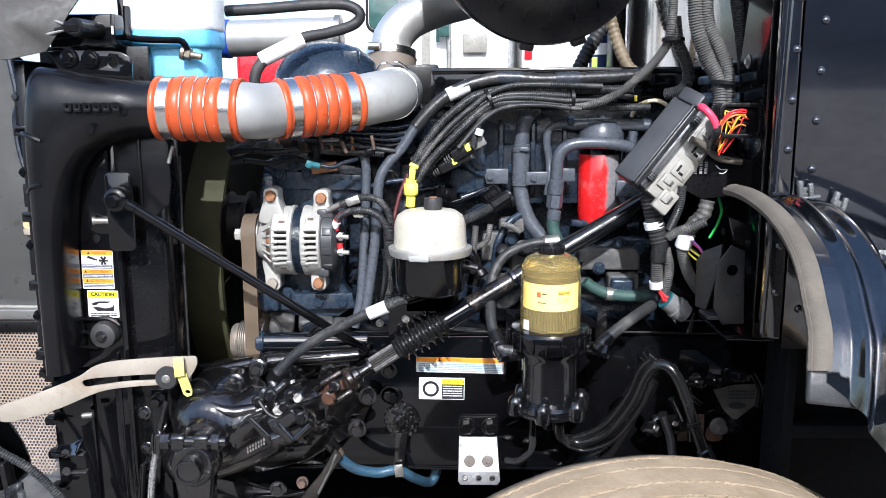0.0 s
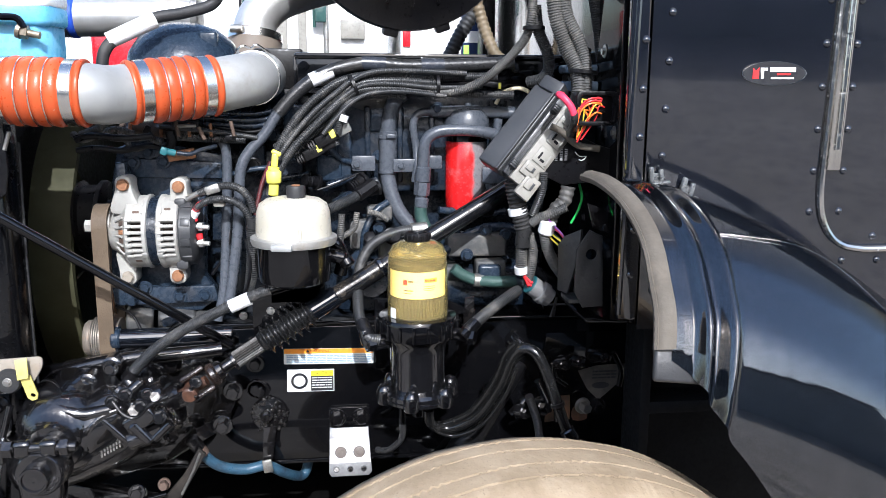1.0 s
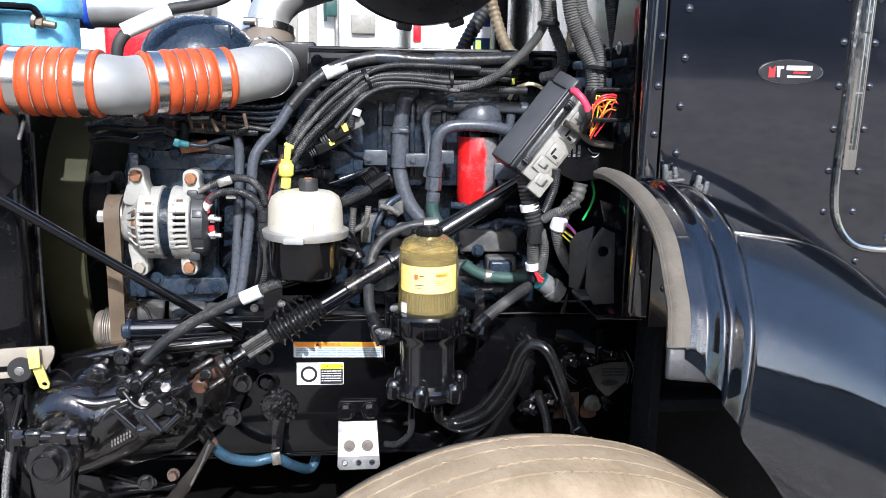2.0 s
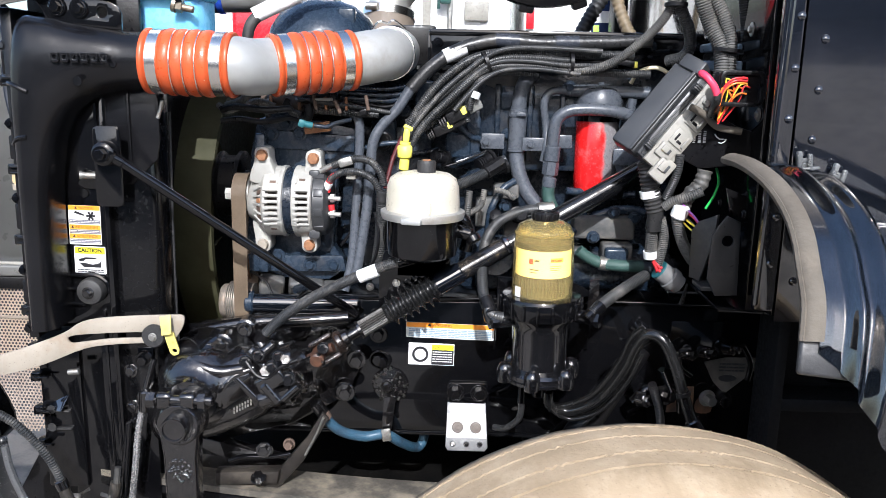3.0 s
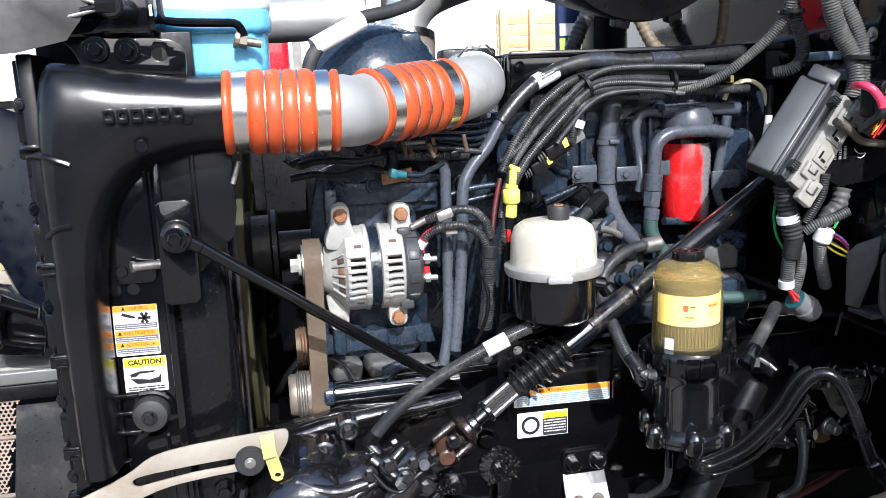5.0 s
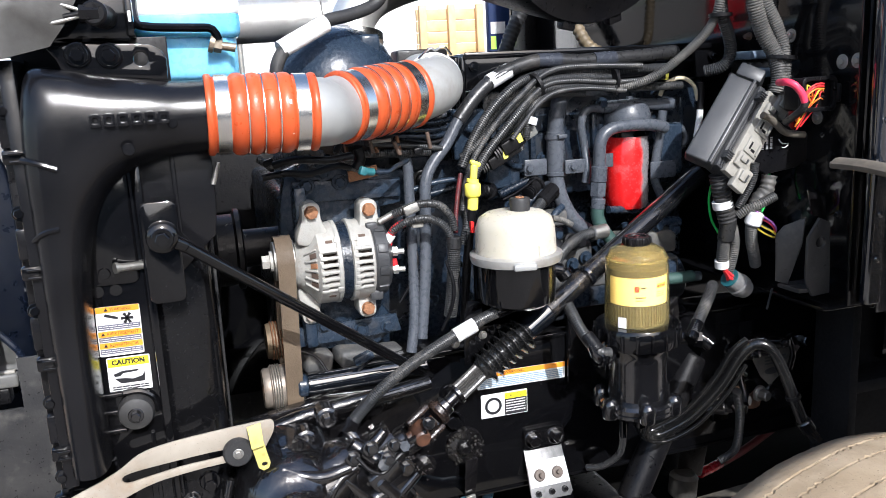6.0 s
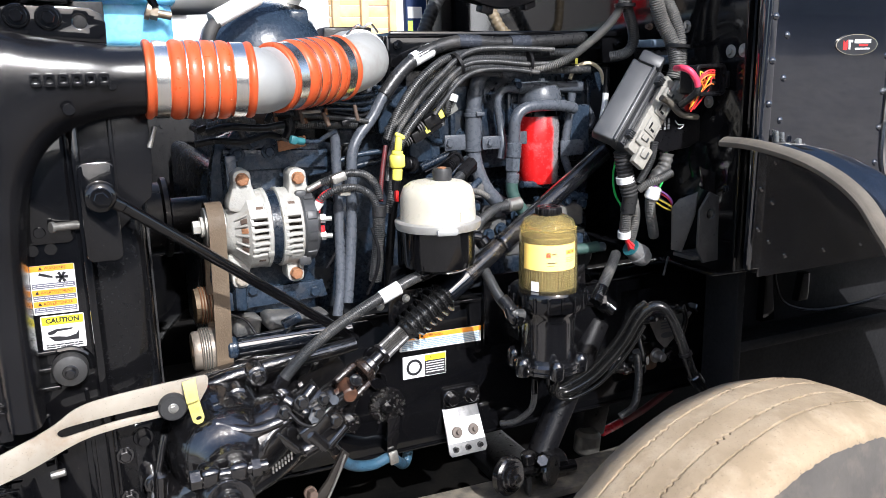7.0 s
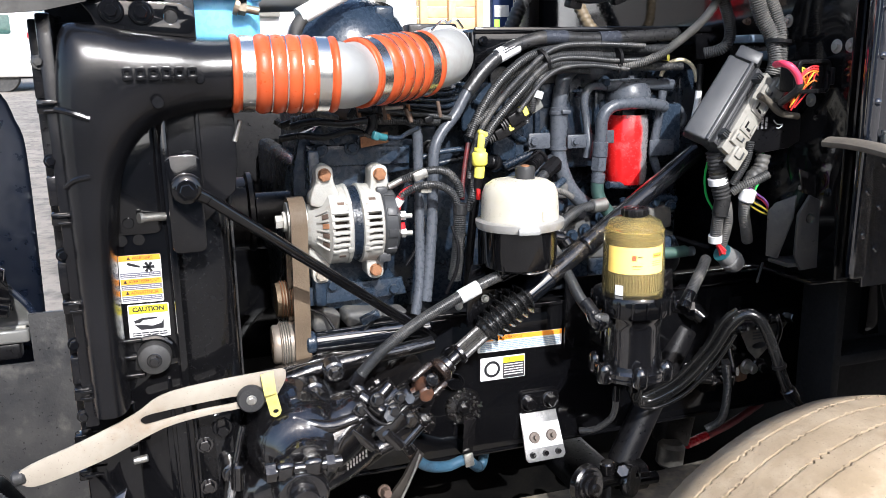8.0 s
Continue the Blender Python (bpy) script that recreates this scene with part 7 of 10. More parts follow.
    arm = [(p.x - 0.028, p.z + 0.020), (p.x - 0.034, p.z - 0.02), (p.x - 0.029, p.z - 0.06), (p.x - 0.028, p.z - 0.30), (p.x + 0.026, p.z - 0.30), (p.x + 0.029, p.z - 0.06), (p.x + 0.034, p.z - 0.02), (p.x + 0.028, p.z + 0.020)]
    part("pitman_arm", slab(arm, 0.034, front(0, 1.310, 0), 0.006, seg=3), black_cast, g)
    part("arm_head", lathe([(0.0225, 0.030), (0.034, 0.030), (0.039, 0.024), (0.042, -0.008)], front(p.x, 1.302, p.z), 36), black_cast, g)
    part("pinch_clamp", join(box(0.030, 0.036, 0.030, Matrix.Translation((p.x - 0.022, 1.288, p.z + 0.042)), 0.009, 4), box(0.030, 0.036, 0.030, Matrix.Translation((p.x + 0.018, 1.288, p.z + 0.042)), 0.009, 4), cyl((p.x - 0.045, 1.280, p.z + 0.043), (p.x + 0.060, 1.280, p.z + 0.043), 0.0085, seg=14, bevel=0.001), cyl((p.x - 0.050, 1.280, p.z + 0.043), (p.x - 0.036, 1.280, p.z + 0.043), 0.014, seg=6), cyl((p.x + 0.036, 1.280, p.z + 0.043), (p.x + 0.048, 1.280, p.z + 0.043), 0.014, seg=6)), black_cast, g)
    # heavy mounting bracket to the rail
    part("mount", slab([(p_[0], p_[2]) for p_ in ((-0.448, 1.470, 1.037), (-0.351, 1.470, 1.052), (-0.182, 1.470, 1.043), (-0.140, 1.470, 0.955), (-0.166, 1.470, 0.897), (-0.271, 1.470, 0.835), (-0.462, 1.470, 0.781), (-0.500, 1.470, 0.899))], 0.025, front(0, 1.525, 0), 0.005), black_cast, g)
    for at in ((-0.168, 1.490, 0.909), (-0.147, 1.495, 0.974), (-0.253, 1.490, 1.035)):
        bolt(g, at, r=0.0125, h=0.018, material=rust if at[0] > -0.20 and at[2] < 0.86 else black_cast)
    part("upper_strap", tube([(-0.443, 1.450, 1.032), (-0.378, 1.450, 1.050), (-0.304, 1.450, 1.060), (-0.222, 1.460, 1.062), (-0.160, 1.470, 1.065)], 0.013, 12), black_cast, g)
    part("cover_rib", tube([(-0.419, 1.345, 1.021), (-0.392, 1.335, 1.010), (-0.363, 1.335, 1.003), (-0.324, 1.340, 1.008)], 0.011, 12), black_cast, g)
    part("cover_rib", tube([(-0.364, 1.330, 0.945), (-0.355, 1.330, 0.977), (-0.338, 1.335, 0.996), (-0.306, 1.345, 1.009)], 0.009, 12), black_cast, g)
    part("casting_mark", box(0.012, 0.003, 0.03, Matrix.Translation((-0.328, 1.345, 0.940)) @ pose(0, 0, 0, 0, 35, 0), 0.001), black_cast, g)

    # castings, ribs, nuts and lines that break up the gear's face
    for a_, b_, r in (((-0.367, 1.330, 0.955), (-0.316, 1.350, 0.995), 0.010), ((-0.303, 1.330, 1.027), (-0.267, 1.340, 1.057), 0.011), ((-0.338, 1.335, 0.995), (-0.299, 1.335, 0.954), 0.009), ((-0.287, 1.325, 0.989), (-0.258, 1.325, 0.954), 0.012), ((-0.317, 1.360, 1.036), (-0.278, 1.340, 1.006), 0.013)):
        part("cast_rib", cyl(a_, b_, r, r * 0.85, 14, 0.004), black_cast, g)
    for at, r in (((-0.294, 1.325, 1.039), 0.008), ((-0.271, 1.320, 1.020), 0.008), ((-0.319, 1.335, 1.024), 0.0075), ((-0.259, 1.325, 1.038), 0.007), ((-0.243, 1.325, 0.998), 0.0085), ((-0.308, 1.400, 0.827), 0.010)):
        bolt(g, at, (0.1, -1, 0.15), r, r * 1.3, black_cast)
    part("thin_line", tube([(-0.315, 1.325, 1.028), (-0.297, 1.318, 1.007), (-0.277, 1.318, 1.001), (-0.255, 1.320, 1.020), (-0.228, 1.330, 1.030)], 0.003, 8), dull_black, g)
    part("cast_letters", join(*[box(0.0028, 0.002, 0.005, Matrix.Translation((Vector((-0.342, 1.337, 0.928)) + Vector((0.005 * i, 0, 0.0028 * i + 0.007 * j))))) for i in range(7) for j in range(2)]), dull_steel, g)

    pick = random.Random(2)
    rough_cast, rough_rim = bmesh.new(), bmesh.new()
    for i in range(60):
        q, w = pick.uniform(0, 2 * math.pi), 0.019 * pick.random() ** 0.5
        bmesh.ops.create_icosphere(rough_cast, subdivisions=1, radius=pick.uniform(0.0018, 0.0042), matrix=Matrix.Translation((p.x + w * math.cos(q), 1.276, p.z - 0.085 + 1.2 * w * math.sin(q))))
    for i in range(90):
        q, w = pick.uniform(3.3, 6.1), pick.uniform(0.023, 0.032)
        bmesh.ops.create_icosphere(rough_rim, subdivisions=1, radius=pick.uniform(0.0012, 0.003), matrix=Matrix.Translation((p.x + w * math.cos(q), 1.272, p.z + w * math.sin(q))))
    part("rough_casting", rough_cast, black_cast, g, "", 60)
    part("rough_rim", rough_rim, black_cast, g, "", 60)
    grease = bmesh.new()
    for i in range(220):
        at = v + Vector((pick.gauss(0, 0.026), -0.030 - 0.012 * pick.random(), pick.gauss(0, 0.018)))
        bmesh.ops.create_icosphere(grease, subdivisions=1, radius=pick.uniform(0.0012, 0.0030), matrix=Matrix.Translation(at))
    part("grease_lumps", grease, mat("grease", (0.006, 0.005, 0.004), (0.014, 0.010, 0.008), 0.25, coat=0.6), g, "brown-black grease lumps", 60)


steering_gear()


# ---- wiring looms ----
def ties(parent, *spots):
    for at, way, r in spots:
        part("cable_tie", lathe([(r - 0.001, -0.003), (r + 0.0012, -0.003), (r + 0.0012, 0.003), (r - 0.001, 0.003)], basis(at, way), 24), dull_black, parent)


def main_loom():
    big = thing("battery_cable", (0.1, 1.58, 1.5), "thick taped black battery cable with a white label", "cable")
    pts = [(0.398, 1.600, 1.585), (0.299, 1.590, 1.579), (0.190, 1.585, 1.576), (0.115, 1.583, 1.580), (0.061, 1.580, 1.570), (0.018, 1.575, 1.552), (-0.020, 1.570, 1.523), (-0.053, 1.565, 1.487), (-0.078, 1.560, 1.449), (-0.107, 1.555, 1.417), (-0.122, 1.550, 1.387), (-0.127, 1.545, 1.333), (-0.132, 1.540, 1.268), (-0.142, 1.530, 1.192), (-0.153, 1.520, 1.126)]
    part("upper_run", tube(pts[:8], 0.0125, 16), tape, big)
    part("lower_run", tube(pts[6:], 0.0100, 16), pipe_grey, big, "slate grey painted lower pipe")
    w0, w1 = Vector((0.009, 1.574, 1.547)), Vector((0.048, 1.580, 1.565))
    part("white_label", cyl(w0, w1, 0.0136, seg=20), white_print, big, "white printed label")
    m = basis((w0 + w1) / 2 + Vector((-0.001, -0.0137, 0.004)), (0, -1, 0.3), w1 - w0)
    bars(2, 0.026, 0.009, m, black_print, big, lift=0.0002)
    shiny_tape = mat("shiny_tape", (0.025, 0.028, 0.036), None, 0.22)
    part("tape_band", cyl((0.104, 1.583, 1.580), (0.149, 1.584, 1.579), 0.0132, seg=20), shiny_tape, big)
    part("tape_band", cyl((0.216, 1.585, 1.577), (0.260, 1.588, 1.578), 0.0132, seg=20), shiny_tape, big)
    # parallel corrugated conduits of the engine loom
    runs = [
        ("engine_loom", 0.0085, [(0.363, 1.585, 1.557), (0.243, 1.575, 1.556), (0.157, 1.570, 1.559), (0.103, 1.565, 1.556), (0.060, 1.560, 1.544), (0.018, 1.555, 1.515), (-0.015, 1.550, 1.481), (-0.042, 1.545, 1.443), (-0.060, 1.540, 1.409)]),
        ("engine_loom", 0.0072, [(0.248, 1.570, 1.544), (0.167, 1.562, 1.548), (0.108, 1.557, 1.544), (0.066, 1.550, 1.525), (0.034, 1.545, 1.499), (-0.004, 1.540, 1.468), (-0.034, 1.540, 1.441), (-0.058, 1.545, 1.425)]),
        ("engine_loom", 0.0078, [(0.394, 1.575, 1.523), (0.318, 1.570, 1.524), (0.242, 1.562, 1.527), (0.167, 1.555, 1.533), (0.108, 1.548, 1.531), (0.076, 1.542, 1.519), (0.044, 1.535, 1.492), (0.007, 1.530, 1.457), (-0.023, 1.525, 1.426), (-0.044, 1.520, 1.395), (-0.057, 1.515, 1.363), (-0.069, 1.500, 1.317), (-0.078, 1.500, 1.285)]),
        ("engine_loom", 0.0068, [(0.184, 1.560, 1.519), (0.129, 1.550, 1.522), (0.092, 1.545, 1.514), (0.073, 1.540, 1.502), (0.063, 1.535, 1.481), (0.058, 1.535, 1.450)]),
        ("engine_loom", 0.0070, [(0.098, 1.550, 1.523), (0.066, 1.548, 1.496), (0.034, 1.550, 1.467), (0.001, 1.555, 1.438), (-0.026, 1.560, 1.408)]),
        ("engine_loom", 0.0055, [(0.300, 1.560, 1.562), (0.200, 1.556, 1.566), (0.130, 1.552, 1.564), (0.088, 1.546, 1.549), (0.052, 1.540, 1.522), (0.014, 1.535, 1.490), (-0.020, 1.532, 1.452), (-0.046, 1.528, 1.416), (-0.062, 1.520, 1.380), (-0.071, 1.512, 1.340)]),
        ("engine_loom", 0.0050, [(0.330, 1.558, 1.538), (0.240, 1.554, 1.536), (0.160, 1.548, 1.542), (0.104, 1.542, 1.538), (0.062, 1.536, 1.512), (0.022, 1.532, 1.474), (-0.012, 1.528, 1.438), (-0.036, 1.524, 1.404)]),
        ("engine_loom", 0.0046, [(0.260, 1.548, 1.520), (0.180, 1.544, 1.528), (0.118, 1.538, 1.524), (0.082, 1.533, 1.506), (0.052, 1.530, 1.476), (0.030, 1.530, 1.450)]),
        ("engine_loom", 0.0085, [(0.104, 1.580, 1.548), (0.050, 1.575, 1.523), (0.007, 1.570, 1.485), (-0.021, 1.565, 1.448), (-0.046, 1.560, 1.408)]),
    ]
    for name, r, pts in runs:
        solo(name, loom(pts, r), conduit, "black corrugated engine wiring conduit", "wiring", "engine wiring looms")
    solo("engine_loom", loom([(0.242, 1.562, 1.526), (0.284, 1.555, 1.530), (0.323, 1.540, 1.546), (0.359, 1.520, 1.576), (0.384, 1.500, 1.605), (0.400, 1.490, 1.632), (0.404, 1.480, 1.660), (0.406, 1.480, 1.698), (0.405, 1.480, 1.764)], 0.0085), conduit_dusty, "dusty corrugated conduit rising to the cowl", "wiring", "engine wiring looms")
    solo("engine_loom", loom([(0.413, 1.490, 1.680), (0.420, 1.490, 1.637), (0.437, 1.495, 1.603), (0.444, 1.500, 1.573), (0.434, 1.510, 1.553), (0.412, 1.530, 1.546)], 0.011), conduit, "black corrugated conduit dropping from the cowl", "wiring", "engine wiring looms")
    clip = thing("loom_tie_set", (0.1, 1.55, 1.53), "black plastic ties round the wiring looms", "cable tie")
    ties(clip, ((0.245, 1.568, 1.539), (1, 0.05, 0), 0.021), ((0.088, 1.556, 1.537), (1, 0.1, 0.4), 0.022), ((0.410, 1.485, 1.641), (0, 0, 1), 0.019))
    part("tie_tail", box(0.006, 0.004, 0.016, Matrix.Translation((0.240, 1.545, 1.522)), 0.001), dull_black, clip)


main_loom()


def engine_plugs():
    # grey and black plugs with yellow locks beside the dipstick
    for at, turn, s in (((0.037, 1.550, 1.442), 28, 1.0), ((0.012, 1.555, 1.416), 26, 0.9)):
        m = Matrix.Translation(at) @ pose(0, 0, 0, 0, -turn, 0) @ Matrix.Scale(s, 4)
        plug = thing("wiring_plug", at, "grey and black wiring plug with a yellow lock", "plug", "engine wiring plugs")
        part("body", box(0.045, 0.024, 0.022, m, 0.003), dull_black, plug)
        part("socket", box(0.030, 0.022, 0.019, m @ Matrix.Translation((0.034, 0, 0)), 0.003), mat("grey_plug", (0.12, 0.12, 0.11), None, 0.5) if s == 1.0 else dull_black, plug)
        part("yellow_lock", box(0.011, 0.027, 0.016, m @ Matrix.Translation((0.013, 0, 0.003)), 0.002), yellow, plug, "yellow lock")
        for i in range(3):
            part("seal_ring", lathe([(0.009, -0.0015), (0.0105, -0.0015), (0.0105, 0.0015), (0.009, 0.0015)], m @ Matrix.Translation((-0.026 - 0.005 * i, 0, 0)) @ basis((0, 0, 0), (1, 0, 0)), 16), rubber, plug)
    solo("plug_loom", loom([(0.066, 1.535, 1.481), (0.052, 1.545, 1.449), (0.055, 1.550, 1.430)], 0.006), conduit, "short conduit to a wiring plug", "wiring")
    tag = part("white_sleeve", cyl((0.071, 1.530, 1.485), (0.067, 1.530, 1.473), 0.008, seg=14), white_print, thing("wire_tag", (0.068, 1.530, 1.479), "small white sleeve on a conduit", "tag"))
    # dipstick handle
    d = thing("dipstick", (-0.055, 1.50, 1.30), "yellow plastic dipstick handle on its tube", "dipstick")
    a = Vector((-0.058, 1.495, 1.376))
    part("handle", join(cyl(a + Vector((0, 0, -0.012)), a + Vector((0, 0, 0.012)), 0.0135, seg=20, bevel=0.003), cyl(a + Vector((0, 0, 0.012)), a + Vector((0.001, 0, 0.018)), 0.010, seg=16), box(0.012, 0.012, 0.028, Matrix.Translation(a + Vector((0.003, 0, 0.030))) @ pose(0, 0, 0, 0, 6, 0), 0.005, 3), box(0.018, 0.012, 0.008, Matrix.Translation(a + Vector((0.006, 0, 0.043))) @ pose(0, 0, 0, 0, 25, 0), 0.003)), yellow, d, "yellow pull handle", sharp=50)
    part("neck", cyl(a + Vector((-0.002, 0.0, -0.034)), a + Vector((0, 0, -0.012)), 0.009, seg=16, bevel=0.002), yellow, d)
    part("guide_tube", tube([a + Vector((-0.002, 0, -0.03)), a + Vector((-0.008, 0.005, -0.08)), a + Vector((-0.016, 0.01, -0.16)), a + Vector((-0.02, 0.02, -0.25))], 0.0075, 12), dull_black, d)
    # alternator leads
    w = thing("alternator_lead", (-0.17, 1.50, 1.30), "black corrugated alternator leads with red boots", "wiring")
    part("lead", loom([(-0.202, 1.508, 1.306), (-0.194, 1.500, 1.323), (-0.169, 1.490, 1.336), (-0.139, 1.485, 1.337), (-0.113, 1.485, 1.322), (-0.100, 1.488, 1.296)], 0.0068), conduit, w)
    part("red_boot", tube([(-0.203, 1.510, 1.297), (-0.202, 1.506, 1.310), (-0.192, 1.500, 1.325), (-0.177, 1.494, 1.333)], 0.0066, 12), red_wire, w)
    part("white_band", cyl((-0.205, 1.507, 1.304), (-0.198, 1.504, 1.315), 0.0078, seg=14), white_print, w)
    part("red_boot", cyl((-0.196, 1.51, 1.272), (-0.195, 1.51, 1.262), 0.006, seg=12), red_wire, w)
    part("lead", loom([(-0.191, 1.510, 1.346), (-0.170, 1.500, 1.355), (-0.145, 1.495, 1.361), (-0.120, 1.490, 1.357), (-0.102, 1.488, 1.338), (-0.095, 1.488, 1.314)], 0.0072), conduit, w)
    part("lead_end", join(cyl((-0.215, 1.515, 1.335), (-0.189, 1.510, 1.348), 0.006, seg=10), box(0.026, 0.016, 0.016, Matrix.Translation((-0.166, 1.495, 1.355)) @ pose(0, 0, 0, 0, -18, 0), 0.003)), dull_steel, w)
    part("clip_block", box(0.020, 0.02, 0.014, Matrix.Translation((-0.156, 1.500, 1.330)), 0.003), light_grey, w)
    part("sleeve", loom([(-0.098, 1.488, 1.293), (-0.099, 1.490, 1.255), (-0.102, 1.492, 1.211), (-0.108, 1.495, 1.166)], 0.0115, 14), conduit, w, "wide ribbed sleeve")
    part("tape_wrap", cyl((-0.097, 1.488, 1.303), (-0.098, 1.488, 1.282), 0.0125, seg=18, bevel=0.002), tape, w)
    part("red_striped_lead", loom([(-0.066, 1.530, 1.399), (-0.080, 1.510, 1.364), (-0.088, 1.500, 1.333), (-0.093, 1.490, 1.308)], 0.0045, 10), mat("red_black_conduit", (0.10, 0.01, 0.012), (0.03, 0.012, 0.012), 0.5, scale=60), w)
    part("thin_lead", tube([(-0.112, 1.490, 1.264), (-0.104, 1.480, 1.226), (-0.109, 1.480, 1.186), (-0.125, 1.490, 1.145)], 0.003, 8), dull_black, w)
    # second grey pipe beside the bent one, and clamps
    s = thing("hose_cluster", (0.07, 1.52, 1.25), "short ribbed conduits and plugs behind the reservoir", "wiring")
    part("conduit", loom([(0.037, 1.500, 1.315), (0.071, 1.530, 1.326), (0.102, 1.560, 1.339), (0.123, 1.580, 1.350)], 0.0095), conduit, s)
    part("plug", cyl((0.091, 1.550, 1.334), (0.125, 1.570, 1.354), 0.0135, seg=8, bevel=0.002), dull_black, s)
    part("conduit", loom([(0.062, 1.500, 1.306), (0.060, 1.500, 1.280), (0.058, 1.510, 1.251)], 0.0065), conduit_dusty, s)
    part("conduit", loom([(0.090, 1.520, 1.306), (0.084, 1.520, 1.276), (0.062, 1.510, 1.262)], 0.0060), conduit_dusty, s)
    part("conduit", loom([(0.111, 1.550, 1.303), (0.132, 1.550, 1.297), (0.150, 1.550, 1.286)], 0.0062), conduit_dusty, s)
    part("elbow", tube([(0.047, 1.460, 1.262), (0.055, 1.460, 1.252), (0.062, 1.470, 1.228), (0.057, 1.470, 1.200)], 0.0125, 14), black_paint, s)
    part("wire", tube([(0.017, 1.550, 1.345), (0.050, 1.560, 1.355), (0.094, 1.580, 1.373)], 0.002, 8), dull_black, s)


engine_plugs()


# ---- fuse and relay box on the firewall ----
def fuse_box():
    fb = thing("fuse_box", (0.38, 1.41, 1.37), "dark grey fuse box with pale connectors and coloured wires", "fuse box")
    lo, up = Vector((0.302, 1.429, 1.414)), Vector((0.407, 1.449, 1.544))
    u = (up - lo).normalized()
    L = (up - lo).length

    def slanted(origin, across):
        v = Vector(across)
        v = (v - u * v.dot(u)).normalized()
        n = u.cross(v)
        n = -n if n.y > 0 else n
        m = Matrix((u, v, n)).transposed().to_4x4()
        m.translation = origin
        return lambda a, b, c: m @ Matrix.Translation((a, b, c))

    M = slanted(lo, (0.039, -0.037, -0.020))
    W = 0.050
    part("lid", box(L, W, 0.030, M(L / 2, W / 2, -0.015), 0.004, 3), lid_grey, fb, "dark grey plastic lid")
    part("lid_ridge", box(L * 0.99, 0.006, 0.008, M(L / 2, W - 0.006, 0.002), 0.002), lid_grey, fb)
    part("lid_tab", box(0.026, W * 0.9, 0.050, M(L + 0.010, W * 0.62, -0.018), 0.005), lid_grey, fb)
    S = slanted(lo + Vector((0.039, -0.037, -0.020)), (0.052, 0.001, -0.031))
    part("tray", box(L * 0.97, 0.060, 0.040, S(L * 0.48, 0.030, -0.022), 0.004), lid_grey, fb)
    for k in range(3):
        part("tray_rib", box(L * 0.9, 0.002, 0.004, S(L * 0.47, 0.006 + 0.005 * k, -0.001), 0.0008), lid_grey, fb)
    part("connector_strip", box(L * 0.97, 0.044, 0.014, S(L * 0.47, 0.036, 0.000), 0.002), light_grey, fb, "pale grey connector strip")
    for k, w, d in ((0.02, 0.042, 0.050), (0.17, 0.026, 0.034), (0.90, 0.036, 0.050), (0.77, 0.024, 0.036)):
        c = part("connector", box(w, 0.030, 0.014, S(L * k, d, 0.006), 0.003), light_grey, fb)
        part("latch", box(w * 0.42, 0.012, 0.006, S(L * k + w * 0.1, d - 0.004, 0.014), 0.0015), light_grey, c)
        part("latch_slot", box(w * 0.34, 0.005, 0.003, S(L * k + w * 0.1, d + 0.004, 0.0145), 0.0005), lid_grey, c)
    for k in (0.36, 0.60):
        c = part("relay_seat", box(0.030, 0.030, 0.010, S(L * k, 0.040, 0.005), 0.002), light_grey, fb)
        part("seat_slot", box(0.014, 0.004, 0.003, S(L * k, 0.033, 0.0090), 0.0006), dull_black, c)
        part("seat_slot", box(0.005, 0.009, 0.003, S(L * k - 0.006, 0.041, 0.0090), 0.0006), dull_black, c)
        part("seat_lip", box(0.022, 0.004, 0.005, S(L * k, 0.050, 0.0110), 0.001), light_grey, c)
    for k in (0.13, 0.84):
        part("lid_clip", box(0.016, 0.012, 0.014, S(L * k, 0.006, 0.002), 0.003), lid_grey, fb)
        for i in range(4):
            part("clip_rib", box(0.0018, 0.013, 0.012, S(L * k - 0.006 + 0.004 * i, 0.006, 0.005), 0.0005), lid_grey, fb)
    # black back case
    part("case", slab([(p[0], p[2]) for p in ((0.390, 1.408, 1.397), (0.433, 1.408, 1.464), (0.452, 1.408, 1.468), (0.508, 1.408, 1.439), (0.541, 1.408, 1.429), (0.550, 1.408, 1.393), (0.512, 1.408, 1.374), (0.450, 1.408, 1.367))], 0.012, front(0, 1.414, 0), 0.003), dull_black, fb, "black plastic case side")
    bars(3, 0.02, 0.026, front(*(0.444, 1.398, 1.421)) @ pose(0, 0, 0, 0, 0, 90), mat("grey_print", (0.2, 0.2, 0.2), None, 0.5), fb)
    part("chalk_mark", tube([(0.469, 1.398, 1.426), (0.477, 1.398, 1.418), (0.490, 1.398, 1.418), (0.483, 1.398, 1.411), (0.476, 1.398, 1.412)], 0.0009, 6), white_print, fb)
    part("strap", tube([(0.420, 1.382, 1.471), (0.442, 1.382, 1.460), (0.468, 1.382, 1.439), (0.507, 1.382, 1.432)], 0.0060, 10), grey_rubber, fb)
    # main plug with its wires
    q = Vector((0.512, 1.332, 1.504))
    plug = part("main_plug", box(0.064, 0.040, 0.052, Matrix.Translation(q + Vector((-0.030, 0.020, -0.002))), 0.006, 3), dull_black, fb, "square black bulkhead plug")
    part("plug_rim", slab(rounded(0.070, 0.056, 0.010), 0.010, front(q.x - 0.030, q.y + 0.001, q.z - 0.002), 0.0015, holes=[rounded(0.056, 0.042, 0.006)]), dull_black, plug)
    part("plug_latch", box(0.008, 0.012, 0.030, Matrix.Translation(q + Vector((0.008, -0.006, -0.002))), 0.003), dull_black, plug)
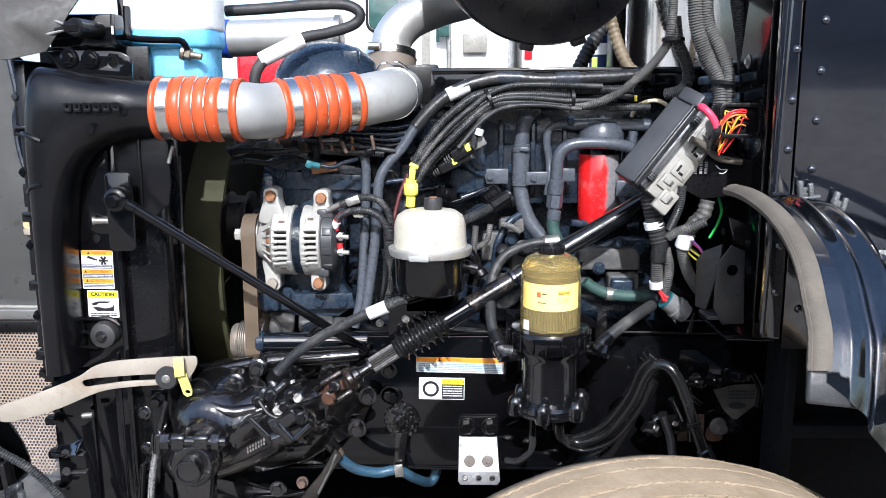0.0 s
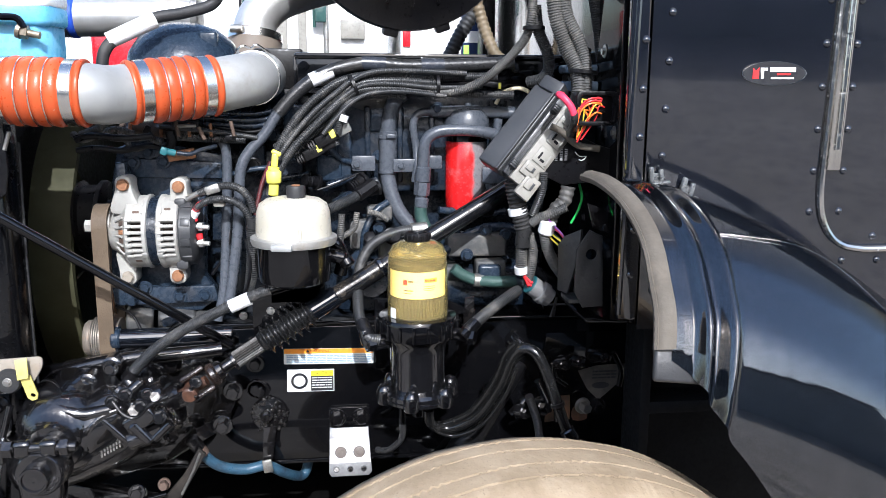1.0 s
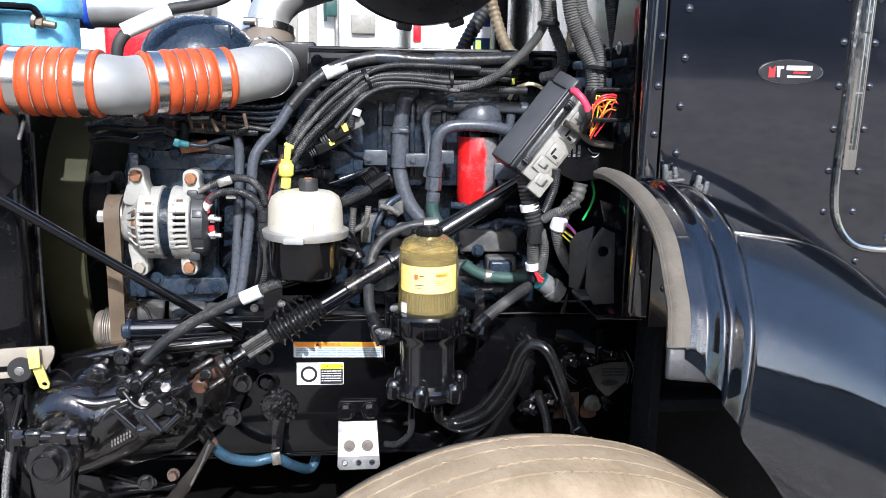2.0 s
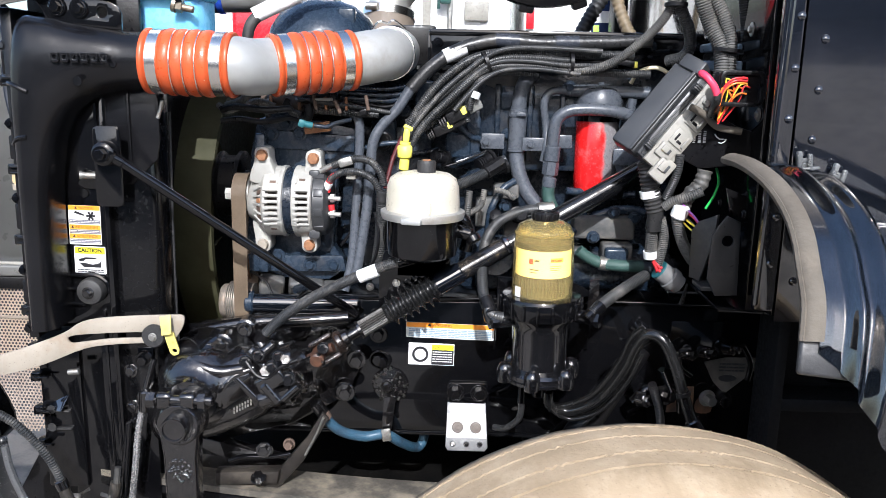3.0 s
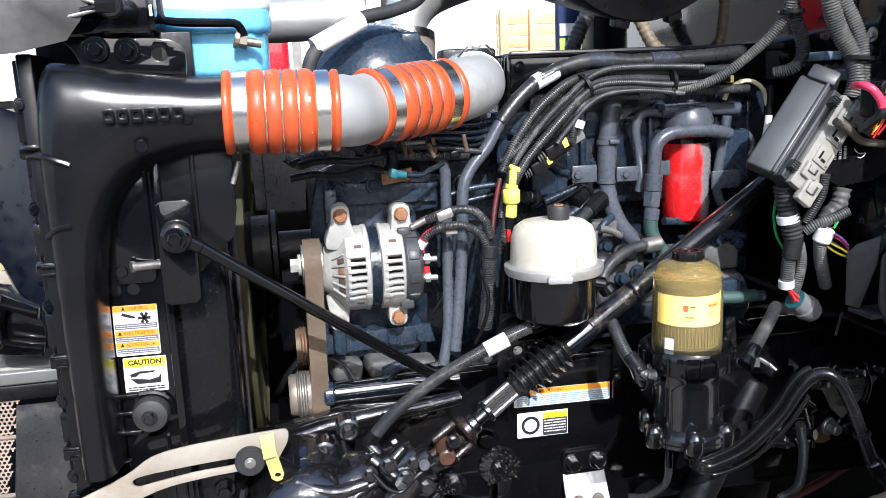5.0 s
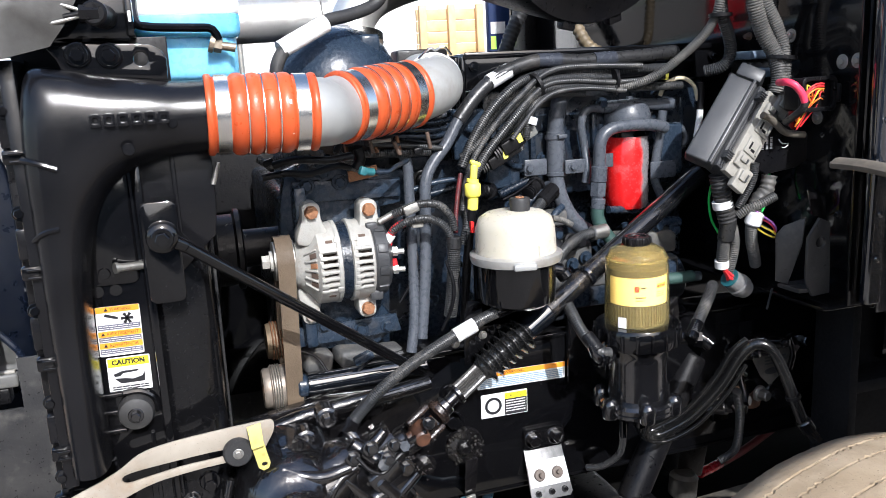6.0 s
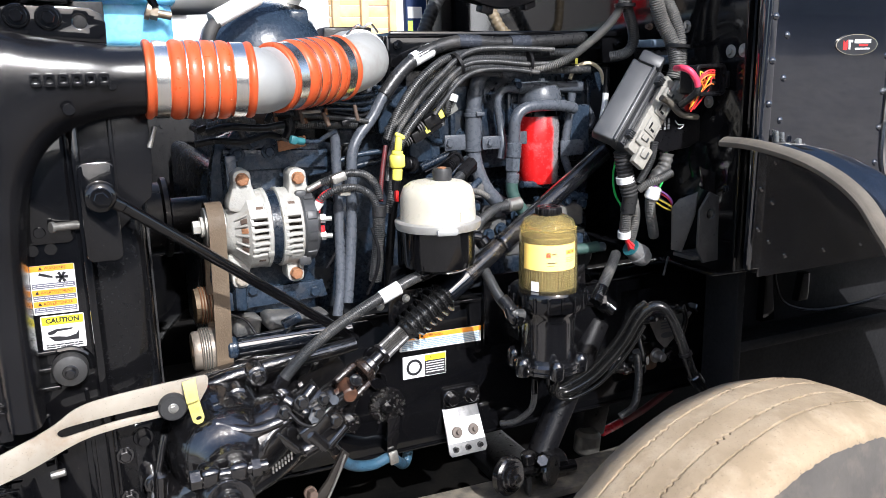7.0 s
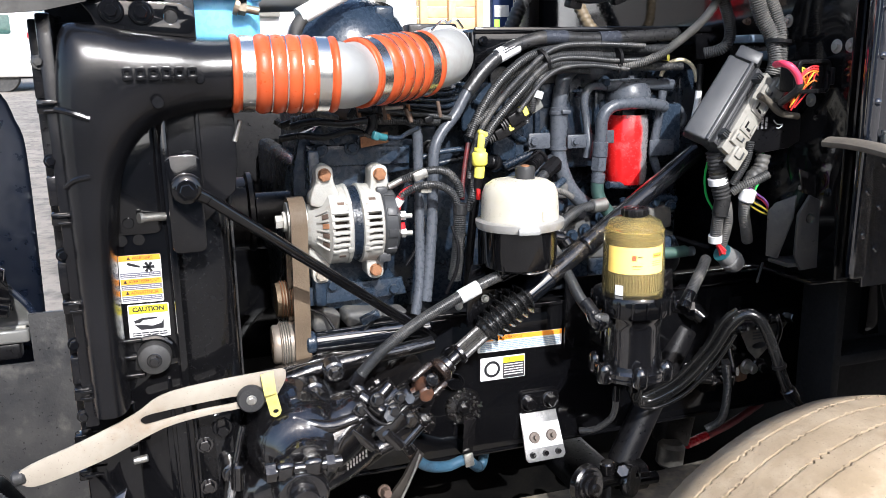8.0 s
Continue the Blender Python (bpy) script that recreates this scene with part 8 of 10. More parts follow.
    g = thing("fuse_wires", (0.46, 1.36, 1.46), "fan of red, orange and yellow wires into a plug", "wiring")
    ends = ((0.004, 0.016), (-0.006, 0.007), (0.006, 0.0), (-0.006, -0.005), (0.006, -0.010), (0.0, 0.010), (0.004, 0.004), (0.002, -0.002), (-0.002, -0.008), (0.004, -0.013), (-0.004, 0.013), (0.0, -0.016))
    cols = (red_wire, dull_black, red_wire, orange_wire, dull_black, orange_wire, yellow_wire, orange_wire, orange_wire, orange_wire, yellow_wire, red_wire)
    for i, ((dx, dz), col) in enumerate(zip(ends, cols)):
        e = q + Vector((-0.034 + dx * 3.0, -0.006 + 0.002 * (i % 3), dz * 0.8))
        base = Vector((0.455, 1.342, 1.446)) + Vector((0.003 * (i % 3), 0.003 * (i % 2), 0.0015 * i))
        part("wire", tube([e, e + Vector((-0.012, -0.006, 0.002)), (e + base) / 2 + Vector((-0.004 + 0.003 * (i % 3), -0.008, 0.008)), base], 0.0014, 8), col, g)
    for i in range(3):
        e = q + Vector((-0.024, -0.010, 0.014 - 0.004 * i))
        part("wire", tube([e, e + Vector((-0.02, -0.004, 0.0)), e + Vector((-0.034, 0.0, -0.012)), e + Vector((-0.04, 0.0, -0.035))], 0.0015, 8), (red_wire, red_wire, orange_wire)[i], g)
    part("pink_boot", tube([(0.432, 1.360, 1.523), (0.417, 1.325, 1.524), (0.422, 1.312, 1.519), (0.433, 1.308, 1.505), (0.439, 1.308, 1.492)], 0.0058, 14), pink_boot, g, "pink cable boot")
    part("taped_lead", tube([(0.439, 1.308, 1.495), (0.441, 1.312, 1.483), (0.442, 1.330, 1.471), (0.449, 1.360, 1.458)], 0.0062, 12), tape, g)
    # looms from above
    solo("cowl_loom", loom([(0.428, 1.430, 1.756), (0.431, 1.430, 1.701), (0.437, 1.430, 1.655), (0.455, 1.430, 1.608), (0.473, 1.420, 1.570), (0.476, 1.410, 1.532), (0.470, 1.410, 1.504)], 0.0145, 16, 0.0044, 0.12), conduit_dusty, "wide corrugated conduit from the cowl", "wiring", "cowl looms")
    solo("cowl_loom", loom([(0.445, 1.425, 1.737), (0.452, 1.425, 1.664), (0.474, 1.420, 1.617), (0.486, 1.415, 1.579), (0.487, 1.410, 1.532), (0.487, 1.410, 1.499)], 0.0115, 16, 0.0042, 0.12), conduit_dusty, "wide corrugated conduit from the cowl", "wiring", "cowl looms")
    # This run takes a darker material for the shade below the cowl.
    solo("cowl_loom", loom([(0.514, 1.500, 1.748), (0.529, 1.500, 1.671), (0.541, 1.500, 1.602), (0.551, 1.500, 1.533)], 0.0115, 16, 0.0042, 0.12), rubber, "wide corrugated conduit from the cowl", "wiring", "cowl looms")
    t = thing("loom_band", (0.485, 1.415, 1.563), "black plastic band joining two conduits", "cable tie")
    ties(t, ((0.484, 1.416, 1.563), (0.1, 0, 1), 0.024))


fuse_box()


def lower_harness():
    h = thing("firewall_harness", (0.38, 1.43, 1.18), "taped corrugated harness with white bands and a red plug", "wiring")
    a = [(0.364, 1.420, 1.373), (0.370, 1.420, 1.346), (0.377, 1.420, 1.318), (0.386, 1.420, 1.288)]
    part("sleeve", loom(a, 0.0165, 16, 0.007), rubber, h)
    part("white_band", cyl((0.372, 1.420, 1.326), (0.375, 1.420, 1.314), 0.0170, seg=18), white_print, h)
    part("taped_run", tube([(0.377, 1.420, 1.316), (0.386, 1.420, 1.288), (0.386, 1.425, 1.256)], 0.0145, 14), tape, h)
    part("conduit", loom([(0.384, 1.425, 1.266), (0.385, 1.430, 1.235), (0.387, 1.435, 1.202)], 0.0110, 12), conduit_dusty, h)
    part("conduit", loom([(0.396, 1.420, 1.277), (0.405, 1.425, 1.246), (0.404, 1.430, 1.214), (0.400, 1.435, 1.190)], 0.0090, 12), conduit_dusty, h)
    part("white_band", cyl((0.385, 1.433, 1.216), (0.387, 1.435, 1.203), 0.0125, seg=16), white_print, h)
    c0, c1 = Vector((0.404, 1.436, 1.181)), Vector((0.442, 1.44, 1.153))
    d = (c1 - c0).normalized()
    plug = part("round_plug", lathe([(0.0165, 0), (0.018, 0.004), (0.018, 0.022), (0.021, 0.024), (0.021, 0.036), (0.017, 0.038), (0.017, 0.048), (0, 0.048)], basis(c0, d), 28), mat("grey_round_plug", (0.10, 0.10, 0.10), (0.16, 0.155, 0.15), 0.55), h, "grey round plug with a teal ring")
    part("teal_ring", lathe([(0.0150, -0.0005), (0.0178, -0.0005), (0.0178, 0.002), (0.0150, 0.002)], basis(c0, d), 28), teal, plug)
    part("red_insert", lathe([(0.0142, 0.002), (0, 0.003)], basis(c0, d), 20), red_print, plug)
    for i in range(6):
        o = Vector((0.004 * math.cos(i), 0.004 * math.sin(2 * i) - 0.004, 0.004 * math.sin(i)))
        part("red_wire", tube([Vector((0.393, 1.435, 1.197)) + o * 0.6, Vector((0.400, 1.434, 1.188)) + o, c0 + o * 1.8 + d * 0.003], 0.0024, 8), red_wire, h)
    # second branch with coloured wires
    k = thing("door_harness", (0.44, 1.38, 1.30), "dusty harness branch with purple, yellow and green wires", "wiring")
    part("dusty_wrap", loom([(0.462, 1.410, 1.364), (0.456, 1.410, 1.339), (0.441, 1.412, 1.323), (0.429, 1.412, 1.297)], 0.0135, 14, 0.011, 0.12), conduit_dusty, k)
    part("conduit", loom([(0.454, 1.385, 1.331), (0.432, 1.390, 1.320), (0.411, 1.400, 1.311), (0.398, 1.410, 1.299)], 0.0085, 12), conduit_dusty, k)
    part("white_wrap", cyl((0.425, 1.395, 1.304), (0.420, 1.400, 1.281), 0.0145, seg=16, bevel=0.003), white_print, k)
    part("conduit", loom([(0.419, 1.400, 1.283), (0.428, 1.410, 1.254), (0.442, 1.420, 1.226), (0.463, 1.440, 1.199)], 0.0105, 12), conduit_dusty, k)
    for i, col in enumerate((purple_wire, mat("grey_wire", (0.25, 0.2, 0.26), None, 0.5), yellow_wire, orange_wire, pink_boot)):
        a = Vector((0.430 + 0.002 * (i % 2), 1.392 + 0.004 * (i % 3), 1.300 - 0.0065 * i))
        part("wire", tube([a + Vector((-0.008, 0.012, 0.014)), a, a + Vector((0.010, -0.014, -0.010 + 0.002 * (i % 2))), a + Vector((0.019, -0.018, -0.022 + 0.002 * i)), a + Vector((0.027, -0.008, -0.032 + 0.004 * i))], 0.0017, 8), (purple_wire, pink_boot, tape, yellow_wire, yellow_wire)[i], k)
    part("green_wire", tube([(0.494, 1.450, 1.364), (0.500, 1.450, 1.339), (0.493, 1.450, 1.313), (0.481, 1.450, 1.291)], 0.0024, 8), green_wire, k)
    part("side_conduit", loom([(0.411, 1.385, 1.391), (0.410, 1.390, 1.361), (0.405, 1.400, 1.336), (0.399, 1.410, 1.314)], 0.0075, 12), conduit, k)
    part("green_loop", tube([(0.385, 1.460, 1.367), (0.383, 1.470, 1.324), (0.388, 1.470, 1.286), (0.397, 1.460, 1.260)], 0.0022, 8), green_wire, k)
    # U bracket below
    b = thing("hood_stop_bracket", (0.46, 1.31, 1.17), "black steel twin-plate bracket with worn edges", "bracket")
    part("plate", slab([(p[0], p[2]) for p in ((0.448, 1.300, 1.272), (0.470, 1.300, 1.304), (0.492, 1.300, 1.294), (0.497, 1.300, 1.174), (0.462, 1.300, 1.172), (0.447, 1.300, 1.200))], 0.006, front(0, 1.303, 0), 0.0015, holes=[circle(0.474, 1.263, 0.0095, 14)]), worn_black, b)
    part("plate", slab([(0.0, 0.118), (0.003, 0.075), (0.024, 0.002), (0.044, 0.006), (0.046, 0.086), (0.034, 0.102)], 0.007, Matrix(((-0.68, 0, 0.73, 0.462), (0.73, 0, 0.68, 1.320), (0, 1, 0, 1.184), (0, 0, 0, 1))), 0.002), worn_black, b)
    part("web", block(0.440, 0.497, 1.304, 1.355, 1.178, 1.185, 0.001), worn_black, b)
    part("angle", slab([(p[0], p[2]) for p in ((0.474, 1.330, 1.345), (0.511, 1.330, 1.331), (0.514, 1.330, 1.293), (0.485, 1.330, 1.303))], 0.004, front(0, 1.335, 0), 0.001), black_cast, b)
    for i in range(3):
        part("loose_strand", cyl((0.434, 1.360, 1.175), (Vector((0.424, 1.360, 1.139)) + Vector((0.004 * i, 0.004 * i, 0))), 0.002, seg=6), dull_black, b)


lower_harness()


# ---- low chassis parts ----
def air_block():
    b = thing("sensor_bracket", (0.066, 1.51, 0.79), "bare steel bracket plate with bolts on the chassis rail", "bracket")
    part("tab", slab(rounded(0.080, 0.042, 0.008), 0.008, front(0.069, 1.526, 0.901), 0.002), black_paint, b)
    for x in (0.046, 0.092):
        bolt(b, (x, 1.518, 0.902), r=0.0115, h=0.016, material=black_cast)
    m = front(0.069, 1.508, 0.835) @ pose(0, 0, 0, -24, 0, 0)
    part("plate", slab([(-0.039, 0.047), (0.037, 0.047), (0.042, -0.040), (0.036, -0.047), (-0.036, -0.047), (-0.041, -0.040)], 0.004, m, 0.001), mat("galvanised", (0.13, 0.13, 0.132), (0.19, 0.19, 0.188), 0.42, metal=0.5, scale=60, bump=0.3, bump_scale=160, dirt=(0.06, 0.055, 0.05), dirt_amount=0.3, dirt_scale=50), b, "bare galvanised plate")
    part("white_pad", slab([(-0.038, 0.024), (0.037, 0.024), (0.0395, -0.022), (-0.0390, -0.022)], 0.0012, m @ Matrix.Translation((0, 0.0, 0.0042))), white_print, b, "white rectangular pad")
    for x in (-0.0155, 0.0155):
        part("stud", join(lathe([(0, 0.005), (0.010, 0.004), (0.0115, 0)], m @ Matrix.Translation((x * 1.15, -0.002, 0.0054)), 20), lathe([(0, 0.012), (0.004, 0.012), (0.0045, 0)], m @ Matrix.Translation((x * 1.15, -0.002, 0.0054)), 10)), mat("brown_stud", (0.07, 0.055, 0.045), (0.11, 0.085, 0.07), 0.6), b)
    for x in (-0.024, 0.0, 0.024):
        part("screw", lathe([(0, 0.008), (0.0045, 0.008), (0.006, 0.004), (0.0065, 0)], m @ Matrix.Translation((x * 1.1, -0.034, 0.004)), 8), black_cast, b)


air_block()


def blue_air_hose():
    h = thing("air_hose", (-0.1, 1.46, 0.84), "sun-faded blue air hose with a brass and rusty end", "hose")
    part("hose", tube([(-0.207, 1.458, 0.877), (-0.196, 1.464, 0.856), (-0.172, 1.474, 0.832), (-0.130, 1.488, 0.817), (-0.092, 1.500, 0.817), (-0.062, 1.530, 0.786), (-0.040, 1.570, 0.757), (-0.027, 1.585, 0.752), (-0.019, 1.590, 0.768), (-0.015, 1.590, 0.800)], 0.0100, 16), blue_hose, h)
    part("end", cyl((-0.222, 1.452, 0.902), (-0.206, 1.458, 0.876), 0.0128, seg=16, bevel=0.003), black_cast, h)
    part("rusty_sleeve", cyl((-0.208, 1.457, 0.879), (-0.200, 1.461, 0.864), 0.0118, seg=16, bevel=0.002), sooty, h)
    c = part("clip", box(0.018, 0.006, 0.026, Matrix.Translation((-0.088, 1.487, 0.822)) @ pose(0, 0, 0, 0, -8, 0), 0.002), dull_steel, h)
    part("stay", slab([(p[0], p[2]) for p in ((-0.094, 1.500, 0.898), (-0.070, 1.500, 0.899), (-0.078, 1.500, 0.832), (-0.098, 1.500, 0.831))], 0.004, front(0, 1.497, 0), 0.001), black_cast, h)
    part("weld_boss", lathe([(0, 0.010), (0.012, 0.010), (0.02, 0.008), (0.033, 0.005), (0.036, 0)], front(-0.084, 1.526, 0.912), 24), black_cast, h)
    lumps = bmesh.new()
    pick = random.Random(4)
    for i in range(120):
        q, w = pick.uniform(0, 2 * math.pi), pick.uniform(0.010, 0.036)
        m = Matrix.Translation((-0.084 + w * math.cos(q), 1.522 - pick.uniform(0, 0.004), 0.912 + w * math.sin(q)))
        bmesh.ops.create_icosphere(lumps, subdivisions=1, radius=pick.uniform(0.0012, 0.0042), matrix=m)
    part("spatter", lumps, mat("crusted_grease", (0.004, 0.0035, 0.003), (0.010, 0.008, 0.0065), 0.34, scale=60, bump=0.6, bump_scale=200), h, "crusted brown grease", 60)
    bolt(h, (-0.089, 1.509, 0.915), r=0.008, h=0.010, material=black_cast)


blue_air_hose()


def under():
    ax = thing("leaf_spring", (0.1, 1.42, 0.70), "dusty black steel leaf spring and axle beam", "leaf spring")
    part("main_leaf", tube([(-0.62, 1.475, 0.735), (-0.35, 1.475, 0.712), (0.0, 1.475, 0.690), (0.35, 1.475, 0.69), (0.9, 1.475, 0.73)], 0.01, 4, 0.02), dull_black, ax)
    for k, z in enumerate((0.700, 0.684)):
        bm = bmesh.new()
        rows = []
        for i in range(41):
            x = -0.62 + 1.6 * i / 40
            zz = z + 0.075 * ((x - 0.2) / 0.9) ** 2
            rows.append([bm.verts.new((x, y, zz + dz)) for y, dz in ((1.405, 0), (1.405, 0.013), (1.50, 0.013), (1.50, 0))])
        for a, b in zip(rows, rows[1:]):
            for j in range(4):
                bm.faces.new((a[j], a[(j + 1) % 4], b[(j + 1) % 4], b[j]))
        bm.faces.new(rows[0])
        bm.faces.new(rows[-1])
        part("leaf", bm, mat("dusty_leaf", (0.05, 0.045, 0.038), (0.09, 0.08, 0.065), 0.65, dirt=(0.26, 0.22, 0.16), dirt_amount=0.45, dirt_scale=12) if k == 0 else dull_black, ax)
    dl = thing("drag_link", (0.0, 1.29, 0.64), "black painted steel drag link tube", "steering link")
    part("tube", tube([(-0.405, 1.300, 0.699), (-0.367, 1.295, 0.717), (-0.318, 1.290, 0.735), (-0.265, 1.280, 0.748), (-0.176, 1.270, 0.754), (-0.080, 1.265, 0.753), (0.06, 1.262, 0.748), (0.2, 1.26, 0.735)], 0.0155, 20), black_paint, dl)
    part("ball_end", lathe([(0, -0.02), (0.024, -0.018), (0.03, 0.0), (0.024, 0.02), (0, 0.024)], front(-0.43, 1.30, 0.64), 24), black_cast, dl)
    # lower cross structure
    cr = thing("front_crossmember", (-0.35, 1.6, 0.60), "black cast crossmember and spring hanger under the rail", "crossmember")
    part("hanger", slab([(p[0], p[2]) for p in ((-0.512, 1.460, 0.832), (-0.271, 1.460, 0.768), (-0.311, 1.460, 0.718), (-0.497, 1.460, 0.711), (-0.561, 1.460, 0.758))], 0.03, front(0, 1.50, 0), 0.006), black_cast, cr)
    worn_strap = mat("worn_strap", (0.014, 0.012, 0.011), (0.036, 0.031, 0.026), 0.4, metal=0.2, scale=20, bump=0.4, bump_scale=120, dirt=(0.10, 0.084, 0.064), dirt_amount=0.2, dirt_scale=18)
    part("hanger_strap", slab([(-0.203, 0.892), (-0.191, 0.880), (-0.240, 0.792), (-0.296, 0.726), (-0.330, 0.716), (-0.322, 0.744), (-0.288, 0.772), (-0.262, 0.806), (-0.232, 0.842)], 0.010, front(0, 1.436, 0), 0.003), worn_strap, cr, "dusty worn steel strap")
    part("hanger_shelf", slab([(-0.405, 0.772), (-0.283, 0.778), (-0.287, 0.752), (-0.405, 0.744)], 0.030, front(0, 1.44, 0), 0.004), worn_strap, cr)
    # Bare steel strip stands for the strap's worn edge and its glint.
    part("bright_edge", tube([(-0.200, 1.424, 0.884), (-0.214, 1.423, 0.850), (-0.236, 1.423, 0.806)], 0.0024, 8), dull_steel, cr)
    part("cross_pipe", tube([(-0.380, 1.420, 0.792), (-0.350, 1.420, 0.801), (-0.300, 1.420, 0.803), (-0.262, 1.420, 0.810)], 0.0045, 10), black_paint, cr)
    bolt(cr, (-0.321, 1.406, 0.766), (0, -0.6, 1), 0.010, 0.012, black_cast)
    bolt(cr, (-0.266, 1.425, 0.828), (0.1, -1, 0.2), 0.0085, 0.022, sooty, washer=1.35)
    bolt(cr, (-0.308, 1.425, 0.813), (0, -1, 0), 0.008, 0.014, dull_steel)
    part("lower_plate", slab([(-0.55, 0.58), (-0.30, 0.595), (0.10, 0.600), (0.10, 0.65), (-0.2, 0.67), (-0.55, 0.66)], 0.02, front(0, 1.52, 0), 0.004), dull_black, cr)
    part("inner_rail", block(-0.6, 2.2, 2.30, 2.33, 0.78, 1.08, 0.004), black_paint, cr)
    # Added sheet, near-black and matt, so the space below the engine stays dark.
    part("underside_sheet", block(-0.55, 1.4, 1.64, 2.3, 0.56, 0.60, 0.01), mat("matt_black_sheet", (0.003, 0.003, 0.003), (0.006, 0.0055, 0.005), 0.85, spec=0.03, bump=0.5, bump_scale=60), cr)
    part("axle_beam", block(0.22, 0.34, 1.12, 2.4, 0.52, 0.64, 0.02, 3), dull_black, cr)
    # shock absorber
    s = thing("shock_absorber", (0.28, 1.50, 0.74), "black tubular shock absorber with rubber bushings", "shock absorber")
    a, b = Vector((0.405, 1.545, 1.000)), Vector((0.239, 1.50, 0.744))
    d = (b - a).normalized()
    part("tube", cyl(a, b, 0.029, seg=32, bevel=0.004), dull_black, s)
    part("cap", cyl(a - d * 0.012, a + d * 0.01, 0.020, seg=24, bevel=0.004), black_paint, s)
    part("top_stud", cyl(a - d * 0.05, a, 0.008, seg=12), black_paint, s)
    part("eye", join(cyl((0.225, 1.47, 0.735), (0.275, 1.47, 0.735), 0.03, seg=28, bevel=0.005), cyl((0.20, 1.45, 0.738), (0.29, 1.45, 0.734), 0.012, seg=16)), black_cast, s)
    part("knuckle", join(cyl((0.140, 1.425, 0.764), (0.237, 1.445, 0.755), 0.0165, seg=18, bevel=0.004), cyl((0.164, 1.420, 0.781), (0.162, 1.420, 0.805), 0.014, seg=18, bevel=0.003), cyl((0.193, 1.415, 0.783), (0.184, 1.400, 0.792), 0.011, seg=6)), black_cast, s)
    part("bushing", lathe([(0.022, -0.006), (0.032, -0.004), (0.034, 0), (0.032, 0.004), (0.022, 0.006)], basis((0.175, 1.44, 0.735), (1, -0.45, 0)), 32), rubber, s)
    part("far_bushing", lathe([(0, -0.016), (0.030, -0.014), (0.038, -0.006), (0.038, 0.006), (0.034, 0.010), (0.029, 0.010), (0.028, 0.016), (0.022, 0.017), (0.021, 0.022), (0.008, 0.023), (0.007, 0.028), (0, 0.028)], basis((0.114, 1.410, 0.773), (0.35, -1, 0.1)), 32), black_cast, s)
    part("ring", lathe([(0.018, -0.008), (0.030, -0.007), (0.032, 0), (0.030, 0.007), (0.018, 0.008)], basis((0.220, 1.430, 0.749), (0.6, -1, 0.1)), 32), black_cast, s)
    # arching black hoses beside the filter
    arch = [(0.213, 1.40, 0.960), (0.218, 1.42, 0.925), (0.238, 1.433, 0.908), (0.265, 1.43, 0.909), (0.306, 1.405, 0.942), (0.338, 1.365, 1.012), (0.351, 1.335, 1.072), (0.367, 1.318, 1.097), (0.388, 1.305, 1.090), (0.408, 1.295, 1.048), (0.437, 1.28, 0.963), (0.46, 1.275, 0.93)]
    old_hose = mat("aged_black_hose", (0.005, 0.005, 0.0055), (0.010, 0.0098, 0.0095), 0.18, bump=0.35, bump_scale=60, coat=0.4, dirt=(0.04, 0.037, 0.032), dirt_amount=0.14, dirt_scale=24, specks=0.5)
    for off, r, n in (((0, 0, 0), 0.0095, 12), ((0.003, 0.010, -0.011), 0.0065, 8), ((-0.009, 0.008, 0.008), 0.0060, 8), ((0.008, -0.005, -0.015), 0.0040, 7)):
        h = thing("drain_hose", (0.368, 1.330, 1.080), "glossy black rubber hose arching beside the fuel filter" if n == 12 else "aged black rubber hose in a bundle below the fuel filter", "hose", "arched hoses")
        part("hose", tube([Vector(p) + Vector(off) * min(1.0, 0.35 + 0.2 * i) for i, p in enumerate(arch[:n])], r, 14), old_hose, h)
        if n == 12:
            part("end_fitting", join(cyl((0.437, 1.28, 0.963), (0.449, 1.277, 0.944), 0.0135, seg=16, bevel=0.002), cyl((0.446, 1.277, 0.950), (0.464, 1.274, 0.925), 0.0100, seg=6)), black_cast, h)
            part("hose_tie", lathe([(0.0105, -0.003), (0.0125, -0.003), (0.0125, 0.003), (0.0105, 0.003)], basis((0.4225, 1.2875, 1.005), (0.29, -0.15, -0.85)), 20), dull_black, h)
    k = thing("vent_hose", (0.36, 1.36, 1.06), "black elbow fitting with clamped rubber hoses", "hose")
    part("elbow", join(cyl((0.399, 1.520, 1.053), (0.419, 1.500, 1.029), 0.0155, seg=16, bevel=0.003), cyl((0.391, 1.525, 1.052), (0.410, 1.510, 1.039), 0.0185, seg=18, bevel=0.002)), black_paint, k)
    
    part("conduit", loom([(0.399, 1.400, 0.977), (0.423, 1.420, 0.909), (0.430, 1.440, 0.840), (0.402, 1.450, 0.816)], 0.008, 12), conduit, k)
    bx = thing("valve_box", (0.36, 1.50, 0.84), "black cast valve with a red cable beneath", "valve")
    part("body", box(0.07, 0.05, 0.115, Matrix.Translation((0.464, 1.640, 0.747)) @ pose(0, 0, 0, 0, 12, 0), 0.006), dull_black, bx)
    part("canister", cyl((0.430, 1.600, 0.714), (0.424, 1.600, 0.659), 0.030, seg=24, bevel=0.008), mat("dirty_canister", (0.04, 0.038, 0.034), (0.08, 0.075, 0.066), 0.5, metal=0.3, scale=40, bump=0.4, bump_scale=120), bx)
